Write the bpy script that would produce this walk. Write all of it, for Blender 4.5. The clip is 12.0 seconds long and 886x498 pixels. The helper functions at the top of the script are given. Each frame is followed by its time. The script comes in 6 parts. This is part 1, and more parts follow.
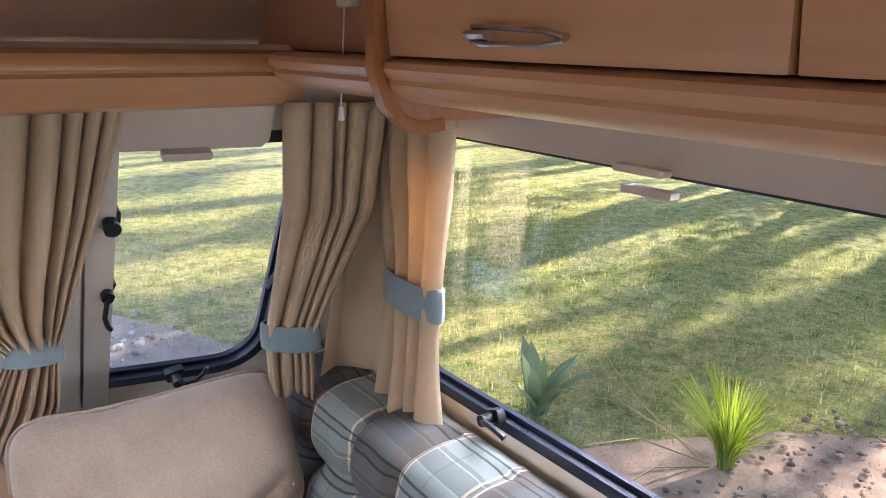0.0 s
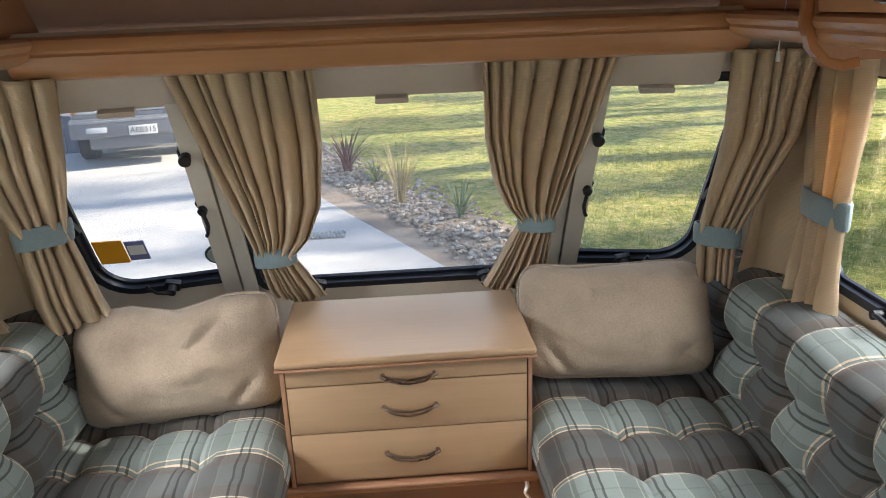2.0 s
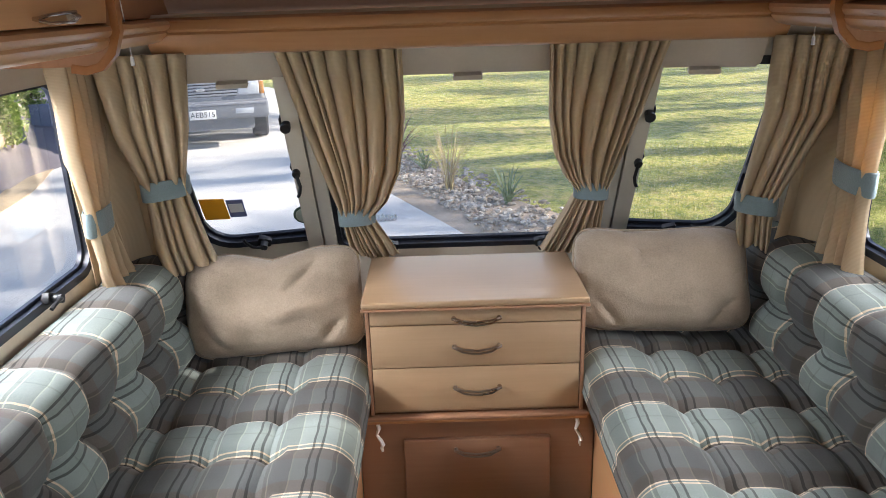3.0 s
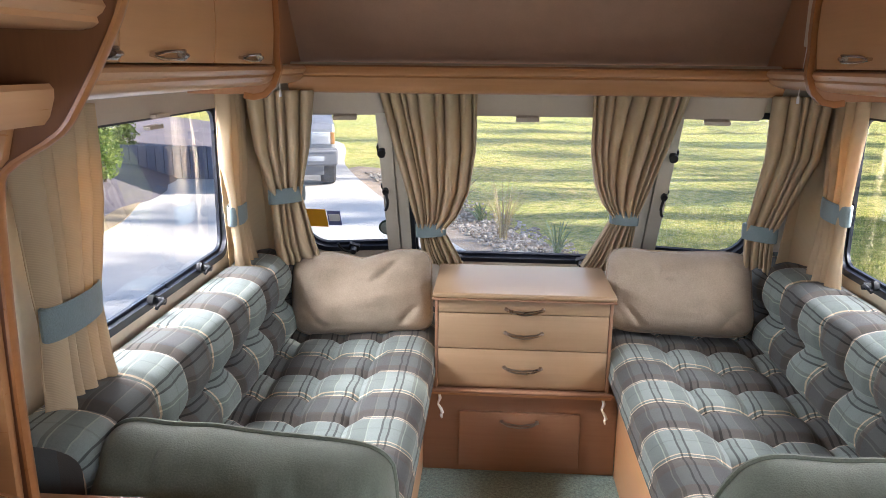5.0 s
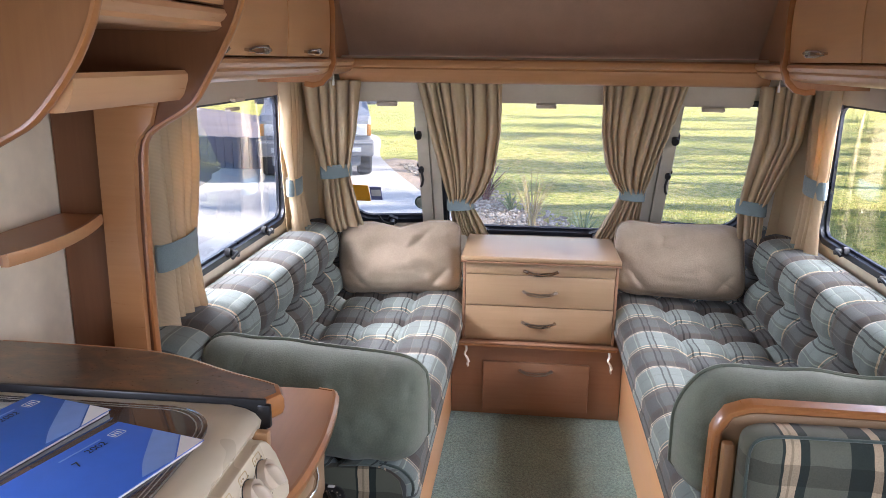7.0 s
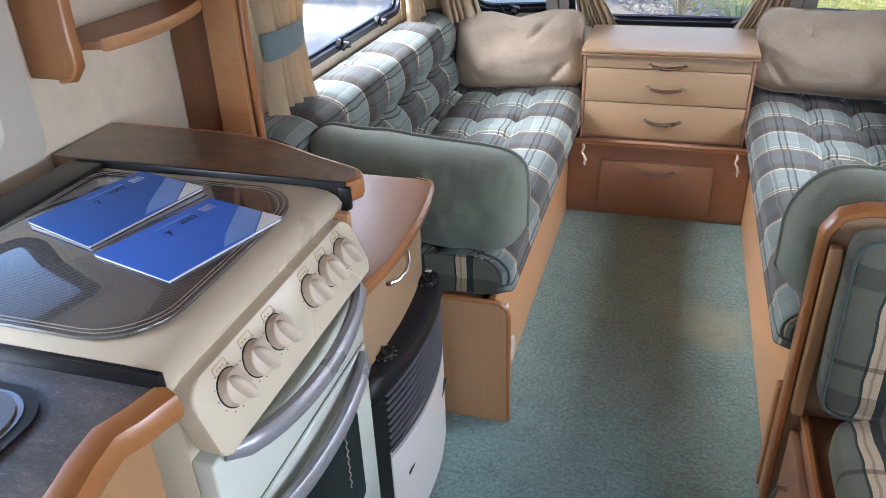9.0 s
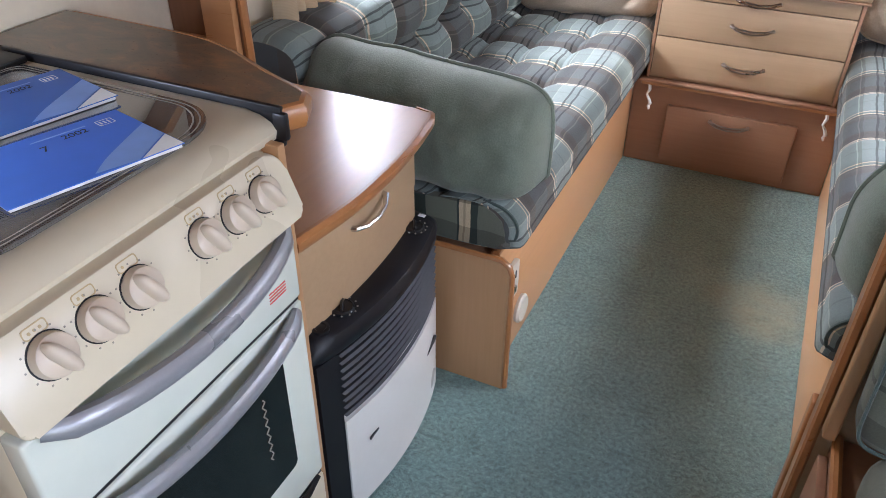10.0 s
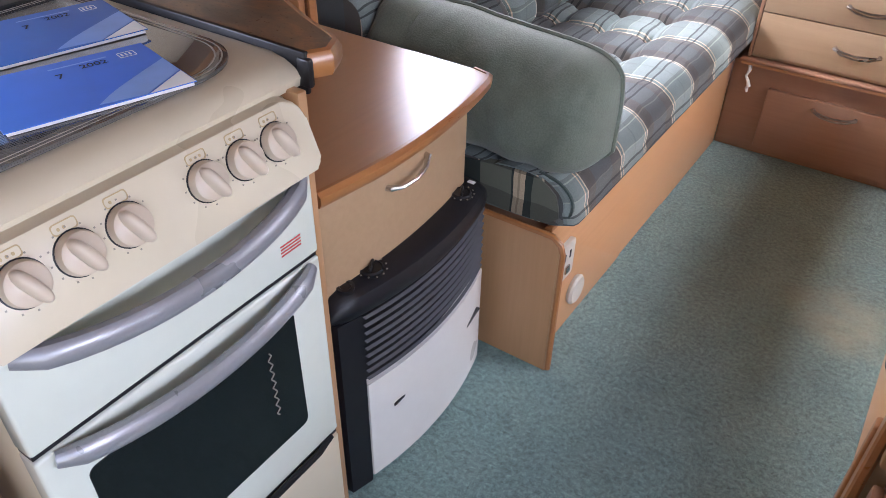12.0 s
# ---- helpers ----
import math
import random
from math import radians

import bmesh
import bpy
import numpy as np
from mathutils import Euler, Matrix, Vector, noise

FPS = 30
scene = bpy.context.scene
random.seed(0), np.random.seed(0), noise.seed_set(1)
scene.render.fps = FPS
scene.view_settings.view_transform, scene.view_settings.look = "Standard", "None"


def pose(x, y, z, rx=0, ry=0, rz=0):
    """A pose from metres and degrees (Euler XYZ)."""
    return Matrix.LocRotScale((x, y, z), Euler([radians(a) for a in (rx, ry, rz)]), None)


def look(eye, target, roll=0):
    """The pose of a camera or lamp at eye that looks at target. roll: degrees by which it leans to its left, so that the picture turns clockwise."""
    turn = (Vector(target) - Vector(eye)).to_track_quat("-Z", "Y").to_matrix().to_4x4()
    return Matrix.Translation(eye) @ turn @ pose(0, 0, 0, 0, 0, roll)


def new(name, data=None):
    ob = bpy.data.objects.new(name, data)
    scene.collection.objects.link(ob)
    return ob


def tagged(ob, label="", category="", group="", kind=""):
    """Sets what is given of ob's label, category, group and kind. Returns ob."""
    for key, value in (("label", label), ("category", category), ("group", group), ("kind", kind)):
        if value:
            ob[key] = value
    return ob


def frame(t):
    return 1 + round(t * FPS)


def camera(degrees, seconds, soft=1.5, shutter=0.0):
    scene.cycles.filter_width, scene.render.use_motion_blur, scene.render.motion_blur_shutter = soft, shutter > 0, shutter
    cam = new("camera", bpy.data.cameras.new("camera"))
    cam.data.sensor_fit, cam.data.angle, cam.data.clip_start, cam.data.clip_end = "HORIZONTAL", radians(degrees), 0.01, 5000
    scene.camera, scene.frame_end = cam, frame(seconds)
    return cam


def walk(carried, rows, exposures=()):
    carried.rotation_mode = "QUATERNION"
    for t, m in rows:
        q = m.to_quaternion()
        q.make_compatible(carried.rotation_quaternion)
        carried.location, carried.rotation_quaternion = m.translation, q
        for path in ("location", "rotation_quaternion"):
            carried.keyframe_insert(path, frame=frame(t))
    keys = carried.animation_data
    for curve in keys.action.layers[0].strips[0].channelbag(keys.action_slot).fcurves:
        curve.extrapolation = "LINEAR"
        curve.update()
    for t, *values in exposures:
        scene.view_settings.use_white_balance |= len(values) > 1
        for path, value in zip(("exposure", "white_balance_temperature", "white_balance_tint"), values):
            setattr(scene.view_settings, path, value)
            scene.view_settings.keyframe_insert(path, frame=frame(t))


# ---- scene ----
cam = camera(61.0, 12.0, soft=0.6)
METRES, EYE, TILT, LEAN, TURN = 8.0, 1.5, 0.0, 0.0, 0.0
PATH = [
    (0, (0.226, -1.13, 1.457), (1.371, 0.42, 0.921), 1.0),
    (0.5, (0.137, -1.237, 1.458), (1.085, 0.424, 0.872), -0.9),
    (1, (0.096, -1.367, 1.492), (0.787, 0.408, 0.881), -2.3),
    (1.5, (0.087, -1.506, 1.48), (0.415, 0.371, 0.87), -1.8),
    (2, (0.003, -1.624, 1.477), (0.113, 0.273, 0.852), -2.2),
    (2.5, (-0.077, -1.763, 1.468), (-0.069, 0.129, 0.82), -2.5),
    (2.7, (-0.091, -1.817, 1.467), (-0.087, 0.073, 0.815), -2.2),
    (4.3, (-0.056, -2.199, 1.447), (-0.107, -0.253, 0.985), 1.6),
    (4.5, (-0.067, -2.258, 1.442), (-0.162, -0.315, 0.978), 1.5),
    (5, (-0.119, -2.451, 1.439), (-0.244, -0.512, 0.963), 0.6),
    (5.5, (-0.117, -2.595, 1.44), (-0.229, -0.661, 0.944), 0.5),
    (6, (-0.083, -2.715, 1.437), (-0.217, -0.781, 0.946), 0.8),
    (6.5, (-0.069, -2.823, 1.433), (-0.238, -0.891, 0.947), 0.8),
    (6.7, (-0.081, -2.851, 1.433), (-0.26, -0.919, 0.946), 0.8),
    (8.3, (0.022, -2.864, 1.445), (-0.459, -1.051, 0.753), -1.2),
    (8.5, (0.023, -2.855, 1.435), (-0.491, -1.089, 0.65), -1.7),
    (9, (0.022, -2.826, 1.404), (-0.512, -1.16, 0.434), -2.3),
    (9.5, (0.034, -2.731, 1.359), (-0.515, -1.131, 0.292), -0.9),
    (10, (0.118, -2.558, 1.328), (-0.578, -1.069, 0.19), 0.4),
    (10.5, (0.158, -2.498, 1.316), (-0.65, -1.097, 0.139), 1.0),
    (11, (0.168, -2.473, 1.297), (-0.69, -1.113, 0.109), 1.3),
    (11.5, (0.176, -2.467, 1.297), (-0.707, -1.132, 0.097), 1.0),
    (12, (0.18, -2.467, 1.292), (-0.707, -1.142, 0.085), 0.9),
]
walk(cam, [(t, look(eye, target, roll)) for t, eye, target, roll in PATH],
     exposures=((0.0, 1.66, 5750, 24), (0.5, 1.46, 6650, 20), (1.2, 1.27, 6600, 10), (2.0, 1.22, 6250, 12), (5.0, 1.43, 6050, 16), (6.5, 1.55, 5950, 20), (9.0, 1.58, 5600, 14), (12.0, 1.68, 5700, 21)))

# ---------------------------------------------------------------- light
SUN_AZ, SUN_EL = 6.0, 26.0          # degrees from +x towards +y, and height
world = bpy.data.worlds.new("world")
scene.world = world
world.use_nodes = True
wn = world.node_tree.nodes
sky = wn.new("ShaderNodeTexSky")
sky.sky_type, sky.sun_disc = "NISHITA", False
sky.sun_elevation, sky.sun_rotation = radians(SUN_EL), radians(90 - SUN_AZ)
wn["Background"].inputs["Strength"].default_value = 0.12
world.node_tree.links.new(sky.outputs[0], wn["Background"].inputs["Color"])
sun_data = bpy.data.lights.new("sun", "SUN")
sun_data.energy, sun_data.angle, sun_data.color = 5.0, radians(0.6), (1.0, 0.90, 0.74)
sun = new("sun", sun_data)
sun_way = Vector((math.cos(radians(SUN_EL)) * math.cos(radians(SUN_AZ)), math.cos(radians(SUN_EL)) * math.sin(radians(SUN_AZ)), math.sin(radians(SUN_EL))))
sun.matrix_world = look(sun_way * 30, (0, 0, 0))


def fill_lamp(eye, target, wide, high, watts, color=(0.88, 0.93, 1.0)):
    """An added area lamp that stands in for daylight."""
    data = bpy.data.lights.new("fill_light", "AREA")
    data.shape, data.size, data.size_y, data.energy, data.color = "RECTANGLE", wide, high, watts, color
    new("fill_light", data).matrix_world = look(eye, target)


# lamps added in an unseen doorway, an unseen rear opening and the kitchen window
fill_lamp((1.02, -3.35, 1.05), (-1, -3.1, 0.8), 0.6, 1.5, 3.5)
fill_lamp((0, -4.33, 1.25), (0, 0, 0.9), 1.3, 0.55, 0.7)
fill_lamp((-1.03, -2.50, 1.06), (0.6, -2.35, 0.1), 0.5, 0.18, 2.6)
# fill added for the cooker front, set in the added right-hand window
fill_lamp((1.03, -2.35, 1.12), (-0.6, -2.25, 0.45), 0.75, 0.4, 3.5)
# unseen lamps added outside, above the lounge windows, to brighten the seats
fill_lamp((1.50, -0.47, 1.49), (-0.3, -0.60, 0.75), 1.0, 0.4, 11, (1.0, 0.98, 0.94))
fill_lamp((-1.50, -0.47, 1.49), (0.35, -0.75, 0.35), 1.0, 0.4, 17, (1.0, 0.98, 0.94))
fill_lamp((0, 0.98, 1.48), (0, -1.2, 0.7), 1.5, 0.4, 2.5, (1.0, 0.98, 0.94))

# ---------------------------------------------------------------- helpers


def node_mat(name, rough=0.5, metal=0.0, color=(0.5, 0.5, 0.5)):
    m = bpy.data.materials.new(name)
    m.use_nodes = True
    b = m.node_tree.nodes["Principled BSDF"]
    b.inputs["Base Color"].default_value = (*color, 1)
    b.inputs["Roughness"].default_value = rough
    b.inputs["Metallic"].default_value = metal
    return m, m.node_tree.nodes, m.node_tree.links, b


def coords(nodes, links, kind="Object", scale=(1, 1, 1)):
    tc, mp = nodes.new("ShaderNodeTexCoord"), nodes.new("ShaderNodeMapping")
    mp.inputs["Scale"].default_value = scale
    links.new(tc.outputs[kind], mp.inputs["Vector"])
    return mp.outputs[0]


def noise_tex(nodes, links, vec, scale, detail=4.0, rough=0.55, dist=0.0):
    n = nodes.new("ShaderNodeTexNoise")
    n.inputs["Scale"].default_value, n.inputs["Detail"].default_value = scale, detail
    n.inputs["Roughness"].default_value, n.inputs["Distortion"].default_value = rough, dist
    links.new(vec, n.inputs["Vector"])
    return n.outputs["Fac"]


def ramp(nodes, links, fac, stops, constant=False):
    r = nodes.new("ShaderNodeValToRGB")
    r.color_ramp.interpolation = "CONSTANT" if constant else "LINEAR"
    while len(r.color_ramp.elements) < len(stops):
        r.color_ramp.elements.new(0.5)
    for e, (p, c) in zip(r.color_ramp.elements, stops):
        e.position, e.color = p, (*c, 1)
    links.new(fac, r.inputs["Fac"])
    return r.outputs["Color"]


def mix(nodes, links, fac, a, b, how="MIX"):
    m = nodes.new("ShaderNodeMix")
    m.data_type, m.blend_type = "RGBA", how
    for sock, v in ((m.inputs["Factor"], fac), (m.inputs["A"], a), (m.inputs["B"], b)):
        if isinstance(v, (int, float)):
            sock.default_value = v
        elif isinstance(v, tuple):
            sock.default_value = (*v, 1)
        else:
            links.new(v, sock)
    return m.outputs["Result"]


def bump(nodes, links, b, height, strength=0.2, dist=0.005):
    n = nodes.new("ShaderNodeBump")
    n.inputs["Strength"].default_value, n.inputs["Distance"].default_value = strength, dist
    links.new(height, n.inputs["Height"])
    links.new(n.outputs[0], b.inputs["Normal"])


def vary(nodes, links, fac, lo, hi, sock):
    m = nodes.new("ShaderNodeMapRange")
    m.inputs["To Min"].default_value, m.inputs["To Max"].default_value = lo, hi
    links.new(fac, m.inputs["Value"])
    links.new(m.outputs[0], sock)


def wood(name, light, dark, along="y", rough=0.35, coat=0.15):
    """Foil-faced board with fine grain along one axis."""
    m, n, l, b = node_mat(name, rough)
    s = {"x": (1.2, 26, 26), "y": (26, 1.2, 26), "z": (26, 26, 1.2)}[along]
    g = noise_tex(n, l, coords(n, l, "Object", s), 3.0, 6, 0.65, 0.4)
    broad = noise_tex(n, l, coords(n, l, "Object", (1, 1, 1)), 2.3, 3)
    mid = tuple((a + c) / 2 for a, c in zip(light, dark))
    c = ramp(n, l, g, [(0.30, dark), (0.5, mid), (0.72, light)])
    tint = ramp(n, l, broad, [(0.3, tuple(v * 0.88 for v in light)), (0.7, tuple(min(1, v * 1.06) for v in light))])
    l.new(mix(n, l, 0.45, c, tint), b.inputs["Base Color"])
    vary(n, l, g, rough - 0.06, rough + 0.1, b.inputs["Roughness"])
    b.inputs["Coat Weight"].default_value, b.inputs["Coat Roughness"].default_value = coat, 0.25
    bump(n, l, b, g, 0.06, 0.001)
    return m


def plain(name, color, rough=0.5, metal=0.0, grain=60.0, depth=0.08, spread=0.12, kind="Object"):
    """A painted, moulded or metal surface with slight unevenness and fine relief."""
    m, n, l, b = node_mat(name, rough, metal, color)
    v = coords(n, l, kind)
    fine, broad = noise_tex(n, l, v, grain, 4), noise_tex(n, l, v, grain / 14, 3)
    lo, hi = tuple(c * (1 - spread) for c in color), tuple(min(1, c * (1 + spread)) for c in color)
    l.new(mix(n, l, 0.35, ramp(n, l, broad, [(0.3, lo), (0.7, hi)]), ramp(n, l, fine, [(0.3, lo), (0.7, hi)])), b.inputs["Base Color"])
    vary(n, l, broad, max(0.02, rough - 0.08), min(1, rough + 0.08), b.inputs["Roughness"])
    if depth:
        bump(n, l, b, fine, depth, 0.002)
    return m


def cloth(name, color, rough=0.95, weave=900.0, sheen=0.35, spread=0.2, depth=0.35, broad_scale=9.0):
    m, n, l, b = node_mat(name, rough, 0, color)
    v = coords(n, l)
    nap, broad = noise_tex(n, l, v, weave / 3, 3), noise_tex(n, l, v, broad_scale, 5, 0.6)
    lo, hi = tuple(c * (1 - spread) for c in color), tuple(min(1, c * (1 + spread)) for c in color)
    l.new(mix(n, l, 0.5, ramp(n, l, broad, [(0.3, lo), (0.7, hi)]), ramp(n, l, nap, [(0.3, lo), (0.7, hi)])), b.inputs["Base Color"])
    b.inputs["Sheen Weight"].default_value, b.inputs["Sheen Roughness"].default_value = sheen, 0.5
    bump(n, l, b, nap, depth, 0.003)
    return m


def ribbed_cloth(name, color):
    """Curtain cloth with a fine cross weave."""
    m, n, l, b = node_mat(name, 0.9, 0, color)
    w = n.new("ShaderNodeTexWave")
    w.bands_direction = "Z"
    w.inputs["Scale"].default_value, w.inputs["Distortion"].default_value, w.inputs["Detail"].default_value = 95, 0.6, 2
    l.new(coords(n, l), w.inputs["Vector"])
    broad = noise_tex(n, l, coords(n, l), 7, 4)
    c = ramp(n, l, broad, [(0.3, tuple(v * 0.85 for v in color)), (0.7, color)])
    l.new(mix(n, l, 0.25, c, ramp(n, l, w.outputs["Fac"], [(0.2, tuple(v * 0.7 for v in color)), (0.8, color)])), b.inputs["Base Color"])
    bump(n, l, b, w.outputs["Fac"], 0.25, 0.0015)
    tr = n.new("ShaderNodeBsdfTranslucent")
    tr.inputs["Color"].default_value = (0.74, 0.49, 0.23, 1)
    ms = n.new("ShaderNodeMixShader")
    ms.inputs["Fac"].default_value = 0.2
    l.new(b.outputs[0], ms.inputs[1]), l.new(tr.outputs[0], ms.inputs[2])
    l.new(ms.outputs[0], n["Material Output"].inputs["Surface"])
    return m


def plaid(name, bands, cross, period, pitch):
    """Woven check on UVs in metres: colour bands one way, darker threads the other."""
    m, n, l, b = node_mat(name, 0.93)
    tc = n.new("ShaderNodeTexCoord")
    sep = n.new("ShaderNodeSeparateXYZ")
    wob = n.new("ShaderNodeMixRGB")
    nz = n.new("ShaderNodeTexNoise")
    nz.inputs["Scale"].default_value = 9
    l.new(tc.outputs["UV"], nz.inputs["Vector"])
    wob.blend_type, wob.inputs["Fac"].default_value = "LINEAR_LIGHT", 0.010
    l.new(tc.outputs["UV"], wob.inputs["Color1"]), l.new(nz.outputs["Color"], wob.inputs["Color2"])
    l.new(wob.outputs[0], sep.inputs[0])

    def fold(sock, step):
        d = n.new("ShaderNodeMath")
        d.operation, d.inputs[1].default_value = "DIVIDE", step
        f = n.new("ShaderNodeMath")
        f.operation = "FRACT"
        l.new(sock, d.inputs[0]), l.new(d.outputs[0], f.inputs[0])
        return f.outputs[0]

    across = ramp(n, l, fold(sep.outputs["X"], period), bands, True)
    along = ramp(n, l, fold(sep.outputs["Y"], pitch), cross, True)
    c = mix(n, l, 1.0, across, along, "MULTIPLY")
    nap, broad = noise_tex(n, l, coords(n, l), 420, 3), noise_tex(n, l, coords(n, l), 6, 4)
    c = mix(n, l, 0.35, c, ramp(n, l, nap, [(0.3, (0.55, 0.55, 0.55)), (0.7, (1.35, 1.35, 1.35))]), "MULTIPLY")
    c = mix(n, l, 0.3, c, ramp(n, l, broad, [(0.3, (0.75, 0.75, 0.75)), (0.7, (1.2, 1.18, 1.15))]), "MULTIPLY")
    l.new(c, b.inputs["Base Color"])
    b.inputs["Sheen Weight"].default_value = 0.12
    bump(n, l, b, nap, 0.3, 0.002)
    return m


def glass(name, tint=(1, 1, 1), rough=0.0, dust=0.0):
    """Clear acrylic under an uneven film of dust and old smears."""
    m, n, l, b = node_mat(name, rough, 0, tint)
    b.inputs["Transmission Weight"].default_value, b.inputs["IOR"].default_value = 1.0, 1.42
    if not dust:
        return m
    film = n.new("ShaderNodeBsdfTranslucent")
    film.inputs["Color"].default_value = (0.80, 0.80, 0.84, 1)
    smear = noise_tex(n, l, coords(n, l, "Object", (1, 1, 2.2)), 3.2, 5, 0.6, 0.6)
    ms = n.new("ShaderNodeMixShader")
    vary(n, l, smear, 0.0, dust, ms.inputs["Fac"])
    l.new(b.outputs[0], ms.inputs[1]), l.new(film.outputs[0], ms.inputs[2])
    l.new(ms.outputs[0], n["Material Output"].inputs["Surface"])
    return m


BIRCH = wood("birch_foil", (0.44, 0.295, 0.172), (0.37, 0.24, 0.13), "x")
BIRCH_Y = wood("birch_foil_long", (0.60, 0.33, 0.155), (0.51, 0.265, 0.115), "y")
BIRCH_Z = wood("birch_foil_upright", (0.46, 0.26, 0.125), (0.38, 0.205, 0.09), "z")
CHERRY = wood("cherry_foil", (0.345, 0.185, 0.105), (0.28, 0.142, 0.077), "x", 0.45)
CHERRY_Z = wood("cherry_foil_upright", (0.40, 0.20, 0.10), (0.30, 0.14, 0.065), "z", 0.4)
EDGE = wood("varnished_edging", (0.40, 0.17, 0.055), (0.30, 0.115, 0.035), "y", 0.28, 0.5)
TOPWOOD = wood("varnished_top", (0.42, 0.20, 0.085), (0.35, 0.16, 0.065), "y", 0.3, 0.45)
BEAM = wood("satin_beam", (0.47, 0.235, 0.10), (0.39, 0.18, 0.07), "x", 0.28, 0.4)
BEAM_Y = wood("satin_beam_long", (0.58, 0.325, 0.165), (0.50, 0.265, 0.125), "y", 0.28, 0.4)
ORANGE_Z = wood("varnished_board", (0.31, 0.14, 0.05), (0.25, 0.105, 0.035), "z", 0.45, 0.1)
DARKWOOD = wood("dark_cherry_foil", (0.19, 0.08, 0.034), (0.14, 0.055, 0.024), "z", 0.4)
LINING = plain("vinyl_lining", (0.40, 0.245, 0.165), 0.65, 0, 160, 0.15, 0.08)
WALLPAPER = plain("mottled_wallpaper", (0.74, 0.64, 0.49), 0.7, 0, 26, 0.1, 0.14)
WHITE = plain("cream_plastic", (0.60, 0.56, 0.48), 0.45, 0, 90, 0.04, 0.05)
BLIND = plain("grey_blind_cassette", (0.49, 0.43, 0.36), 0.5, 0, 120, 0.05, 0.06)
BLACK = plain("black_plastic", (0.008, 0.008, 0.010), 0.38, 0, 150, 0.05, 0.2)
RUBBER = plain("black_window_seal", (0.014, 0.017, 0.028), 0.3, 0, 120, 0.03, 0.2)
CHROME = plain("brushed_chrome", (0.62, 0.60, 0.58), 0.22, 1.0, 200, 0.02, 0.08)
CURTAIN = ribbed_cloth("curtain_cloth", (0.56, 0.45, 0.30))
TIE = cloth("blue_grey_tie_cloth", (0.18, 0.24, 0.255))
BEIGE = cloth("beige_pillow_cloth", (0.36, 0.285, 0.21), 0.95, 600, 0.2, 0.2, 0.6)
GREEN = cloth("green_velour", (0.14, 0.165, 0.125), 0.85, 900, 0.25, 0.28, 0.25, 5.0)
PIPING = cloth("dark_green_piping", (0.05, 0.075, 0.065))
SLATE_YARN, TAUPE, SEA, PALE_YARN = (0.098, 0.106, 0.104), (0.102, 0.092, 0.080), (0.185, 0.22, 0.205), (0.22, 0.265, 0.25)
CREAM = (0.60, 0.49, 0.36)
tone = lambda v: (v, v, v)
PLAID = plaid("plaid_upholstery",
              [(0.0, CREAM), (0.014, SEA), (0.040, CREAM), (0.054, PALE_YARN), (0.25, SEA), (0.265, PALE_YARN), (0.432, CREAM), (0.446, SEA), (0.472, CREAM),
               (0.486, TAUPE), (0.60, SLATE_YARN), (0.86, TAUPE)],
              [(0.0, tone(1.0)), (0.10, tone(0.30)), (0.14, tone(0.88)), (0.235, tone(0.30)), (0.275, tone(1.0)), (0.48, (0.70, 0.68, 0.66)), (0.54, (1.25, 1.2, 1.1)), (0.565, tone(0.72)), (0.86, (1.25, 1.2, 1.1)), (0.885, tone(1.0))], 0.32, 0.145)
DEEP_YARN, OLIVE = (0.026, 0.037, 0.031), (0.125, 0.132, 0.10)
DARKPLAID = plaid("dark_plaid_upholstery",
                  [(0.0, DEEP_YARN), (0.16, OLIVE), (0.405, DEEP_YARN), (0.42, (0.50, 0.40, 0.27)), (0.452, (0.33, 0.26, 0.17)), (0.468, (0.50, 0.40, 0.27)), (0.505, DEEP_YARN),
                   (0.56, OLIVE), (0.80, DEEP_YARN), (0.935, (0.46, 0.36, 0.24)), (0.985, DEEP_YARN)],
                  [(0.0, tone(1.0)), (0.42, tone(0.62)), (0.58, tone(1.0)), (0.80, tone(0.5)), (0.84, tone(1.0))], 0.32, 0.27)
GLASS = glass("acrylic_pane", (0.97, 0.985, 1.0))
DUSTY = glass("dusty_acrylic_pane", (0.97, 0.985, 1.0), 0.0, 0.07)


def mesh_of(bm, name, mat, uv=False):
    bmesh.ops.recalc_face_normals(bm, faces=bm.faces)
    me = bpy.data.meshes.new(name)
    bm.to_mesh(me)
    bm.free()
    me.materials.append(mat)
    me.shade_smooth()
    me.set_sharp_from_angle(angle=radians(38))
    return me


def part(name, bm, mat, parent=None, label=""):
    """One mesh object, in world coordinates, under a thing or a part."""
    ob = new(name, mesh_of(bm, name, mat))
    if parent is not None:
        ob.parent = parent
        base = parent.get("base")
        if base is not None:
            ob.matrix_parent_inverse = Matrix.Translation(base).inverted()
    if label:
        ob["label"] = label
    return ob


def thing(name, at, label, category, group="", kind=""):
    """An Empty at the thing's base, under which its parts go."""
    e = new(name)
    e.location, e["base"] = at, at
    e.empty_display_size = 0.05
    return tagged(e, label, category, group, kind)


def solo(name, bm, mat, label="", category="", group="", kind=""):
    return tagged(part(name, bm, mat), label, category, group, kind)


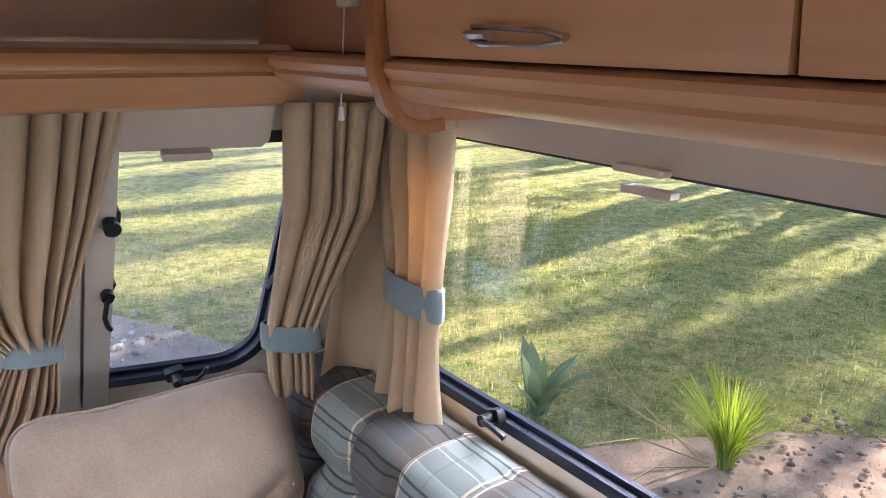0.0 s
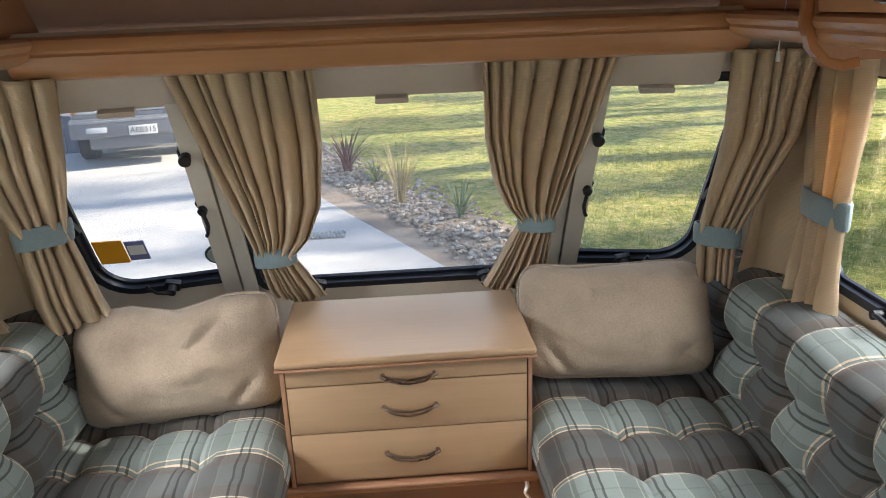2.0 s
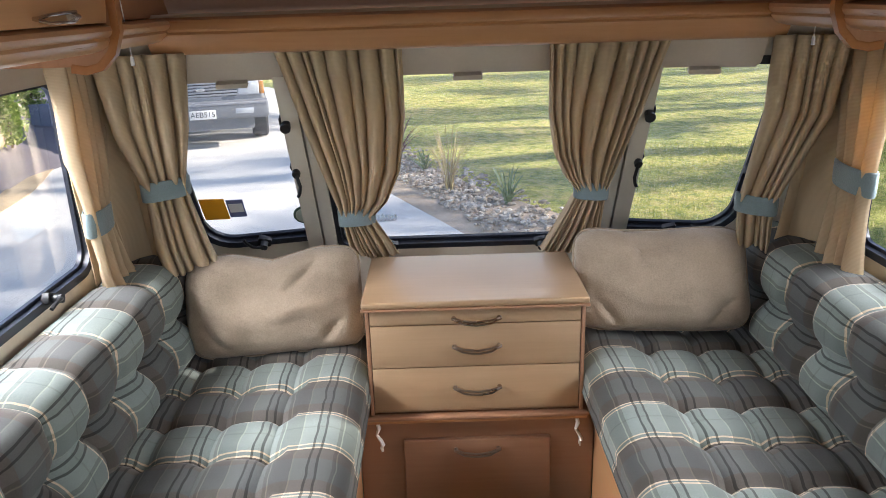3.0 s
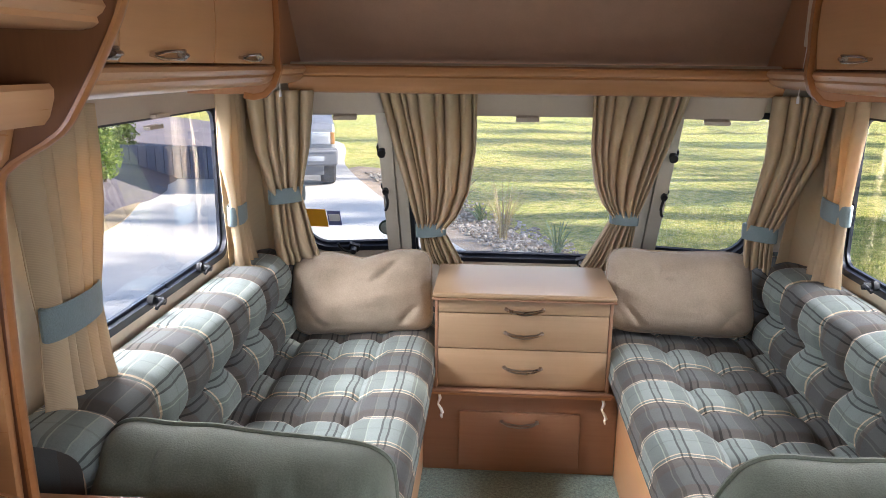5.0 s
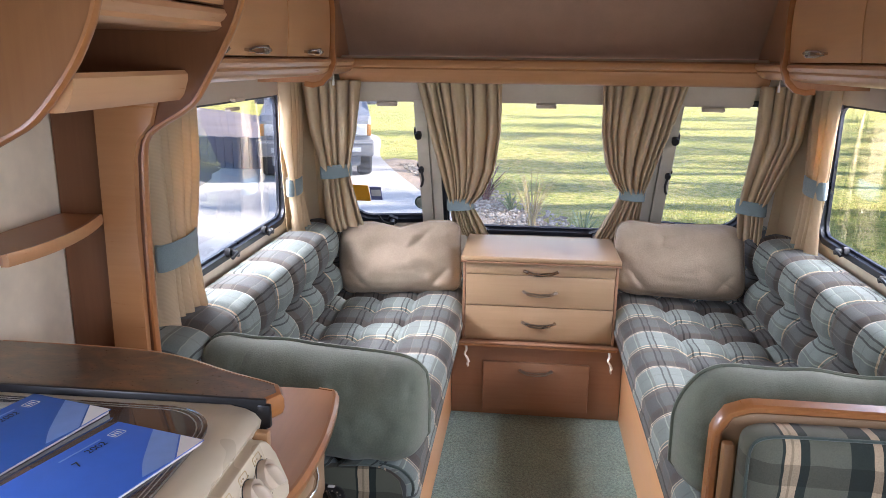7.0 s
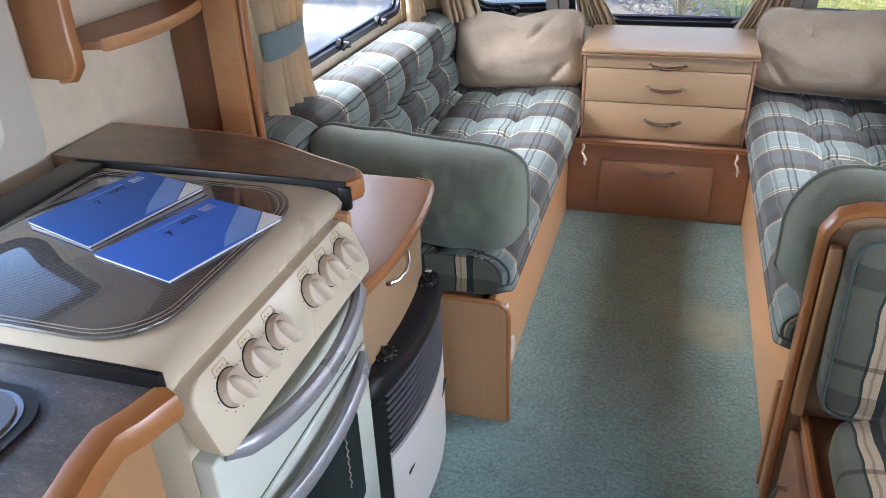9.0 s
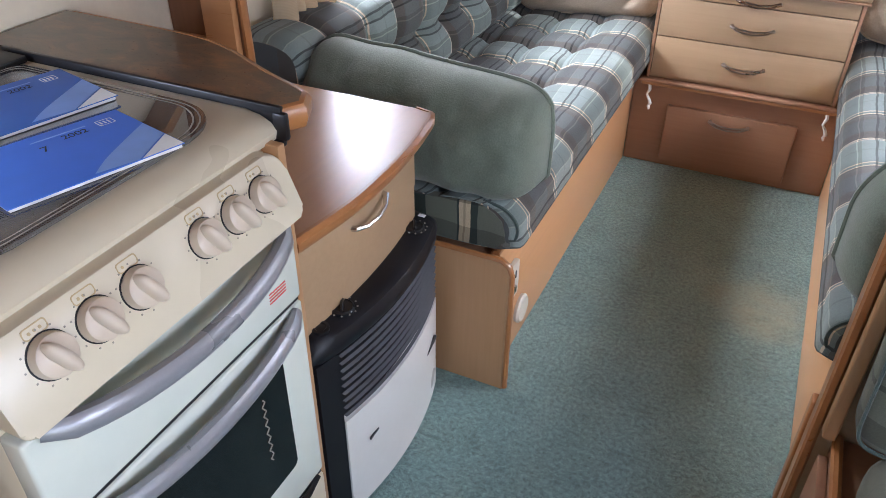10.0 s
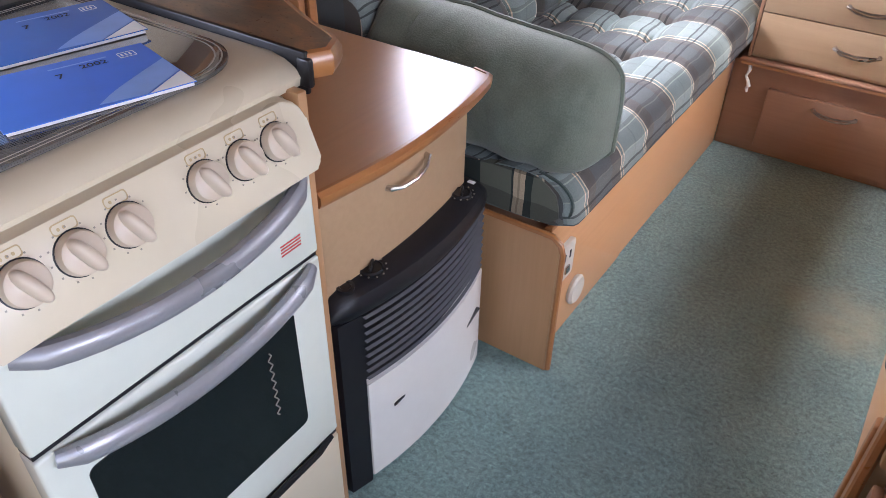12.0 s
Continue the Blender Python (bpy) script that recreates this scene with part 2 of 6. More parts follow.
def box(bm, x0, x1, y0, y1, z0, z1, bevel=0.004, seg=2, m=None):
    g = bmesh.ops.create_cube(bm, size=1.0)["verts"]
    for v in g:
        v.co = Vector(((x0 + x1) / 2 + v.co.x * (x1 - x0), (y0 + y1) / 2 + v.co.y * (y1 - y0), (z0 + z1) / 2 + v.co.z * (z1 - z0)))
    if bevel:
        es = list({e for v in g for e in v.link_edges})
        r = bmesh.ops.bevel(bm, geom=es, offset=bevel, segments=seg, profile=0.5, affect="EDGES")
        g = list({v for f in r["faces"] for v in f.verts} | {v for v in g if v.is_valid})
    if m is not None:
        bmesh.ops.transform(bm, matrix=m, verts=g)
    return bm


def boxed(*a, **k):
    return box(bmesh.new(), *a, **k)


def prism(bm, poly, fn, a, b, bevel=0.0, seg=2):
    """A polygon of (p, q), made solid from a to b by fn(p, q, w)."""
    lo, hi = [bm.verts.new(fn(p, q, a)) for p, q in poly], [bm.verts.new(fn(p, q, b)) for p, q in poly]
    n = len(poly)
    caps = [bm.faces.new(lo), bm.faces.new(hi[::-1])]
    for i in range(n):
        bm.faces.new((lo[i], lo[(i + 1) % n], hi[(i + 1) % n], hi[i]))
    if bevel:
        es = list({e for f in caps for e in f.edges})
        bmesh.ops.bevel(bm, geom=es, offset=bevel, segments=seg, profile=0.5, affect="EDGES")
    return bm


def tube(bm, pts, r, n=8, flat=1.0, taper=None):
    """A round bar along points."""
    pts = [Vector(p) for p in pts]
    rings, ref = [], None
    for i, p in enumerate(pts):
        d = (pts[min(i + 1, len(pts) - 1)] - pts[max(i - 1, 0)]).normalized()
        if ref is None:
            ref = d.cross(Vector((0.12, 0.2, 1))).normalized()
            if ref.length < 0.1:
                ref = Vector((1, 0, 0))
        ref = (ref - d * ref.dot(d)).normalized()
        up = d.cross(ref)
        k = r * (taper[i] if taper else 1)
        rings.append([bm.verts.new(p + k * (math.cos(2 * math.pi * j / n) * ref + flat * math.sin(2 * math.pi * j / n) * up)) for j in range(n)])
    for a, b in zip(rings, rings[1:]):
        for j in range(n):
            bm.faces.new((a[j], a[(j + 1) % n], b[(j + 1) % n], b[j]))
    bm.faces.new(rings[0][::-1]), bm.faces.new(rings[-1])
    return bm


def sweep(bm, profile, pts, side, up=(0, 0, 1)):
    """A closed profile of (p, q) carried along points; p goes along side(i), q along up."""
    rings = []
    for i, c in enumerate(pts):
        s = Vector(side(i))
        rings.append([bm.verts.new(Vector(c) + p * s + q * Vector(up)) for p, q in profile])
    n = len(profile)
    for a, b in zip(rings, rings[1:]):
        for j in range(n):
            bm.faces.new((a[j], a[(j + 1) % n], b[(j + 1) % n], b[j]))
    bm.faces.new(rings[0][::-1]), bm.faces.new(rings[-1])
    return bm


def lathe(bm, profile, m, n=24):
    """Turned round: (radius, height) pairs about m's z axis."""
    rings = [[bm.verts.new(m @ Vector((r * math.cos(2 * math.pi * j / n), r * math.sin(2 * math.pi * j / n), h))) for j in range(n)] for r, h in profile]
    for a, b in zip(rings, rings[1:]):
        for j in range(n):
            bm.faces.new((a[j], a[(j + 1) % n], b[(j + 1) % n], b[j]))
    bm.faces.new(rings[0][::-1]), bm.faces.new(rings[-1])
    return bm


def rounded(u0, u1, v0, v1, r, n=6):
    """A rounded rectangle's outline; r: one radius, or four from (u0, v0) round."""
    rs = r if isinstance(r, (tuple, list)) else (r,) * 4
    out = []
    for (cu, cv, su, sv, a0), k in zip(((u0, v0, 1, 1, 180), (u1, v0, -1, 1, 270), (u1, v1, -1, -1, 0), (u0, v1, 1, -1, 90)), rs):
        for i in range(n + 1):
            a = radians(a0 + 90 * i / n)
            out.append((cu + su * k + k * math.cos(a), cv + sv * k + k * math.sin(a)))
    return out


def ring(bm, inner, outer, fn, w0, w1):
    """A solid frame between two outlines of as many points."""
    vs = [[bm.verts.new(fn(u, v, w)) for u, v in loop] for loop, w in ((inner, w0), (outer, w0), (outer, w1), (inner, w1))]
    n = len(inner)
    for k in range(4):
        a, b = vs[k], vs[(k + 1) % 4]
        for i in range(n):
            bm.faces.new((a[i], a[(i + 1) % n], b[(i + 1) % n], b[i]))
    return bm


def outer_of(inner, u0, u1, v0, v1):
    """The inner outline's points pushed out on to a rectangle."""
    n4 = len(inner) // 4
    corners, out = [(u0, v0), (u1, v0), (u1, v1), (u0, v1)], []
    for i, (u, v) in enumerate(inner):
        k, j = divmod(i, n4)
        mid = (n4 - 1) / 2
        cu, cv = corners[k]
        if j == 0 or j == n4 - 1:
            first = j == 0
            vertical = (k in (0, 2)) == first
            out.append((cu, v) if vertical else (u, cv))
        elif abs(j - mid) < 0.6:
            out.append((cu, cv))
        else:
            first = j < mid
            vertical = (k in (0, 2)) == first
            f = (j if first else n4 - 1 - j) / mid
            out.append((cu, v + (cv - v) * f) if vertical else (u + (cu - u) * f, cv))
    return out

# ---------------------------------------------------------------- shell
HALF, ROOF, BACK = 1.04, 1.95, -4.4


def front_y(x, z):
    """The raked, slightly bowed front wall's inner face."""
    return 0.56 - 0.55 * (max(z, 0.6) - 0.69) - 0.235 * max(0.0, abs(x) - 0.47)


def on_left(u, v, w):
    return Vector((-HALF - w, u, v))


def on_right(u, v, w):
    return Vector((HALF + w, u, v))


def on_front(u, v, w):
    return Vector((u, front_y(u, v) + 0.876 * w, v + 0.48 * w))


def carpet_mat():
    m, n, l, b = node_mat("teal_carpet", 0.97)
    v = coords(n, l)
    pile, tuft, broad = noise_tex(n, l, v, 420, 3), noise_tex(n, l, v, 95, 5, 0.85), noise_tex(n, l, v, 3.2, 6, 0.65)
    c = ramp(n, l, broad, [(0.3, (0.215, 0.35, 0.33)), (0.55, (0.27, 0.415, 0.385)), (0.75, (0.32, 0.465, 0.42))])
    c = mix(n, l, 0.8, c, ramp(n, l, tuft, [(0.36, (0.38, 0.38, 0.38)), (0.64, (1.6, 1.6, 1.6))]), "MULTIPLY")
    c = mix(n, l, 0.8, c, ramp(n, l, pile, [(0.34, (0.5, 0.5, 0.5)), (0.66, (1.4, 1.4, 1.4))]), "MULTIPLY")
    # a paler, yellowish patch beside the bench
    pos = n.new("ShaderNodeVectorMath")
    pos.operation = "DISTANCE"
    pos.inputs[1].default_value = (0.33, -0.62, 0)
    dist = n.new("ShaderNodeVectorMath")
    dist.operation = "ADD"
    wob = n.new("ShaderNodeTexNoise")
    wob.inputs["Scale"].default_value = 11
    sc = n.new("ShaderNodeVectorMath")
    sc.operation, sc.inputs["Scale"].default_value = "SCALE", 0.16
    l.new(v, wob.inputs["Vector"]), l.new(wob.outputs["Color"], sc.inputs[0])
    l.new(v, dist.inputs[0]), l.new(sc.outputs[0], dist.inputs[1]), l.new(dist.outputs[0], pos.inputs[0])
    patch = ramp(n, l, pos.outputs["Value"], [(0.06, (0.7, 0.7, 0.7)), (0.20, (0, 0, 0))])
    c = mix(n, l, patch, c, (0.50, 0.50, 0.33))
    spots = ramp(n, l, noise_tex(n, l, v, 11, 6, 0.75), [(0.50, (1, 1, 1)), (0.70, (0.62, 0.64, 0.64))])
    l.new(mix(n, l, 0.7, c, spots, "MULTIPLY"), b.inputs["Base Color"])
    b.inputs["Sheen Weight"].default_value = 0.25
    bump(n, l, b, tuft, 1.0, 0.008)
    return m


solo("floor", boxed(-HALF, HALF, BACK, 0.62, -0.04, 0.0, 0), carpet_mat(), "worn teal cut-pile carpet with a pale yellowish patch", "carpet", kind="structure")

bm = boxed(-0.95, 0.95, BACK + 0.1, 0.45, -0.28, -0.041, 0.01)
box(bm, -0.06, 0.06, 0.45, 1.3, -0.26, -0.14, 0.01)
solo("floor_chassis", bm, plain("galvanised_steel", (0.35, 0.35, 0.36), 0.5, 0.6, 60), "galvanised caravan chassis and drawbar", "chassis", kind="structure")
for s in (-1, 1):
    m = pose(s * 0.93, -2.2, -0.55 + 0.035 + 0.3, 0, 90, 0)
    wheel = thing("caravan_wheel", (s * 0.93, -2.2, -0.515), "black caravan road wheel on the drive", "wheel", "caravan wheels")
    part("tyre", lathe(bmesh.new(), [(0.17, -0.08), (0.28, -0.09), (0.30, -0.06), (0.30, 0.06), (0.28, 0.09), (0.17, 0.08)], m, 28), BLACK, wheel)
    part("rim", lathe(bmesh.new(), [(0.02, -0.05), (0.165, -0.06), (0.17, -0.075), (0.17, 0.075), (0.165, 0.06), (0.02, 0.05)], m, 20), CHROME, wheel)

LEFT_WIN, KITCHEN_WIN = (-1.0, 0.06, 0.79, 1.31), (-2.75, -1.93, 0.98, 1.36)
MID_WIN, SIDE_WIN = (-0.44, 0.44, 0.652, 1.29), (0.505, 0.868, 0.705, 1.29)


# unseen opening added in the right wall to hold the cooker's fill lamp
FILL_WIN = (-2.75, -1.93, 0.92, 1.33)


def wall_side(name, fn, sign):
    bm = bmesh.new()
    hole = rounded(*LEFT_WIN, 0.07)
    ring(bm, hole, outer_of(hole, -1.3, 0.07, 0, ROOF), fn, 0, 0.03)
    prism(bm, [(0.07, 0), (0.48, 0), (0.48, 0.60), (0.07, 1.345)], fn, 0, 0.03)
    if sign < 0:
        hole = rounded(*KITCHEN_WIN, 0.05)
        prism(bm, [(-1.83, 0), (-1.3, 0), (-1.3, ROOF), (-1.83, ROOF)], fn, 0, 0.03)
        ring(bm, hole, outer_of(hole, -3.0, -1.83, 0, ROOF), fn, 0, 0.03)
        prism(bm, [(BACK, 0), (-3.0, 0), (-3.0, ROOF), (BACK, ROOF)], fn, 0, 0.03)
    else:
        hole = rounded(*FILL_WIN, 0.05)
        prism(bm, [(-1.83, 0), (-1.3, 0), (-1.3, ROOF), (-1.83, ROOF)], fn, 0, 0.03)
        ring(bm, hole, outer_of(hole, -2.95, -1.83, 0, ROOF), fn, 0, 0.03)
        # unseen doorway left open below this, for the added lamp behind the walker
        prism(bm, [(-3.7, 1.85), (-2.95, 1.85), (-2.95, ROOF), (-3.7, ROOF)], fn, 0, 0.03)
        prism(bm, [(BACK, 0), (-3.7, 0), (-3.7, ROOF), (BACK, ROOF)], fn, 0, 0.03)
    return solo(name, bm, WALLPAPER, "cream mottled vinyl caravan wall", "wall", kind="structure")


wall_side("wall_left", on_left, -1)
wall_side("wall_right", on_right, 1)
bm = bmesh.new()
hole = rounded(*MID_WIN, 0.05)
ring(bm, hole, outer_of(hole, -0.475, 0.475, 0.25, 1.43), on_front, 0, 0.03)
for s in (-1, 1):
    hole = rounded(*SIDE_WIN, (0.03, 0.11, 0.05, 0.03))
    fn = (lambda u, v, w, s=s: on_front(s * u, v, w))
    ring(bm, hole, outer_of(hole, 0.475, 1.04, 0.25, 1.43), fn, 0, 0.03)
solo("wall_front", bm, WHITE, "cream moulded raked front wall", "wall", kind="structure")
bm = bmesh.new()
# unseen opening added at the back for a lamp
hole = rounded(-0.7, 0.7, 0.95, 1.55, 0.06)
ring(bm, hole, outer_of(hole, -HALF, HALF, 0, ROOF), lambda u, v, w: Vector((u, BACK - w, v)), 0, 0.03)
solo("wall_back", bm, WALLPAPER, "cream mottled vinyl rear wall", "wall", kind="structure")
bm = bmesh.new()
prism(bm, [(0.26, 1.43), (-0.165, ROOF), (BACK, ROOF), (BACK, ROOF + 0.03), (-0.145, ROOF + 0.03), (0.29, 1.43)],
      lambda p, q, w: Vector((w, p, q)), -HALF, HALF)
solo("ceiling", bm, LINING, "mauve brown vinyl ceiling sloping to the front", "ceiling", kind="structure")
for s in (-1, 1):
    bm = bmesh.new()
    prism(bm, [(-0.29, 1.437), (0.24, 1.437), (-0.16, ROOF - 0.005), (-0.29, ROOF - 0.005)], lambda p, q, w: Vector((s * w, p, q)), 0.80, HALF)
    solo("trim_corner", bm, CHERRY_Z, "cherry foil filler panel beside the sloping front", "panel", kind="structure")

# front beam and the ledges under the overhead lockers
bm = bmesh.new()
prism(bm, [(0.24, 1.436), (0.066, 1.436), (0.05, 1.43), (0.044, 1.42), (0.044, 1.408), (0.049, 1.402), (0.044, 1.396), (0.046, 1.382),
           (0.054, 1.366), (0.066, 1.352), (0.08, 1.345), (0.19, 1.345)],
      lambda p, q, w: Vector((w, p, q)), -0.80, 0.80)
solo("trim_beam", bm, BEAM, "satin wood pelmet beam over the front windows", "beam", kind="structure")
LEDGE = [(1.035, 1.434), (0.748, 1.434), (0.737, 1.429), (0.734, 1.421), (0.738, 1.413), (0.745, 1.408), (0.743, 1.402), (0.749, 1.392), (0.762, 1.383),
         (0.785, 1.377), (0.82, 1.374), (1.035, 1.374)]
for s, y0 in ((-1, -1.388), (1, -4.2)):
    bm = prism(bmesh.new(), LEDGE, lambda p, q, w: Vector((s * p, w, q)), y0, 0.04)
    solo("trim_ledge", bm, BEAM_Y, "satin wood ledge moulding under overhead lockers", "ledge", kind="structure")

# ---------------------------------------------------------------- windows


def catch(win, fn, u, v, turn, lever=True):
    """A black window catch: foot, pivot and bent lever."""
    k, s = math.cos(radians(turn)), math.sin(radians(turn))
    at = lambda a, b, w: fn(u + 1.3 * (a * k - b * s), v + 1.3 * (a * s + b * k), -1.2 * w)
    bm = prism(bmesh.new(), rounded(-0.016, 0.016, -0.011, 0.011, 0.004, 2), at, 0.0, 0.014)
    prism(bm, rounded(-0.009, 0.009, -0.008, 0.008, 0.006, 2), at, 0.014, 0.034)
    c = part("catch", bm, BLACK, win)
    if lever:
        bm = tube(bmesh.new(), [at(0, 0, 0.03), at(0.012, 0.001, 0.038), at(0.028, 0.004, 0.042), at(0.043, 0.014, 0.042), at(0.05, 0.022, 0.04)], 0.0055, 6)
        part("lever", bm, BLACK, c)
    else:
        bm = prism(bmesh.new(), rounded(-0.011, 0.011, -0.011, 0.011, 0.01, 3), at, 0.034, 0.042)
        part("knob", bm, BLACK, c)


def window(name, fn, r, radii, label, catches, at, pane_mat=GLASS):
    u0, u1, v0, v1 = r
    win = thing(name, at, label, "window", kind="structure")
    hole = rounded(u0, u1, v0, v1, radii)
    inset = lambda d: rounded(u0 + d, u1 - d, v0 + d, v1 - d, [max(0.006, k - d) for k in (radii if isinstance(radii, tuple) else (radii,) * 4)])
    part("window_frame", ring(bmesh.new(), inset(0.016), inset(-0.005), fn, -0.005, 0.012), RUBBER, win, "black rubber window seal")
    part("inner_bead", ring(bmesh.new(), inset(0.025), inset(0.002), fn, 0.0125, 0.024), RUBBER, win)
    pane = part("pane", prism(bmesh.new(), inset(0.012), fn, 0.026, 0.029), pane_mat, win, "clear acrylic pane")
    pane.visible_shadow = False
    for c in catches:
        catch(win, fn, *c)
    return win


BASE = 0.5
side_catches = [(-0.205, 0.806, 155), (-0.549, 0.806, 155), (-0.88, 0.806, 155), (0.046, 0.94, 250, False), (0.046, 1.2, 250, False)]
left_win = window("window_1", on_left, LEFT_WIN, 0.07, "side caravan window with rounded corners and black seal", side_catches, (-HALF, -0.47, 0.79))
right_win = window("window_2", on_right, LEFT_WIN, 0.07, "side caravan window with rounded corners and black seal", side_catches, (HALF, -0.47, 0.79))
window("window_3", on_front, MID_WIN, 0.05, "middle front caravan window with black seal", [(-0.255, 0.668, 160), (0.255, 0.668, 20)], (0, 0.56, 0.65), DUSTY)
for s, nm in ((-1, "window_4"), (1, "window_5")):
    fn = (lambda u, v, w, s=s: on_front(s * u, v, w))
    window(nm, fn, SIDE_WIN, (0.03, 0.11, 0.05, 0.03), "small outer front caravan window with black seal",
           [(0.67, 0.722, 20), (0.853, 0.955, 250), (0.521, 0.985, 250), (0.521, 1.146, 0, False), (0.853, 1.146, 0, False)], (s * 0.69, 0.45, 0.7), DUSTY)
window("window_6", on_left, KITCHEN_WIN, 0.05, "kitchen caravan window over the cooker", [], (-HALF, -2.34, 0.98))
window("added_window", on_right, FILL_WIN, 0.05, "unseen side window added opposite the cooker to hold a fill lamp", [], (HALF, -2.34, 0.92))
bm = ring(bmesh.new(), rounded(-2.77, -1.91, 0.96, 1.38, 0.05), rounded(-2.84, -1.835, 0.925, 1.44, 0.03), on_left, -0.02, -0.001)
solo("trim_kitchen_window", bm, WHITE, "cream plastic window surround", "trim", kind="structure")

# cream posts between the front windows
for sgn in (-1, 1):
    fn = (lambda u, v, w, s=sgn: on_front(s * u, v, w))
    po = thing("window_post", (sgn * 0.49, 0.5, 0.66), "cream moulded post between two front windows", "post", "window posts")
    part("moulding", prism(bmesh.new(), rounded(0.440, 0.478, 0.66, 1.285, 0.004, 2), fn, -0.022, -0.001), WHITE, po)
    part("outer_moulding", prism(bmesh.new(), rounded(0.484, 0.532, 0.665, 1.285, 0.004, 2), fn, -0.026, -0.006), WHITE, po)

# blind cassettes over the windows
for s, fn in ((-1, on_left), (1, on_right)):
    cas = thing("blind_cassette", (s * 1.0, -0.47, 1.29), "grey roller blind cassette above a side window", "blind")
    part("housing", prism(bmesh.new(), rounded(-1.28, 0.06, 1.322, 1.373, 0.008, 2), fn, -0.045, -0.002), BLIND, cas)
    part("bottom_bar", prism(bmesh.new(), rounded(-1.02, 0.055, 1.296, 1.320, 0.004, 2), fn, -0.024, -0.003), BLIND, cas)
    for q, w in ((1.298, 0.046), (1.268, 0.026)):
        part("pull_tab", prism(bmesh.new(), rounded(-0.56, -0.48, q, q + 0.01, 0.003, 2), fn, -w - 0.018, -w), BLIND, cas)
for x0, x1 in ((-0.44, 0.44), (-0.77, -0.5), (0.5, 0.77)):
    c = (x0 + x1) / 2
    cas = thing("blind_cassette", (c, 0.2, 1.29), "grey roller blind cassette above a front window", "blind")
    part("housing", prism(bmesh.new(), rounded(x0, x1, 1.288, 1.362, 0.008, 2), on_front, -0.03, -0.002), BLIND, cas)
    part("bottom_bar", prism(bmesh.new(), rounded(x0 + 0.005, x1 - 0.005, 1.277, 1.287, 0.003, 2), on_front, -0.022, -0.003), BLIND, cas)
    part("pull_tab", prism(bmesh.new(), rounded(c - 0.04, c + 0.04, 1.268, 1.281, 0.003, 2), on_front, -0.04, -0.023), BLIND, cas)

# stickers on the outer front window
fl = lambda u, v, w: on_front(u, v, w)
ORANGE = plain("orange_sticker", (0.72, 0.33, 0.012), 0.5, 0, 50, 0.02, 0.08)
BLUE_ST = plain("blue_sticker", (0.16, 0.18, 0.36), 0.4, 0, 50, 0.02, 0.1)
PAPER = plain("white_print", (0.75, 0.76, 0.78), 0.5, 0, 50, 0.02, 0.05)
solo("orange_sticker", prism(bmesh.new(), [(-0.838, 0.80), (-0.765, 0.795), (-0.768, 0.872), (-0.84, 0.877)], fl, 0.022, 0.0255), ORANGE,
     "plain orange square sticker on the front window", "sticker")
st = thing("notice_sticker", (-0.735, 0.42, 0.81), "small blue and white notice sticker on the window", "sticker")
part("sheet", prism(bmesh.new(), [(-0.762, 0.802), (-0.712, 0.80), (-0.714, 0.864), (-0.763, 0.866)], fl, 0.022, 0.0255), BLUE_ST, st)
part("white_bar", prism(bmesh.new(), [(-0.757, 0.822), (-0.716, 0.821), (-0.717, 0.852), (-0.758, 0.853)], fl, 0.0195, 0.0215), PAPER, st)
oval = lambda r: [(-0.535 + r * 0.036 * math.cos(a), 0.785 + r * 0.034 * math.sin(a)) for a in np.linspace(0, 2 * math.pi, 24, endpoint=False)]
st = thing("oval_sticker", (-0.535, 0.42, 0.76), "oval sticker with a dark green rim on the window", "sticker")
part("rim", prism(bmesh.new(), oval(1), fl, 0.022, 0.0255), plain("green_sticker", (0.05, 0.10, 0.075), 0.5, 0, 60), st)
part("field", prism(bmesh.new(), oval(0.8), fl, 0.0195, 0.0215), plain("pale_sticker", (0.42, 0.48, 0.42), 0.5, 0, 60, 0.05, 0.3), st)

# ---------------------------------------------------------------- overhead lockers
DOOR = [(0.742, 1.437), (0.738, 1.48), (0.735, 1.53), (0.736, 1.60), (0.744, 1.67), (0.762, 1.75), (0.795, 1.83), (0.85, 1.915)]


def loop_handle(bm, at):
    """A flat loop pull: at(a, b, c) with a along, b up, c out."""
    tube(bm, [at(-0.04, 0, 0.001), at(-0.042, 0, 0.010), at(-0.032, 0.004, 0.019), at(0.02, 0.007, 0.021), at(0.036, 0.007, 0.016), at(0.04, 0.006, 0.001)], 0.0032, 6)
    tube(bm, [at(-0.04, -0.001, 0.001), at(-0.042, -0.003, 0.010), at(-0.032, -0.007, 0.019), at(0.02, -0.007, 0.021), at(0.036, -0.005, 0.016), at(0.04, -0.004, 0.001)], 0.0032, 6)
    tube(bm, [at(0.014, 0, 0.021), at(0.03, 0, 0.019), at(0.042, 0, 0.013)], 0.0085, 8, 0.7)
    return bm


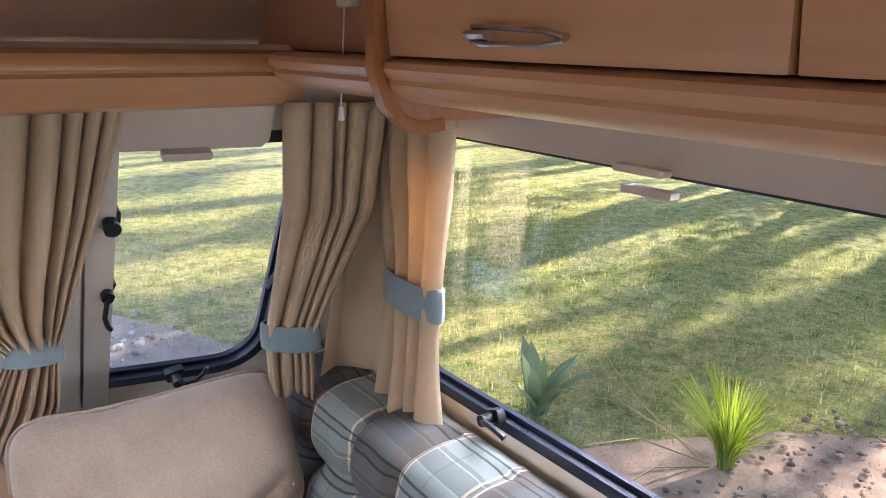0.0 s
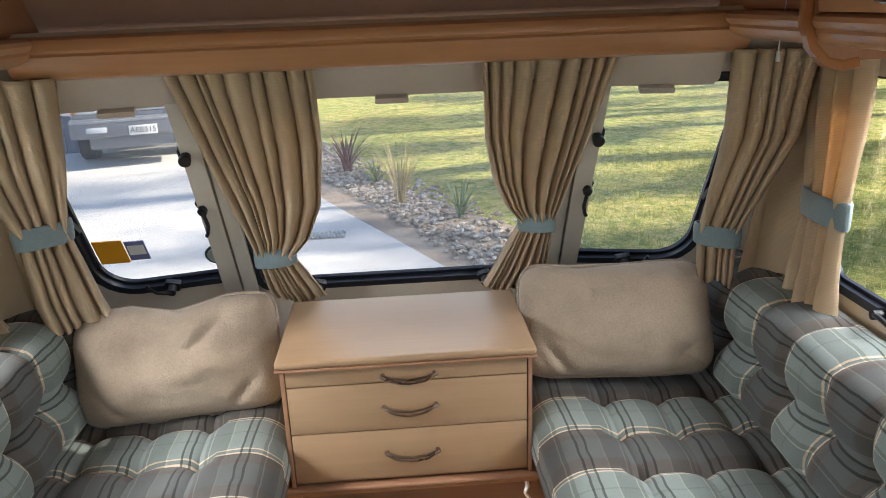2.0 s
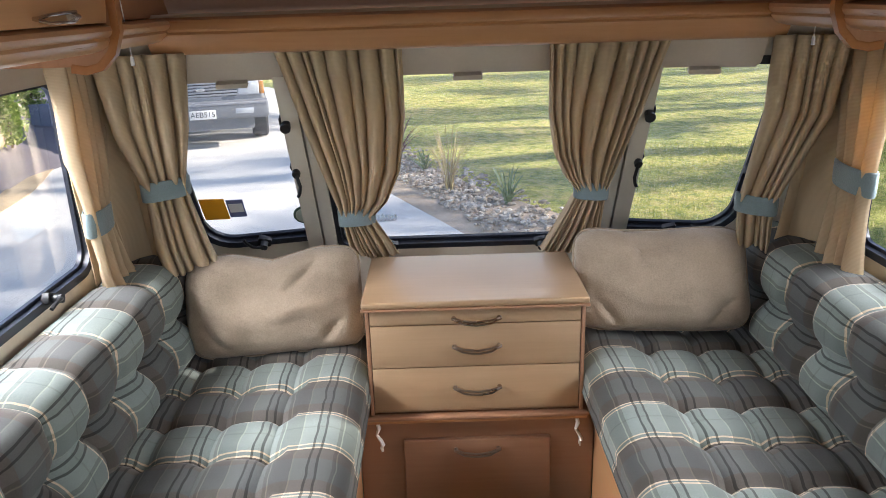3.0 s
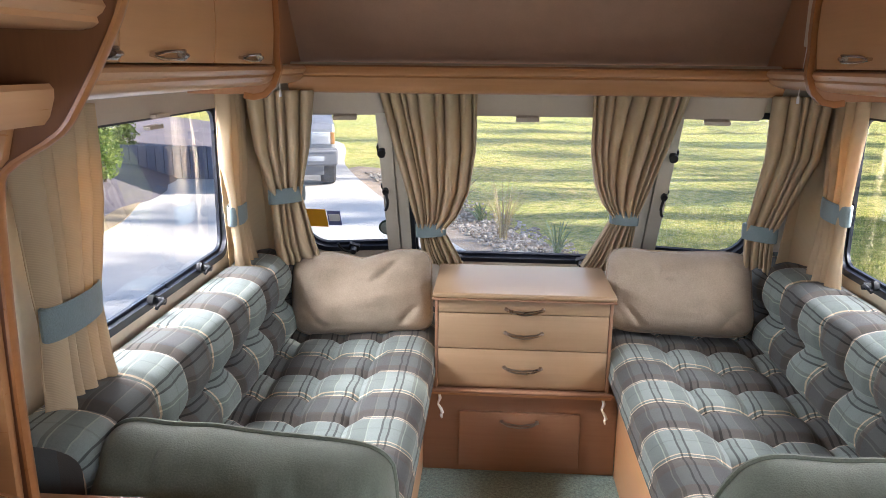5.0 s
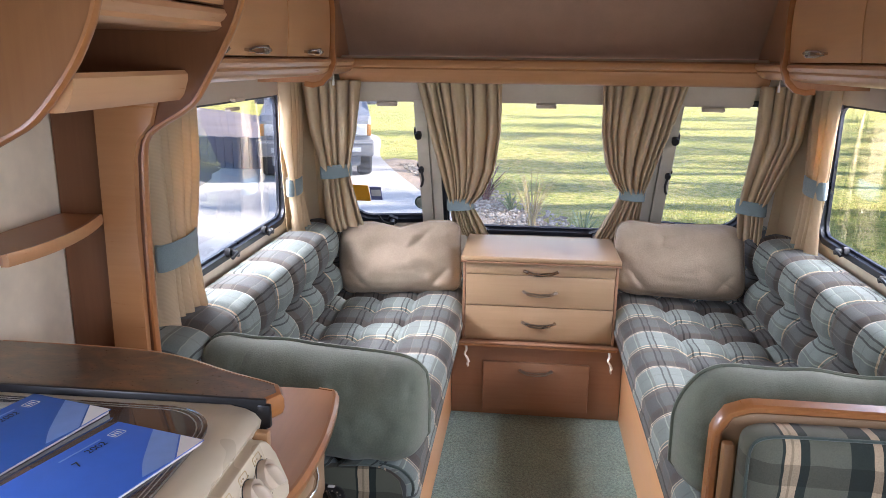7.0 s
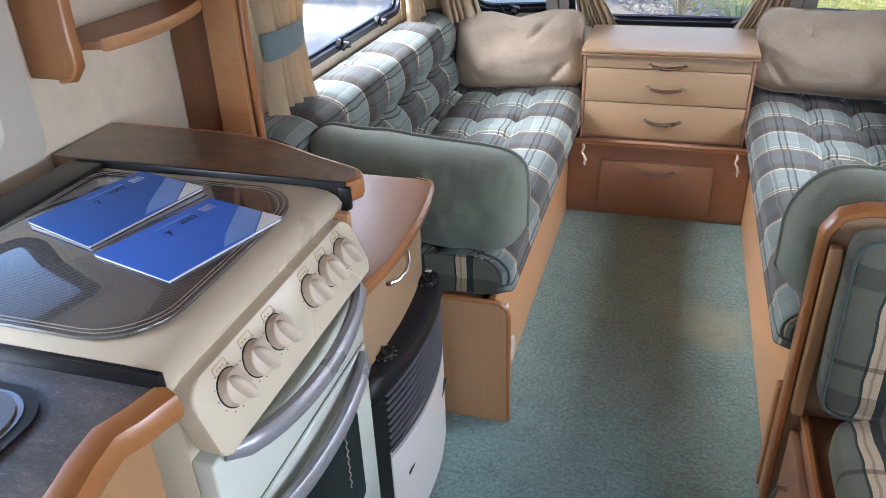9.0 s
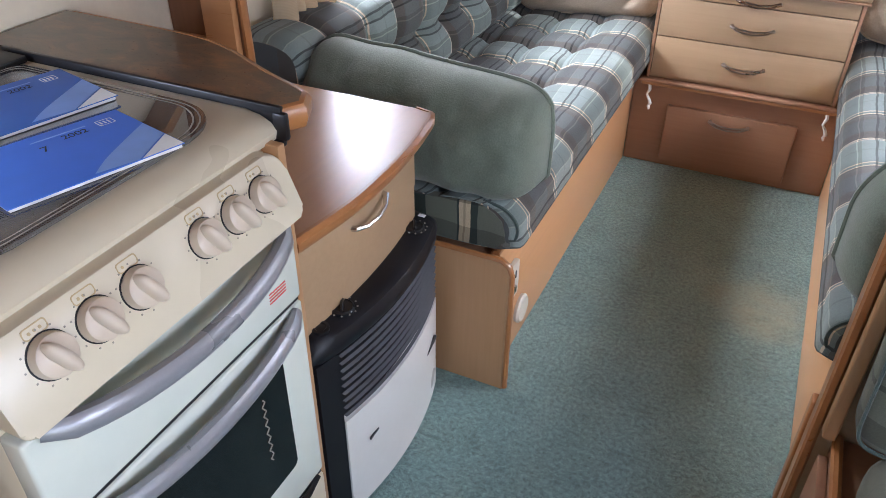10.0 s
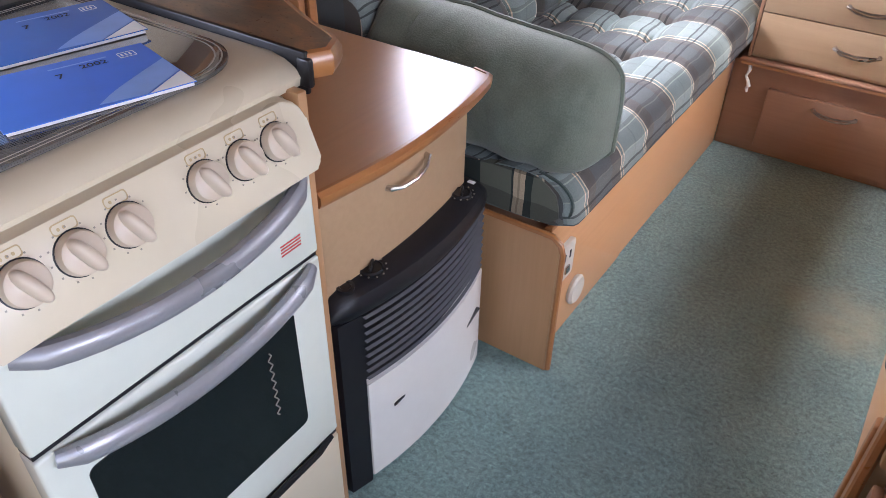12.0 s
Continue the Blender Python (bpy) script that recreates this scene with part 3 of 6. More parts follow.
def locker(sign, y0, y1, hy):
    lk = thing("overhead_locker", (sign * 0.9, (y0 + y1) / 2, 1.437), "birch foil overhead locker with a curved door and chrome pull", "cabinet", "overhead lockers")
    bm = prism(bmesh.new(), [(p + 0.02, q) for p, q in DOOR] + [(1.036, 1.915), (1.036, 1.437)], lambda p, q, w: Vector((sign * p, w, q)), y0 + 0.001, y1 - 0.001)
    part("body", bm, BIRCH_Y, lk)
    d = part("door", prism(bmesh.new(), DOOR + [(p + 0.018, q) for p, q in DOOR[::-1]], lambda p, q, w: Vector((sign * p, w, q)), y0 + 0.002, y1 - 0.002, 0.003), BIRCH_Y, lk)
    part("handle", loop_handle(bmesh.new(), lambda a, b, c: Vector((sign * (0.739 - 1.15 * c), hy + 1.55 * a, (1.462 if sign > 0 else 1.452) + 1.2 * b))), CHROME, d, "chrome loop pull")
    return lk


for a, b, h in ((-0.76, -0.31, -0.545), (-1.2, -0.762, -1.03), (-1.388, -1.202, -1.30)):
    locker(-1, a, b, h)
for a, b, h in ((-0.838, -0.31, -0.56), (-1.37, -0.84, -1.1), (-1.9, -1.372, -1.63)):
    locker(1, a, b, h)
for s in (-1, 1):
    end = thing("locker_end_panel", (s * 0.9, -0.3, 1.36), "cherry end panel with a curved varnished edging strip", "panel")
    prof = [(0.80, 1.352), (0.775, 1.358), (0.748, 1.385), (0.735, 1.43)] + DOOR[1:]
    part("board", prism(bmesh.new(), [(p, q) for p, q in prof] + [(1.036, 1.915), (1.036, 1.352)], lambda p, q, w: Vector((s * p, w, q)), -0.308, -0.294), CHERRY_Z, end)
    curve = [(0.83, 1.348), (0.80, 1.343), (0.77, 1.35), (0.742, 1.378), (0.727, 1.42)] + [(p - 0.009, q) for p, q in DOOR[1:]]
    part("edging", sweep(bmesh.new(), [(-0.010, -0.007), (-0.005, -0.010), (0.008, -0.010), (0.008, 0.010), (-0.005, 0.010), (-0.010, 0.007)],
         [(s * p, -0.302, q) for p, q in curve],
         lambda i: (Vector((s * (curve[min(i + 1, len(curve) - 1)][1] - curve[max(i - 1, 0)][1]), 0, -(curve[min(i + 1, len(curve) - 1)][0] - curve[max(i - 1, 0)][0])))).normalized() * -1,
         (0, 1, 0)), EDGE, end, "varnished bull-nosed edging")
    cs = thing("cord_switch", (s * 0.795, -0.12, 1.34), "white pull-cord lamp switch with a bead", "switch")
    part("housing", boxed(min(s * 0.782, s * 0.8), max(s * 0.782, s * 0.8), -0.145, -0.10, 1.50, 1.64, 0.005), WHITE, cs)
    part("cord", tube(bmesh.new(), [(s * 0.786, -0.122, 1.51), (s * 0.781, -0.122, 1.43), (s * 0.778, -0.12, 1.36)], 0.0014, 5), PAPER, cs)
    part("bead", lathe(bmesh.new(), [(0.002, 0.011), (0.004, 0.008), (0.0048, -0.009), (0.003, -0.011)], pose(s * 0.778, -0.12, 1.348), 10), PAPER, cs)

# ---------------------------------------------------------------- chest of drawers


def bow_handle(bm, cx, y, z, w=0.064):
    """Two thin bowed bars between flat feet."""
    for dz, out in ((0.0035, 0.0), (-0.0045, 0.002)):
        tube(bm, [(cx - w, y - 0.010, z + 0.005 + dz * 0.5), (cx - w * 0.6, y - 0.020 - out, z - 0.001 + dz), (cx, y - 0.024 - out, z - 0.004 + dz), (cx + w * 0.6, y - 0.020 - out, z - 0.001 + dz), (cx + w, y - 0.010, z + 0.005 + dz * 0.5)], 0.0032, 6)
    for s in (-1, 1):
        tube(bm, [(cx + s * (w - 0.002), y + 0.001, z + 0.005), (cx + s * w, y - 0.010, z + 0.005), (cx + s * (w - 0.012), y - 0.016, z + 0.003)], 0.006, 7, 0.8, [1.1, 1.0, 0.7])
    return bm


BRONZE = plain("dull_nickel", (0.42, 0.36, 0.31), 0.28, 1.0, 150, 0.03, 0.1)
ch = thing("chest_of_drawers", (0, 0.25, 0.34), "birch foil chest with three drawers and nickel bow handles", "chest")
part("body", boxed(-0.302, 0.302, 0.008, 0.352, 0.338, 0.664, 0.003), BIRCH, ch)
part("top", boxed(-0.310, 0.310, -0.022, 0.366, 0.672, 0.691, 0.007, 3), BIRCH, ch, "birch top with rounded cherry edge")
part("top_edging", boxed(-0.311, 0.311, -0.024, 0.366, 0.6645, 0.6715, 0.003, 2), CHERRY, ch)
for s, x in ((-1, -0.2965), (1, 0.2965)):
    part("side_edge", boxed(x - 0.0055, x + 0.0055, -0.006, 0.0075, 0.339, 0.663, 0.002), CHERRY, ch)
for z0, z1, hz in ((0.6175, 0.661, 0.631), (0.4885, 0.6145, 0.546), (0.352, 0.4855, 0.419)):
    d = part("drawer", boxed(-0.289, 0.289, -0.006, 0.0072, z0, z1, 0.002), BIRCH, ch)
    part("handle", bow_handle(bmesh.new(), 0.003, -0.006, hz), BRONZE, d, "nickel bow handle")
tb = thing("pull_out_table", (0, 0.1, 0.316), "cherry edged slide-out table stowed under the chest", "table")
part("tabletop", boxed(-0.319, 0.319, -0.018, 0.352, 0.324, 0.3365, 0.005, 3), CHERRY, tb)
part("rail", boxed(-0.314, 0.314, -0.012, 0.02, 0.313, 0.3235, 0.003), BEAM, tb)
lo = thing("plinth_cupboard", (0, 0.2, 0), "cherry foil plinth with a drop-down drawer front", "cabinet")
part("panel", boxed(-0.344, 0.344, 0.03, 0.5, 0.002, 0.312, 0.002), CHERRY, lo)
d = part("drawer", boxed(-0.214, 0.214, 0.010, 0.0295, 0.031, 0.241, 0.004), CHERRY, lo)
part("handle", bow_handle(bmesh.new(), 0.0, 0.010, 0.207), BRONZE, d, "nickel bow handle")
for s in (-1, 1):
    x = s * 0.286
    bm = tube(bmesh.new(), [(x, 0.0, 0.315), (x + 0.004, -0.004, 0.296), (x - 0.003, -0.006, 0.276), (x + 0.008, -0.006, 0.258), (x + 0.014, -0.008, 0.242)], 0.010, 7, 0.55, [1, 1.1, 0.7, 0.9, 1.1])
    tube(bm, [(x + 0.012, -0.007, 0.252), (x + 0.009, -0.009, 0.235), (x + 0.012, -0.009, 0.223)], 0.006, 6, 0.6, [0.5, 1, 0.6])
    solo("knotted_tape", bm, plain("white_tape", (0.72, 0.70, 0.66), 0.85, 0, 300, 0.2), "knotted white tape hanging from the table rail", "tape", "white tapes")

# ---------------------------------------------------------------- upholstery


def shell(section, ys, end=(0.03, 0.03), mat=PLAID, push=None, u_off=0.0, u_scale=1.0):
    """A cushion: section(i)-outline of (x, z) carried along y with rounded ends, UVs in metres."""
    bm = bmesh.new()
    uv = bm.loops.layers.uv.new("UVMap")
    cx, cz = sum(p for p, _ in section) / len(section), sum(q for _, q in section) / len(section)
    arc = [0.0]
    for a, b in zip(section, section[1:] + section[:1]):
        arc.append(arc[-1] + math.hypot(b[0] - a[0], b[1] - a[1]))
    rows, y0, y1 = [], ys[0], ys[-1]
    for y in ys:
        k = 1.0
        for e, d in ((end[0], y - y0), (end[1], y1 - y)):
            if e and d < e:
                k = min(k, 0.94 + 0.06 * math.sqrt(max(0, 1 - (1 - d / e) ** 2)))
        row = []
        for j, (p, q) in enumerate(section):
            x, z = cx + (p - cx) * k, cz + (q - cz) * k
            if push:
                dx, dz = push(y, arc[j], p, q)
                x, z = x + dx, z + dz
            row.append(bm.verts.new((x, y, z)))
        rows.append(row)
    n = len(section)
    for i, (a, b) in enumerate(zip(rows, rows[1:])):
        for j in range(n):
            f = bm.faces.new((a[j], a[(j + 1) % n], b[(j + 1) % n], b[j]))
            for lp, (yy, aa) in zip(f.loops, ((ys[i], arc[j]), (ys[i], arc[j + 1]), (ys[i + 1], arc[j + 1]), (ys[i + 1], arc[j]))):
                lp[uv].uv = ((yy + u_off) * u_scale, aa)
    for row, y in ((rows[0][::-1], y0), (rows[-1], y1)):
        f = bm.faces.new(row)
        for lp in f.loops:
            lp[uv].uv = (lp.vert.co.x + 0.533, lp.vert.co.z * 0.2)
    return bm


def smooth_line(pts, step=0.012, closed=True):
    """A Catmull-Rom line through points at even steps."""
    n, out = len(pts), []
    for i in range(n if closed else n - 1):
        p = [pts[(i + k - 1) % n] if closed else pts[min(max(i + k - 1, 0), n - 1)] for k in range(4)]
        m = max(1, int(math.hypot(p[2][0] - p[1][0], p[2][1] - p[1][1]) / step))
        for j in range(m):
            t = j / m
            out.append(tuple(0.5 * (2 * p[1][c] + (p[2][c] - p[0][c]) * t + (2 * p[0][c] - 5 * p[1][c] + 4 * p[2][c] - p[3][c]) * t * t
                             + (3 * p[1][c] - p[0][c] - 3 * p[2][c] + p[3][c]) * t ** 3) for c in range(2)))
    return out


def near(v, lines):
    return min(abs(v - c) for c in lines)


def bench(sign, name_side):
    S = lambda pts: [(sign * p, q) for p, q in pts]
    so = thing("fixed_bench", (sign * 0.68, -0.4, 0), "birch foil bench base with a heel recess", "bench", "bench bases")
    y_near = -1.285 if sign < 0 else -1.36
    bm = bmesh.new()
    # front board with shallow cut-outs at the carpet
    poly = [(y_near, 0.0), (-0.80, 0.0), (-0.79, 0.012), (-0.48, 0.012), (-0.47, 0.0), (0.028, 0.0), (0.028, 0.37), (y_near, 0.37)]
    prism(bm, poly, lambda p, q, w: Vector((sign * w, p, q)), 0.345, 0.362, 0.003)
    part("front_board", bm, BIRCH_Y, so)
    part("box", boxed(min(sign * 0.37, sign * 1.03), max(sign * 0.37, sign * 1.03), y_near + 0.02, 0.45, 0.002, 0.36, 0.002), CHERRY, so)
    part("front_lip", tube(bmesh.new(), [(sign * 0.352, y_near + 0.01, 0.372), (sign * 0.352, 0.02, 0.372)], 0.009, 8), EDGE, so)
    # seat cushion: a knee roll, then stitched squares
    sec = smooth_line(S([(1.02, 0.385), (1.02, 0.47), (0.92, 0.476), (0.80, 0.478), (0.66, 0.480), (0.52, 0.486), (0.43, 0.497), (0.36, 0.495), (0.312, 0.462), (0.305, 0.42), (0.325, 0.383), (0.60, 0.376)]), 0.014)
    cross = [0.405 - 0.16 * k for k in range(11)]
    rowsx = [0.50, 0.645, 0.79]

    def push(y, arc, p, q):
        if q < 0.45:
            return (0, 0)
        x = abs(p)
        d = 0.013 * math.exp(-(near(x, rowsx) / 0.015) ** 2)
        if x > 0.47:
            d += 0.013 * math.exp(-(near(y, cross) / 0.015) ** 2)
            d += 0.014 * math.exp(-((near(y, cross) / 0.03) ** 2 + (near(x, rowsx) / 0.03) ** 2))
        else:
            d += 0.005 * math.exp(-(near(y, cross) / 0.018) ** 2)
        return (0, -d + 0.004 * noise.noise(Vector((p * 6, y * 6, sign))))

    ys = list(np.arange(y_near + 0.012, 0.47, 0.0125))
    seat = thing("seat_cushion", (sign * 0.66, -0.4, 0.375), "quilted plaid bench seat cushion with a rolled front", "cushion", "seat cushions")
    part("cushion", shell(sec, ys, (0.035, 0.02), PLAID, push, 0.395), PLAID, seat)
    end_panel = prism(bmesh.new(), [(sign * 0.66 + (p - sign * 0.66) * 0.91, 0.435 + (q - 0.435) * 0.88) for p, q in sec[::2]], lambda p, q, w: Vector((p, w, q)), y_near + 0.0085, y_near + 0.03)
    uv = end_panel.loops.layers.uv.new("UVMap")
    for f in end_panel.faces:
        for lp in f.loops:
            lp[uv].uv = (lp.vert.co.x + 0.577, lp.vert.co.z)
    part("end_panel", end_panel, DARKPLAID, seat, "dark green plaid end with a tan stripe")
    pts = smooth_line(S([(0.36, 0.392), (0.316, 0.412), (0.313, 0.452), (0.345, 0.484), (0.40, 0.494)]), 0.01, False)
    part("piping", tube(bmesh.new(), [(p, y_near + 0.022, q) for p, q in pts], 0.004, 6), PIPING, seat)
    # back cushions: an upper roll over a lower one, buttoned between
    sec = smooth_line(S([(1.03, 0.49), (1.03, 0.70), (1.025, 0.752), (0.975, 0.768), (0.905, 0.766), (0.855, 0.742), (0.835, 0.685), (0.840, 0.632), (0.858, 0.602),
                         (0.836, 0.575), (0.818, 0.53), (0.828, 0.485), (0.90, 0.48)]), 0.014)
    for y0, y1, first in ((-1.255 if sign < 0 else -1.32, -0.005, True), (0.005, 0.40, False)):
        tuft = [v for v in (0.323 - 0.159 * k for k in range(11)) if y0 - 0.03 < v < y1 + 0.03]

        def push_b(y, arc, p, q):
            x = abs(p)
            if x > 0.99:
                return (0, 0)
            c = near(y, tuft)
            d = 0.018 * math.exp(-(c / 0.014) ** 2)
            d += 0.022 * math.exp(-((c / 0.035) ** 2 + ((q - 0.60) / 0.035) ** 2))
            up = max(0.0, (q - 0.70) / 0.06)
            return (sign * (d * (1 - 0.7 * min(1, up)) + 0.005 * noise.noise(Vector((y * 7, q * 7, 3 + sign)))), -0.8 * d * min(1, up))

        bk = thing("back_cushion", (sign * 0.92, (y0 + y1) / 2, 0.48), "buttoned plaid back cushion with two soft rolls", "cushion", "back cushions")
        part("cushion", shell(sec, list(np.arange(y0, y1 + 0.001, 0.0125)), (0.05, 0.05), PLAID, push_b, 0.319, 1.006), PLAID, bk)
        for c in [v for v in tuft if y0 + 0.05 < v < y1 - 0.05]:
            m = pose(sign * 0.893, c, 0.601, 0, -90 * sign, 0)
            part("button", lathe(bmesh.new(), [(0.004, -0.004), (0.011, 0.0), (0.011, 0.003), (0.006, 0.006)], m, 10), PLAID, bk)
    return so


bench(-1, "left")
bench(1, "right")


def blob(center, half, e, turn=Matrix.Identity(4), nu=48, nv=28, dent=None, bend=None):
    """A stuffed, square-ish shape: half sizes, and how boxy it is along each axis."""
    bm = bmesh.new()
    sg = lambda v, k: math.copysign(abs(v) ** k, v)
    rows = []
    for i in range(1, nv):
        b = math.pi * (i / nv - 0.5)
        row = []
        for j in range(nu):
            a = 2 * math.pi * j / nu
            p = Vector((half[0] * sg(math.cos(b), e[1]) * sg(math.cos(a), e[0]), half[1] * sg(math.sin(b), e[2]), half[2] * sg(math.cos(b), e[1]) * sg(math.sin(a), e[0])))
            if dent:
                p += dent(p)
            row.append(bm.verts.new(Matrix.Translation(center) @ turn @ p))
        rows.append(row)
    for r, s in zip(rows, rows[1:]):
        for j in range(nu):
            bm.faces.new((r[j], r[(j + 1) % nu], s[(j + 1) % nu], s[j]))
    bm.faces.new(rows[0][::-1]), bm.faces.new(rows[-1])
    return bm


def scatter_pillow(x, y, z, tilt, yaw, roll, seed, notch):
    turn = pose(0, 0, 0, tilt, roll, yaw)

    def dent(p):
        top = max(0.0, min(1.0, (p.z - 0.02) / 0.10))
        sag = -0.016 * top * math.exp(-(((p.x - notch) / 0.10) ** 2)) - 0.018 * top * math.exp(-(((p.x - notch) / 0.028) ** 2))
        rim = min(1.0, max(abs(p.x) / 0.255, abs(p.z) / 0.152))
        fold = (1 - min(1.0, abs(noise.noise(Vector((p.x * 5 + p.z * 8 + seed, p.z * 3 - p.x * 2, seed)))) * 2.5)) ** 2
        crease = 0.016 * noise.noise(Vector((p.x * 9 + seed, p.z * 11, seed))) + (0.007 * fold * rim * rim if p.y < 0 else 0)
        pinch = 0.0
        if p.y < 0:
            for cx, k, wide, low, high, deep in ((notch, 0.25, 0.016, 0.02, 0.15, 0.016), (notch + 0.07, 0.9, 0.020, -0.02, 0.12, 0.010), (-0.17, -0.8, 0.016, -0.15, -0.04, 0.014), (0.16, 0.9, 0.018, -0.15, -0.05, 0.014), (0.03, 1.6, 0.022, -0.13, -0.03, 0.008)):
                fade = max(0.0, 1 - ((p.z - (low + high) / 2) / ((high - low) / 2)) ** 2)
                pinch += deep * fade * math.exp(-(((p.x - cx - k * (p.z - (low + high) / 2)) / wide) ** 2))
        return Vector((0.012 * noise.noise(Vector((p.z * 6, seed, 1))), crease * 1.5 + pinch, sag + 0.01 * noise.noise(Vector((p.x * 8, seed, 5)))))

    pl = thing("scatter_pillow", (x, y, 0.485), "plump beige scatter pillow leaning on the window wall", "pillow", "beige pillows")
    part("cover", blob((x, y, z), (0.255, 0.085, 0.152), (0.29, 0.55, 0.9), turn, 120, 64, dent), BEIGE, pl)
    pts = []
    for a in np.linspace(0, 2 * math.pi, 73):
        sg = lambda v: math.copysign(abs(v) ** 0.29, v)
        p = Vector((0.256 * sg(math.cos(a)), 0, 0.153 * sg(math.sin(a))))
        pts.append(Matrix.Translation((x, y, z)) @ turn @ (p + dent(p)))
    part("piping", tube(bmesh.new(), pts, 0.0045, 6), BEIGE, pl)


scatter_pillow(-0.585, 0.185, 0.622, -22, 4, -3, 1.7, 0.01)
scatter_pillow(0.562, 0.20, 0.652, -22, -3, 1, 1.2, -0.07)


def arm_cushion(x0, x1, y, z0, z1, front, seed, lean=6, slope=0.0, taper=0.03):
    """A stuffed bolster: a rounded top and face before a piped seam, a shallow back behind it."""
    cx, hx, zc, hz = (x0 + x1) / 2, (x1 - x0) / 2, (z0 + z1) / 2, (z1 - z0) / 2
    turn = Matrix.Translation((cx, y, zc)) @ pose(0, 0, 0, -lean, 0, 0)
    face = smooth_line([(0.0, 1.0), (-0.28, 0.99), (-0.56, 0.88), (-0.82, 0.64), (-0.97, 0.26), (-1.0, -0.30), (-0.94, -0.72), (-0.66, -0.98), (0.0, -1.0)], 0.05, False) + [(0.0, -1.0)]
    rear = [(0.22 * math.sin(math.pi * k / 12) ** 0.7, -1 + 2 * k / 12) for k in range(1, 12)]
    sec = face + rear

    def at(t, p, q):
        f = max(0.0, 1 - abs(t) ** 11) ** 0.42
        g = 1 - 0.30 * abs(t) ** 11
        lump = 0.10 * noise.noise(Vector((t * 3.1, q * 1.3, seed))) + 0.05 * noise.noise(Vector((t * 8, q * 3, seed + 3)))
        pucker = 0.11 * abs(noise.noise(Vector((t * 16, seed, q * 1.2)))) * math.exp(-((q - 0.95) / 0.30) ** 2)
        end = 0.08 * abs(noise.noise(Vector((q * 3.2, t * 3, seed + 8)))) * math.exp(-((abs(t) - 0.93) / 0.07) ** 2)
        corner = 0.12 * math.exp(-(((abs(t) - 0.9) / 0.05) ** 2 + ((q - 0.62 - 2.2 * (abs(t) - 0.9)) / 0.22) ** 2))
        out = p * f * (1 + lump - (pucker + end + corner if p < -0.05 else 0)) * front
        dz = hz * (0.05 * noise.noise(Vector((t * 2.6, seed, 2))) - slope * t) * max(0.0, (q + 1) / 2) - hz * 0.10 * pucker
        return turn @ Vector((hx * t * (1 - taper * max(0.0, q) ** 2), out, q * hz * g + dz))

    ar = thing("arm_cushion", (cx, y, z0), "green velour arm cushion with piped edge standing on the seat", "cushion", "green arm cushions")
    bm, ts = bmesh.new(), [math.sin(math.pi / 2 * k / 48) for k in range(-48, 49)]
    rows = [[bm.verts.new(at(t, p, q)) for p, q in sec] for t in ts]
    n = len(sec)
    for a, b in zip(rows, rows[1:]):
        for j in range(n):
            bm.faces.new((a[j], a[(j + 1) % n], b[(j + 1) % n], b[j]))
    part("cover", bm, GREEN, ar)
    seam = [at(t, 0, 1) for t in ts] + [at(1, 0, q) for q in np.linspace(0.9, -0.9, 12)] + [at(t, 0, -1) for t in ts[::-1]] + [at(-1, 0, q) for q in np.linspace(-0.9, 0.9, 12)] + [at(-1, 0, 1)]
    part("piping", tube(bmesh.new(), seam, 0.0065, 7), GREEN, ar)


arm_cushion(-0.87, -0.290, -1.140, 0.487, 0.738, 0.155, 4, 4, 0.16)
arm_cushion(0.292, 1.0, -1.205, 0.488, 0.758, 0.145, 9, 3, 0.09, 0.11)

# end board, socket and floor outlet of the left bench
eb = thing("bench_end_board", (-0.42, -1.29, 0), "birch end board with rounded corner and edging", "panel")
part("board", prism(bmesh.new(), rounded(-0.62, -0.308, 0.0, 0.372, (0.001, 0.001, 0.03, 0.001)), lambda p, q, w: Vector((p, w, q)), -1.302, -1.287, 0.003), BIRCH_Z, eb)
part("edging", tube(bmesh.new(), [(-0.306, -1.2945, 0.003), (-0.306, -1.2945, 0.34), (-0.312, -1.2945, 0.36), (-0.33, -1.2945, 0.374), (-0.6, -1.2945, 0.374)], 0.008, 8), EDGE, eb)
sk = thing("wall_socket", (-0.34, -1.226, 0.215), "cream power socket on the bench front", "socket")
part("plate", prism(bmesh.new(), rounded(-1.232, -1.16, 0.195, 0.295, 0.006), lambda p, q, w: Vector((w, p, q)), -0.3445, -0.333, 0.002), WHITE, sk)
for dy in (-0.013, 0.013):
    part("slot", boxed(-0.3329, -0.3315, -1.196 + dy - 0.003, -1.196 + dy + 0.003, 0.252, 0.272, 0), BLACK, sk)
part("switch", boxed(-0.3329, -0.327, -1.206, -1.186, 0.215, 0.235, 0.002), CHROME, sk)
vt = thing("air_outlet", (-0.34, -1.142, 0.085), "round cream warm air outlet on the bench front", "vent")
part("ring", lathe(bmesh.new(), [(0.026, 0.0), (0.038, 0.0), (0.040, 0.008), (0.034, 0.014), (0.026, 0.012)], pose(-0.3445, -1.105, 0.10, 0, 90, 0), 24), WHITE, vt)
part("flap", lathe(bmesh.new(), [(0.001, 0.003), (0.025, 0.003), (0.025, 0.006), (0.001, 0.006)], pose(-0.3445, -1.105, 0.10, 0, 90, 0), 20), BLACK, vt)

# ---------------------------------------------------------------- curtains


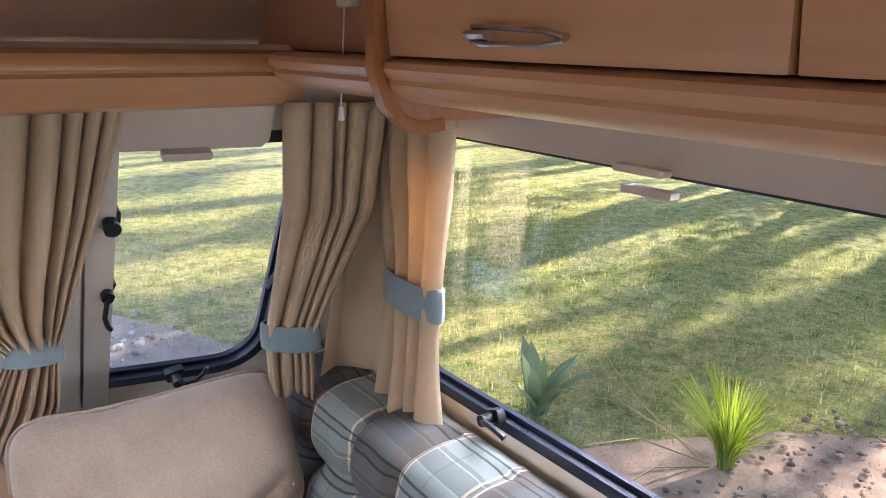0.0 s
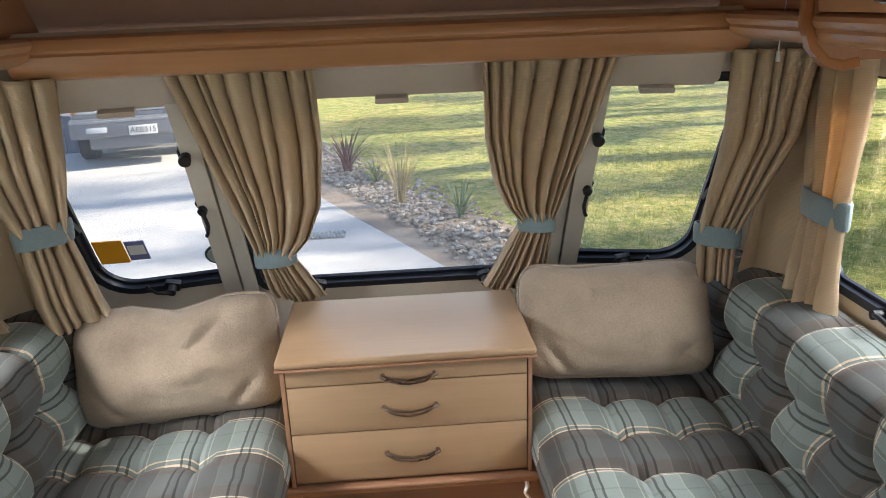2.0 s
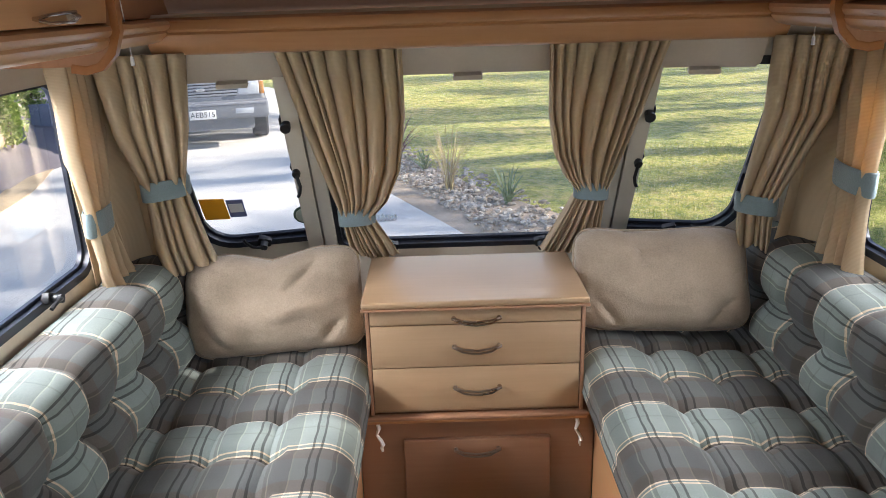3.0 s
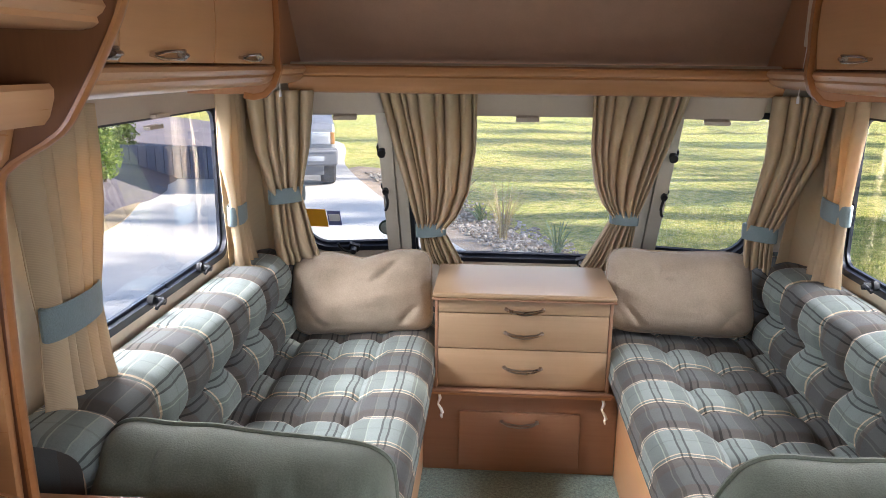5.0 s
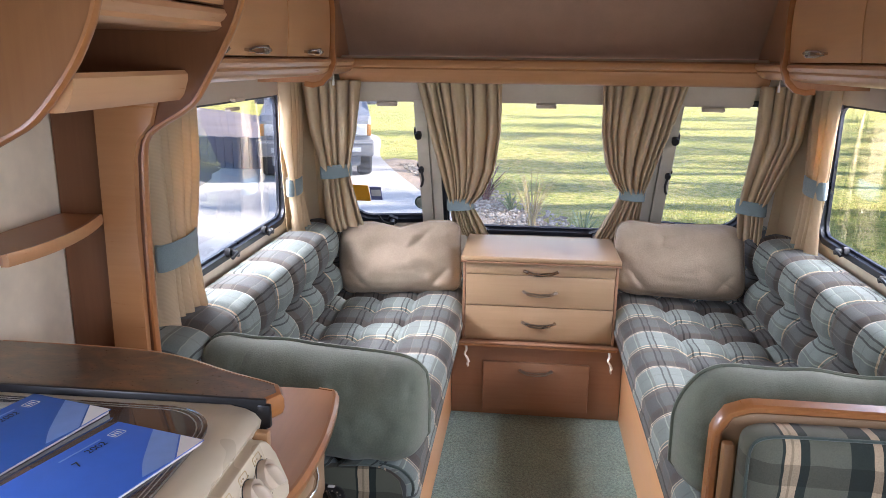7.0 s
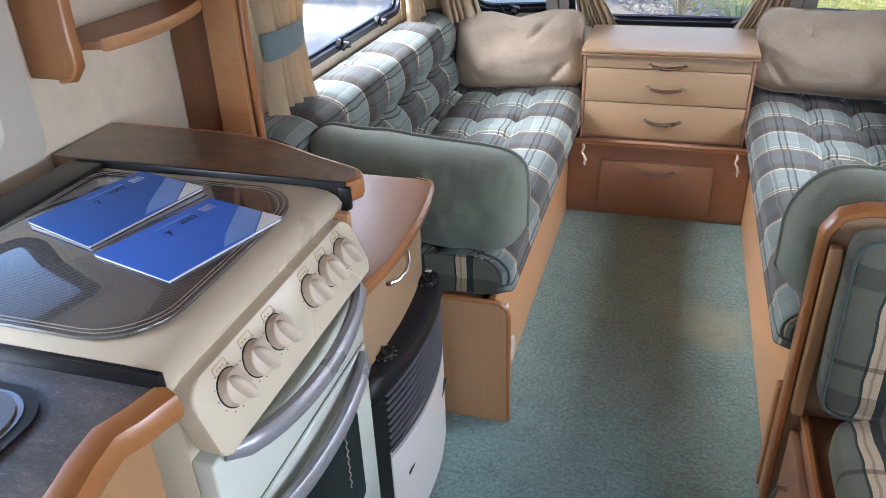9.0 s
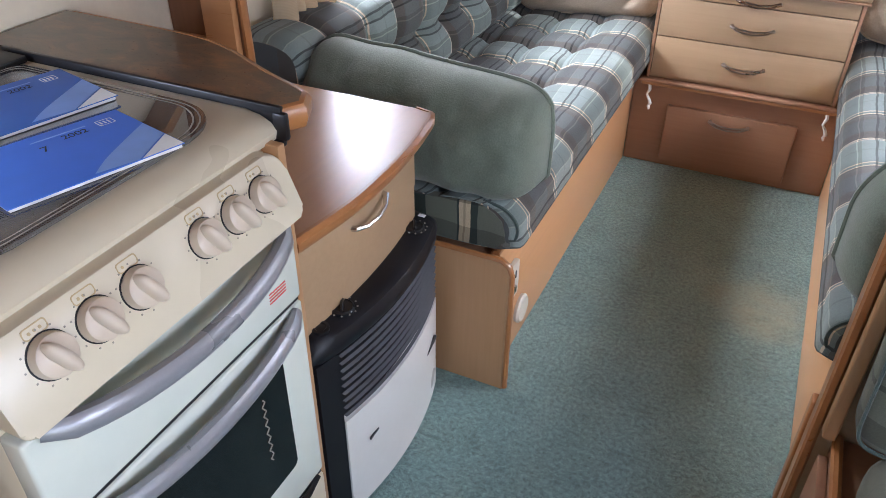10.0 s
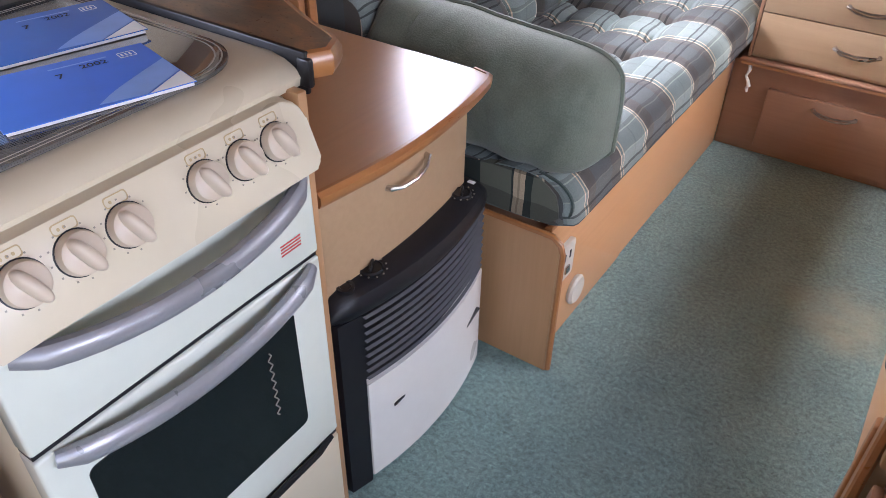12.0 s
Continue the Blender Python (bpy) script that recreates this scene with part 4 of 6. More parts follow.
def curtain(rows, folds, tie, seed, depth=0.027, group="window curtains", label="beige pleated curtain gathered by a blue grey tie-back"):
    """rows of (z, left edge, right edge as (x, y), fold depth factor), top to bottom."""
    rnd = random.Random(seed)
    ph = [rnd.uniform(-0.5, 0.5) for _ in range(folds + 2)]
    wide = [rnd.uniform(0.45, 1.6) for _ in range(folds)]
    marks = [sum(wide[:k]) / sum(wide) for k in range(folds + 1)]
    nz, nu = 56, folds * 12
    zs = [r[0] for r in rows]

    def at(z):
        for a, b in zip(rows, rows[1:]):
            if b[0] <= z <= a[0]:
                t = (a[0] - z) / (a[0] - b[0])
                return [Vector((p[0] + (q[0] - p[0]) * t, p[1] + (q[1] - p[1]) * t)) for p, q in ((a[1], b[1]), (a[2], b[2]))] + [a[3] + (b[3] - a[3]) * t]
        r = rows[-1] if z < zs[-1] else rows[0]
        return [Vector(r[1]), Vector(r[2]), r[3]]

    bm, grid = bmesh.new(), []
    for i in range(nz + 1):
        z = zs[0] + (zs[-1] - zs[0]) * i / nz
        l, r, k = at(z)
        nrm = Vector(((r - l).y, -(r - l).x)).normalized()
        row = []
        for j in range(nu + 1):
            u = j / nu
            uu = min(1, max(0, u + 0.02 * math.sin(4.0 * z + 7 * u + seed)))
            q = max(i_ for i_ in range(folds) if marks[i_] <= uu + 1e-9)
            f = (uu - marks[q]) / (marks[q + 1] - marks[q])
            w = (2 * abs(math.sin(math.pi * f)) ** 0.55 - 1) * (0.6 + 0.35 * (wide[q] - 0.45) + 0.3 * ph[q])
            p = l + (r - l) * (u + 0.012 * math.sin(9 * u + 5 * z + seed)) + nrm * (depth * k * w + 0.006 * noise.noise(Vector((u * 4, z * 6, seed))))
            row.append(bm.verts.new((p.x, p.y, z + (0.012 * math.sin(7 * u + seed) if i == nz else 0))))
        grid.append(row)
    for a, b in zip(grid, grid[1:]):
        for j in range(nu):
            bm.faces.new((a[j], a[j + 1], b[j + 1], b[j]))
    l, r, _ = at(zs[-1])
    cu = thing("curtain", ((l.x + r.x) / 2, (l.y + r.y) / 2, zs[-1]), label, "curtain", group)
    drape = part("drape", bm, CURTAIN, cu)
    so = drape.modifiers.new("thickness", "SOLIDIFY")
    so.thickness, so.offset = 0.002, 0
    # tie-back: a band round the gather
    tz, th, tilt = tie
    bm, loops = bmesh.new(), []
    for dz, grow in ((-th / 2, 1.0), (-th / 2 + 0.004, 1.04), (0, 1.06), (th / 2 - 0.004, 1.05), (th / 2, 1.0), (th / 2, 0.93), (-th / 2, 0.93)):
        l, r, k = at(tz)
        c, ax = (l + r) / 2, (r - l) / 2
        nrm = Vector((ax.y, -ax.x)).normalized() * max(0.024, depth * k * 1.25)
        loops.append([bm.verts.new((*(c + (ax * 1.04 + ax.normalized() * 0.004) * grow * math.cos(a) + nrm * grow * math.sin(a)), tz + dz + tilt * math.cos(a))) for a in np.linspace(0, 2 * math.pi, 28, endpoint=False)])
    for a, b in zip(loops, loops[1:] + loops[:1]):
        for j in range(28):
            bm.faces.new((a[j], a[(j + 1) % 28], b[(j + 1) % 28], b[j]))
    part("tie_back", bm, TIE, cu, "blue grey fabric tie-back")
    return cu


fy = lambda x, z, d=0.085: front_y(x, z) - d
F = lambda x0, x1, z, k, d=0.085: (z, (x0, fy(x0, z, d)), (x1, fy(x1, z, d)), k)
curtain([F(-0.512, -0.17, 1.352, 0.9, 0.07), F(-0.475, -0.178, 1.15, 1.0), F(-0.44, -0.205, 0.98, 1.0), F(-0.415, -0.252, 0.87, 0.9), F(-0.402, -0.30, 0.815, 0.75), F(-0.39, -0.24, 0.70, 0.9, 0.10), F(-0.37, -0.225, 0.655, 1.0, 0.10)], 9, (0.815, 0.055, 0.004), 1)
curtain([F(0.208, 0.535, 1.352, 0.9, 0.07), F(0.222, 0.495, 1.15, 1.0), F(0.255, 0.462, 1.02, 1.0), F(0.295, 0.442, 0.94, 0.9), F(0.335, 0.428, 0.888, 0.75), F(0.275, 0.425, 0.74, 0.9, 0.10), F(0.24, 0.40, 0.655, 1.0, 0.10)], 9, (0.888, 0.055, -0.004), 2)
# outer front curtains, which fill the corners
curtain([(1.352, (-0.93, -0.005), (-0.715, 0.07), 0.9), (1.15, (-0.92, 0.04), (-0.745, 0.12), 0.9), (0.985, (-0.895, 0.12), (-0.795, 0.18), 0.8), (0.80, (-0.89, 0.13), (-0.755, 0.20), 1.0), (0.74, (-0.88, 0.14), (-0.735, 0.20), 1.0)], 5, (0.985, 0.055, 0.004), 3)
curtain([(1.352, (0.772, 0.07), (0.93, -0.005), 0.9), (1.15, (0.786, 0.12), (0.93, 0.04), 0.9), (0.875, (0.775, 0.21), (0.865, 0.165), 0.8), (0.74, (0.785, 0.22), (0.87, 0.18), 1.0)], 5, (0.878, 0.055, -0.004), 4)
# cloth behind, covering the corners
for s in (-1, 1):
    bm = bmesh.new()
    cols = [(s * 0.89, 0.04), (s * 0.935, 0.055), (s * 0.975, 0.035), (s * 1.005, 0.0), (s * 1.022, -0.03)]
    rws = []
    for i in range(20):
        z = 1.35 - 0.66 * i / 19
        rws.append([bm.verts.new((p + s * 0.004 * math.sin(9 * z + j), q + 0.28 * (1.35 - z) * (1 if j < 4 else 0.2) + 0.006 * math.sin(2.2 * j), z)) for j, (p, q) in enumerate(cols)])
    for a, b in zip(rws, rws[1:]):
        for j in range(len(cols) - 1):
            bm.faces.new((a[j], a[j + 1], b[j + 1], b[j]))
    ob = solo("corner_cloth", bm, CURTAIN, "plain beige curtain cloth covering the corner", "curtain", "corner cloths")
    so = ob.modifiers.new("thickness", "SOLIDIFY")
    so.thickness = 0.003
# side window curtains
curtain([(1.352, (-0.975, -0.10), (-0.975, 0.10), 0.9), (1.15, (-0.975, -0.085), (-0.975, 0.095), 0.9), (0.945, (-0.975, -0.06), (-0.975, 0.055), 0.75), (0.80, (-0.97, -0.055), (-0.97, 0.10), 1.0), (0.735, (-0.965, -0.03), (-0.965, 0.14), 1.0)], 5, (0.945, 0.065, 0.003), 5)
curtain([(1.352, (0.975, 0.10), (0.975, -0.135), 0.9), (1.18, (0.975, 0.085), (0.975, -0.13), 0.9), (1.0, (0.975, 0.06), (0.975, -0.105), 0.8), (0.85, (0.97, 0.07), (0.97, -0.11), 0.9), (0.705, (0.965, 0.095), (0.965, -0.125), 1.0)], 4, (1.0, 0.065, -0.003), 6)
curtain([(1.352, (-0.975, -1.16), (-0.975, -0.87), 0.9), (1.15, (-0.975, -1.15), (-0.975, -0.88), 0.9), (0.945, (-0.97, -1.13), (-0.97, -0.94), 0.8), (0.80, (-0.965, -1.14), (-0.965, -0.93), 0.9), (0.725, (-0.96, -1.15), (-0.96, -0.915), 1.0)], 5, (0.945, 0.07, 0.003), 7)

# ---------------------------------------------------------------- kitchen
ENAMEL = plain("cream_enamel", (0.64, 0.565, 0.42), 0.3, 0, 40, 0.01, 0.03)
PALE = plain("pale_green_enamel", (0.66, 0.69, 0.61), 0.2, 0, 40, 0.01, 0.03)
SILVER = plain("grey_satin_plastic", (0.30, 0.30, 0.32), 0.3, 0.3, 200, 0.03, 0.06)
KNOB = plain("cream_knob", (0.60, 0.50, 0.39), 0.35, 0, 80, 0.02, 0.04)
HEATER_BLACK = plain("blue_black_plastic", (0.006, 0.006, 0.009), 0.5, 0, 260, 0.06, 0.15)
HEATER_WHITE = plain("white_steel", (0.74, 0.72, 0.68), 0.3, 0, 50, 0.01, 0.03)
PRINT = plain("grey_print", (0.30, 0.27, 0.22), 0.6, 0, 80, 0)
TAN_PRINT = plain("tan_print", (0.50, 0.38, 0.20), 0.6, 0, 80, 0)
RED_PRINT = plain("red_print", (0.55, 0.07, 0.06), 0.6, 0, 80, 0)


# light caught on slat edges is put into this grey, paler than the casing
LOUVRE = plain("glint_grey_louvre", (0.12, 0.12, 0.13), 0.3, 0, 40, 0)


def laminate(name, a, b_, c_, rough=0.28):
    m, n, l, b = node_mat(name, rough)
    v = coords(n, l, "Object", (1, 2.2, 1))
    cloud, fleck = noise_tex(n, l, v, 9, 6, 0.65, 1.2), noise_tex(n, l, v, 160, 2)
    col = ramp(n, l, cloud, [(0.3, a), (0.52, b_), (0.72, c_)])
    l.new(mix(n, l, 0.35, col, ramp(n, l, fleck, [(0.35, (0.6, 0.6, 0.6)), (0.65, (1.3, 1.3, 1.3))]), "MULTIPLY"), b.inputs["Base Color"])
    vary(n, l, fleck, rough - 0.05, rough + 0.1, b.inputs["Roughness"])
    b.inputs["Coat Weight"].default_value, b.inputs["Coat Roughness"].default_value = 0.6, 0.12
    bump(n, l, b, fleck, 0.05, 0.001)
    return m


LAMINATE = laminate("slate_laminate", (0.085, 0.066, 0.05), (0.135, 0.09, 0.058), (0.23, 0.125, 0.06))
SLATE = laminate("grey_slate_laminate", (0.07, 0.07, 0.075), (0.10, 0.10, 0.11), (0.14, 0.13, 0.13), 0.22)


def hob_glass():
    """Dark glass printed with a fine dotted screen, a thin mirror of its room."""
    m, n, l, b = node_mat("hob_glass", 0.03)
    vo = n.new("ShaderNodeTexVoronoi")
    vo.inputs["Scale"].default_value, vo.inputs["Randomness"].default_value = 330, 0.0
    l.new(coords(n, l), vo.inputs["Vector"])
    l.new(ramp(n, l, vo.outputs["Distance"], [(0.32, (0.012, 0.012, 0.013)), (0.45, (0.11, 0.105, 0.10))]), b.inputs["Base Color"])
    b.inputs["Specular IOR Level"].default_value = 0.9
    b.inputs["Coat Weight"].default_value, b.inputs["Coat Roughness"].default_value = 1.0, 0.015
    return m


HOB = hob_glass()
XY = lambda z0: (lambda p, q, w: Vector((p, q, z0 + w)))

# worktop beside the cooker, with its bull-nosed edging
corner = smooth_line([(-0.462, -1.824), (-0.448, -1.80), (-0.462, -1.772), (-0.55, -1.735), (-0.68, -1.676), (-0.80, -1.657), (-1.03, -1.652)], 0.02, False)
wt = thing("worktop", (-0.75, -1.74, 0.885), "dark slate laminate worktop corner with a varnished wooden edge", "worktop")
part("slab", prism(bmesh.new(), [(-1.03, -1.824)] + corner + [(-1.03, -1.652)], XY(0.886), 0, 0.036), LAMINATE, wt)
part("edging", sweep(bmesh.new(), [(0.0, 0.0), (0.008, 0.002), (0.012, 0.012), (0.012, 0.027), (0.007, 0.035), (0.0, 0.037)], [(p, q, 0.886) for p, q in corner],
     lambda i: Vector((-(corner[max(i - 1, 0)][1] - corner[min(i + 1, len(corner) - 1)][1]), corner[max(i - 1, 0)][0] - corner[min(i + 1, len(corner) - 1)][0], 0)).normalized()), EDGE, wt)
part("trim_strip", boxed(-0.97, -0.455, -1.833, -1.825, 0.868, 0.9245, 0.002), BLACK, wt, "black joint strip")
part("trim_cap", boxed(-0.468, -0.447, -1.836, -1.8245, 0.878, 0.917, 0.004), BLACK, wt)
solo("side_board", boxed(-1.02, -0.443, -1.862, -1.846, 0.002, 0.884, 0.003), BIRCH_Z, "upright birch board beside the cooker", "panel")

# low cabinet with bowed top and one drawer
front = smooth_line([(-0.515, -1.336), (-0.482, -1.343), (-0.464, -1.42), (-0.452, -1.52), (-0.448, -1.60), (-0.450, -1.70), (-0.463, -1.80), (-0.470, -1.843)], 0.02, False)
lc = thing("low_cabinet", (-0.75, -1.59, 0), "low birch cabinet with a bowed varnished top and one drawer", "cabinet")
part("top", prism(bmesh.new(), [(-1.03, -1.338)] + front + [(-1.03, -1.843)], XY(0.692), 0, 0.021), TOPWOOD, lc, "varnished reddish wooden top")
nrm = lambda i: Vector((-(front[min(i + 1, len(front) - 1)][1] - front[max(i - 1, 0)][1]), front[min(i + 1, len(front) - 1)][0] - front[max(i - 1, 0)][0], 0)).normalized()
part("top_edging", sweep(bmesh.new(), [(0.0, -0.004), (0.008, -0.003), (0.013, 0.006), (0.013, 0.016), (0.006, 0.0225), (0.0, 0.0228)], [(p, q, 0.692) for p, q in front], nrm), EDGE, lc)
inner = [(-0.489 + 0.020 * (1 - ((q + 1.62) / 0.225) ** 2), q) for q in np.linspace(-1.842, -1.395, 18)][::-1]
part("body", prism(bmesh.new(), [(-1.02, -1.395)] + [(p - 0.0015, q) for p, q in inner] + [(-1.02, -1.842)], XY(0.46), 0, 0.231), BIRCH, lc)
dr = part("drawer", prism(bmesh.new(), inner + [(p - 0.018, q) for p, q in inner[::-1]], XY(0.575), 0, 0.112, 0.002), BIRCH, lc)
part("handle", tube(bmesh.new(), [(-0.475, -1.662, 0.634), (-0.464, -1.660, 0.634), (-0.454, -1.64, 0.631), (-0.450, -1.607, 0.632), (-0.454, -1.575, 0.637), (-0.464, -1.555, 0.645), (-0.478, -1.553, 0.645)], 0.0046, 8, 0.8, [1.5, 1.5, 1, 1, 1, 1.5, 1.5]), CHROME, dr, "chrome bow handle")
part("side", boxed(-1.02, -0.51, -1.394, -1.380, 0.05, 0.69, 0.002), BIRCH_Z, lc)

# gas heater with a bowed front
bow = lambda y, d=0.0: -0.464 - d + 0.036 * (1 - ((y + 1.585) / 0.232) ** 2)
hys = list(np.linspace(-1.815, -1.355, 25))
ht = thing("gas_heater", (-0.52, -1.585, 0), "black and white gas space heater with a louvred bowed front", "heater")


def bowed(z0, z1, d0, d1, ya=-1.815, yb=-1.355, n=25):
    ys = list(np.linspace(ya, yb, n))
    return prism(bmesh.new(), [(bow(y, d0), y) for y in ys] + [(bow(y, d1), y) for y in ys[::-1]], XY(0), z0, z1)


part("casing", bowed(0.012, 0.447, 0.014, 0.12), HEATER_BLACK, ht)
part("front_panel", bowed(0.014, 0.275, -0.003, 0.012, -1.765, -1.36), HEATER_WHITE, ht, "white enamelled lower panel")
part("side_cheek", bowed(0.0, 0.446, -0.002, 0.10, -1.815, -1.768, 4), HEATER_BLACK, ht)
for k in range(9):
    z = 0.288 + 0.0182 * k
    ys = list(np.linspace(-1.762, -1.362, 21))
    bm = bmesh.new()
    sweep(bm, [(0.009, 0.0005), (0.0135, -0.0012), (0.0155, 0.0), (0.0135, 0.0012), (0.009, 0.0022)], [(bow(y, 0.012), y, z) for y in ys], lambda i: (1, 0, 0))
    part("louvre", bm, LOUVRE, ht)
bm = bmesh.new()
for prof in ([(0.002, 0.447), (0.009, 0.458), (0.010, 0.474), (0.004, 0.490), (-0.010, 0.498), (-0.04, 0.502), (-0.12, 0.503), (-0.12, 0.447)],):
    rows = []
    for y in np.linspace(-1.822, -1.348, 27):
        k = 1 - max(0, (abs(y + 1.585) - 0.215) / 0.022) * 0.6
        rows.append([bm.verts.new((bow(y) + a * 1.0 - (1 - k) * 0.02, y, 0.447 + (z - 0.447) * k)) for a, z in prof])
    for a, b in zip(rows, rows[1:]):
        for j in range(len(prof)):
            bm.faces.new((a[j], a[(j + 1) % len(prof)], b[(j + 1) % len(prof)], b[j]))
    bm.faces.new(rows[0][::-1]), bm.faces.new(rows[-1])
part("top_cap", bm, HEATER_BLACK, ht, "smooth black top cover")
for y, x, r in ((-1.715, -0.468, 0.022), (-1.435, -0.470, 0.020)):
    m = pose(x, y, 0.502, 0, 3, 0)
    kb = part("dial", lathe(bmesh.new(), [(r, -0.004), (r, 0.003), (r * 0.85, 0.006), (r * 0.8, 0.004), (0.002, 0.004)], m, 24), BLACK, ht, "black heater dial")
    part("grip", box(bmesh.new(), -0.003, 0.003, -r * 0.75, r * 0.75, 0.004, 0.012, 0.002, 1, m @ pose(0, 0, 0, 0, 0, 30)), BLACK, kb)
    bm = bmesh.new()
    for a in range(12):
        q = radians(a * 30)
        box(bm, r * 1.22 * math.cos(q) - 0.0012, r * 1.22 * math.cos(q) + 0.0012, r * 1.22 * math.sin(q) - 0.0012, r * 1.22 * math.sin(q) + 0.0012, 0.0028, 0.0045, 0, 1, m)
    part("scale_marks", bm, PRINT, ht)
part("igniter", lathe(bmesh.new(), [(0.016, -0.003), (0.016, 0.004), (0.011, 0.005), (0.009, 0.003), (0.002, 0.004)], pose(-0.474, -1.775, 0.499, 0, 4, 0), 20), BLACK, ht)
part("slot", boxed(bow(-1.69) + 0.002, bow(-1.69) + 0.0045, -1.71, -1.675, 0.178, 0.184, 0), BLACK, ht)
part("badge", tube(bmesh.new(), [(bow(-1.42) + 0.0, -1.455, 0.165), (bow(-1.42) + 0.005, -1.445, 0.18), (bow(-1.40) + 0.005, -1.39, 0.19)], 0.005, 6, 0.6), BLACK, ht)
part("top_print", boxed(-0.485, -0.47, -1.392, -1.383, 0.5020, 0.5035, 0), PAPER, ht)

# cooker
CY0, CY1 = -2.302, -1.866
ck = thing("cooker", (-0.72, -2.085, 0), "cream gas cooker with a closed dark glass lid", "cooker")
part("body", boxed(-1.0, -0.462, CY0, CY1, 0.002, 0.878, 0.004), ENAMEL, ck)
lid = bmesh.new()
prism(lid, [(-0.97, 0.882), (-0.97, 0.912), (-0.51, 0.914), (-0.487, 0.911), (-0.470, 0.903), (-0.461, 0.892), (-0.464, 0.880), (-0.49, 0.879)], lambda p, q, w: Vector((p, w, q)), -2.308, -1.834, 0.003)
top = part("hob_surround", lid, ENAMEL, ck, "cream enamelled surround with a rolled front")
g = part("glass_lid", prism(bmesh.new(), rounded(-0.90, -0.505, -2.283, -1.862, (0.02, 0.085, 0.085, 0.02), 8), XY(0.9155), 0, 0.005, 0.0015), HOB, ck, "dark dotted glass lid")
for d in (0.006, 0.012):
    part("pinstripe", ring(bmesh.new(), rounded(-0.90 + d, -0.505 - d, -2.283 + d, -1.862 - d, (0.02, 0.08, 0.08, 0.02), 8), rounded(-0.8985 + d, -0.5065 - d, -2.2815 + d, -1.8635 - d, (0.02, 0.08, 0.08, 0.02), 8), XY(0.9207), 0, 0.0003), PRINT, g)
part("rear_vent", boxed(-0.975, -0.905, -2.30, -1.84, 0.913, 0.924, 0.003), BLACK, ck, "black rear vent strip")
# slanted control panel
cp = lambda p, q, w: Vector((-0.421 - 0.39 * (q - 0.795) + w, p, q))
part("control_panel", prism(bmesh.new(), rounded(CY0 - 0.004, CY1 + 0.004, 0.795, 0.885, (0.012, 0.012, 0.03, 0.03)), cp, -0.02, 0.012, 0.004, 3), ENAMEL, ck, "cream slanted control panel")
tilt = pose(0, 0, 0, 0, 90 - 21.3, 0)
for i, (y, tag) in enumerate(((-2.244, 3), (-2.187, 2), (-2.130, 1), (-2.028, 3), (-1.972, 2), (-1.919, 2))):
    m = Matrix.Translation(cp(y, 0.848, 0.0125)) @ tilt
    kn = part("knob", lathe(bmesh.new(), [(0.023, 0.0), (0.023, 0.004), (0.0215, 0.012), (0.019, 0.014), (0.002, 0.0145)], m, 28), KNOB, ck, "cream round control knob")
    part("grip", blob((0, 0, 0), (0.0225, 0.0075, 0.013), (0.7, 0.7, 0.9), m @ pose(0.002, 0, 0.015, 0, 0, 24), 20, 12), KNOB, kn)
    part("knob_gap", lathe(bmesh.new(), [(0.0228, -0.0005), (0.0245, -0.0005), (0.0245, 0.0006), (0.0228, 0.0006)], m, 28), BLACK, ck)
    bm = bmesh.new()
    ring(bm, rounded(y - 0.0125, y + 0.0125, 0.8745, 0.8835, 0.003, 2), rounded(y - 0.0135, y + 0.0135, 0.8735, 0.8845, 0.003, 2), lambda p, q, w: cp(p, q - 0.004, w), 0.0123, 0.0128)
    for k in range(tag):
        prism(bm, rounded(y - 0.008 + k * 0.006, y - 0.005 + k * 0.006, 0.873, 0.876, 0.001, 2), lambda p, q, w: cp(p, q, w), 0.0123, 0.0128)
    part("pictogram", bm, TAN_PRINT, ck)
    bm = bmesh.new()
    for a in range(9):
        q = radians(120 + a * 30)
        c = m @ Vector((0.0285 * math.cos(q), 0.0285 * math.sin(q), 0.0005))
        box(bm, -0.0009, 0.0009, -0.0009, 0.0009, -0.0003, 0.0003, 0, 1, Matrix.Translation(c) @ tilt)
    part("scale_marks", bm, PRINT, ck)


def front_board(name, z0, z1, mat, x=-0.452, proud=0.02, y0=CY0, y1=CY1, label=""):
    return part(name, boxed(x - 0.012, x + proud, y0, y1, z0, z1, 0.005, 3), mat, ck, label)


def long_handle(parent, z, dip, reach=0.026):
    pts, n = [], 17
    for i in range(n):
        u = i / (n - 1)
        b = 4 * u * (1 - u)
        pts.append((-0.430 + reach * b ** 0.6, CY0 + 0.02 + (CY1 - CY0 - 0.04) * u, z - dip * b))
    bm = bmesh.new()
    tube(bm, pts, 0.0125, 10, 1.25, [0.7] + [1.0] * (n - 2) + [0.7])
    return part("handle", bm, SILVER, parent, "grey bowed satin handle")


gd = front_board("grill_door", 0.650, 0.778, PALE, label="pale enamelled grill door")
long_handle(gd, 0.780, 0.020, 0.040)
od = front_board("oven_door", 0.270, 0.642, PALE, label="pale enamelled oven door with a dark window")
part("oven_window", prism(bmesh.new(), rounded(-2.258, -1.930, 0.352, 0.585, 0.012), lambda p, q, w: Vector((-0.432 + w, p, q)), -0.002, 0.0015), plain("black_oven_glass", (0.006, 0.008, 0.009), 0.06, 0, 30, 0), od)
part("shelf_rack", tube(bmesh.new(), [(-0.4295, -1.985 + 0.004 * math.sin(i * 2.1), 0.545 - 0.006 * i) for i in range(22)], 0.0012, 4), PRINT, od)
long_handle(od, 0.632, 0.018)
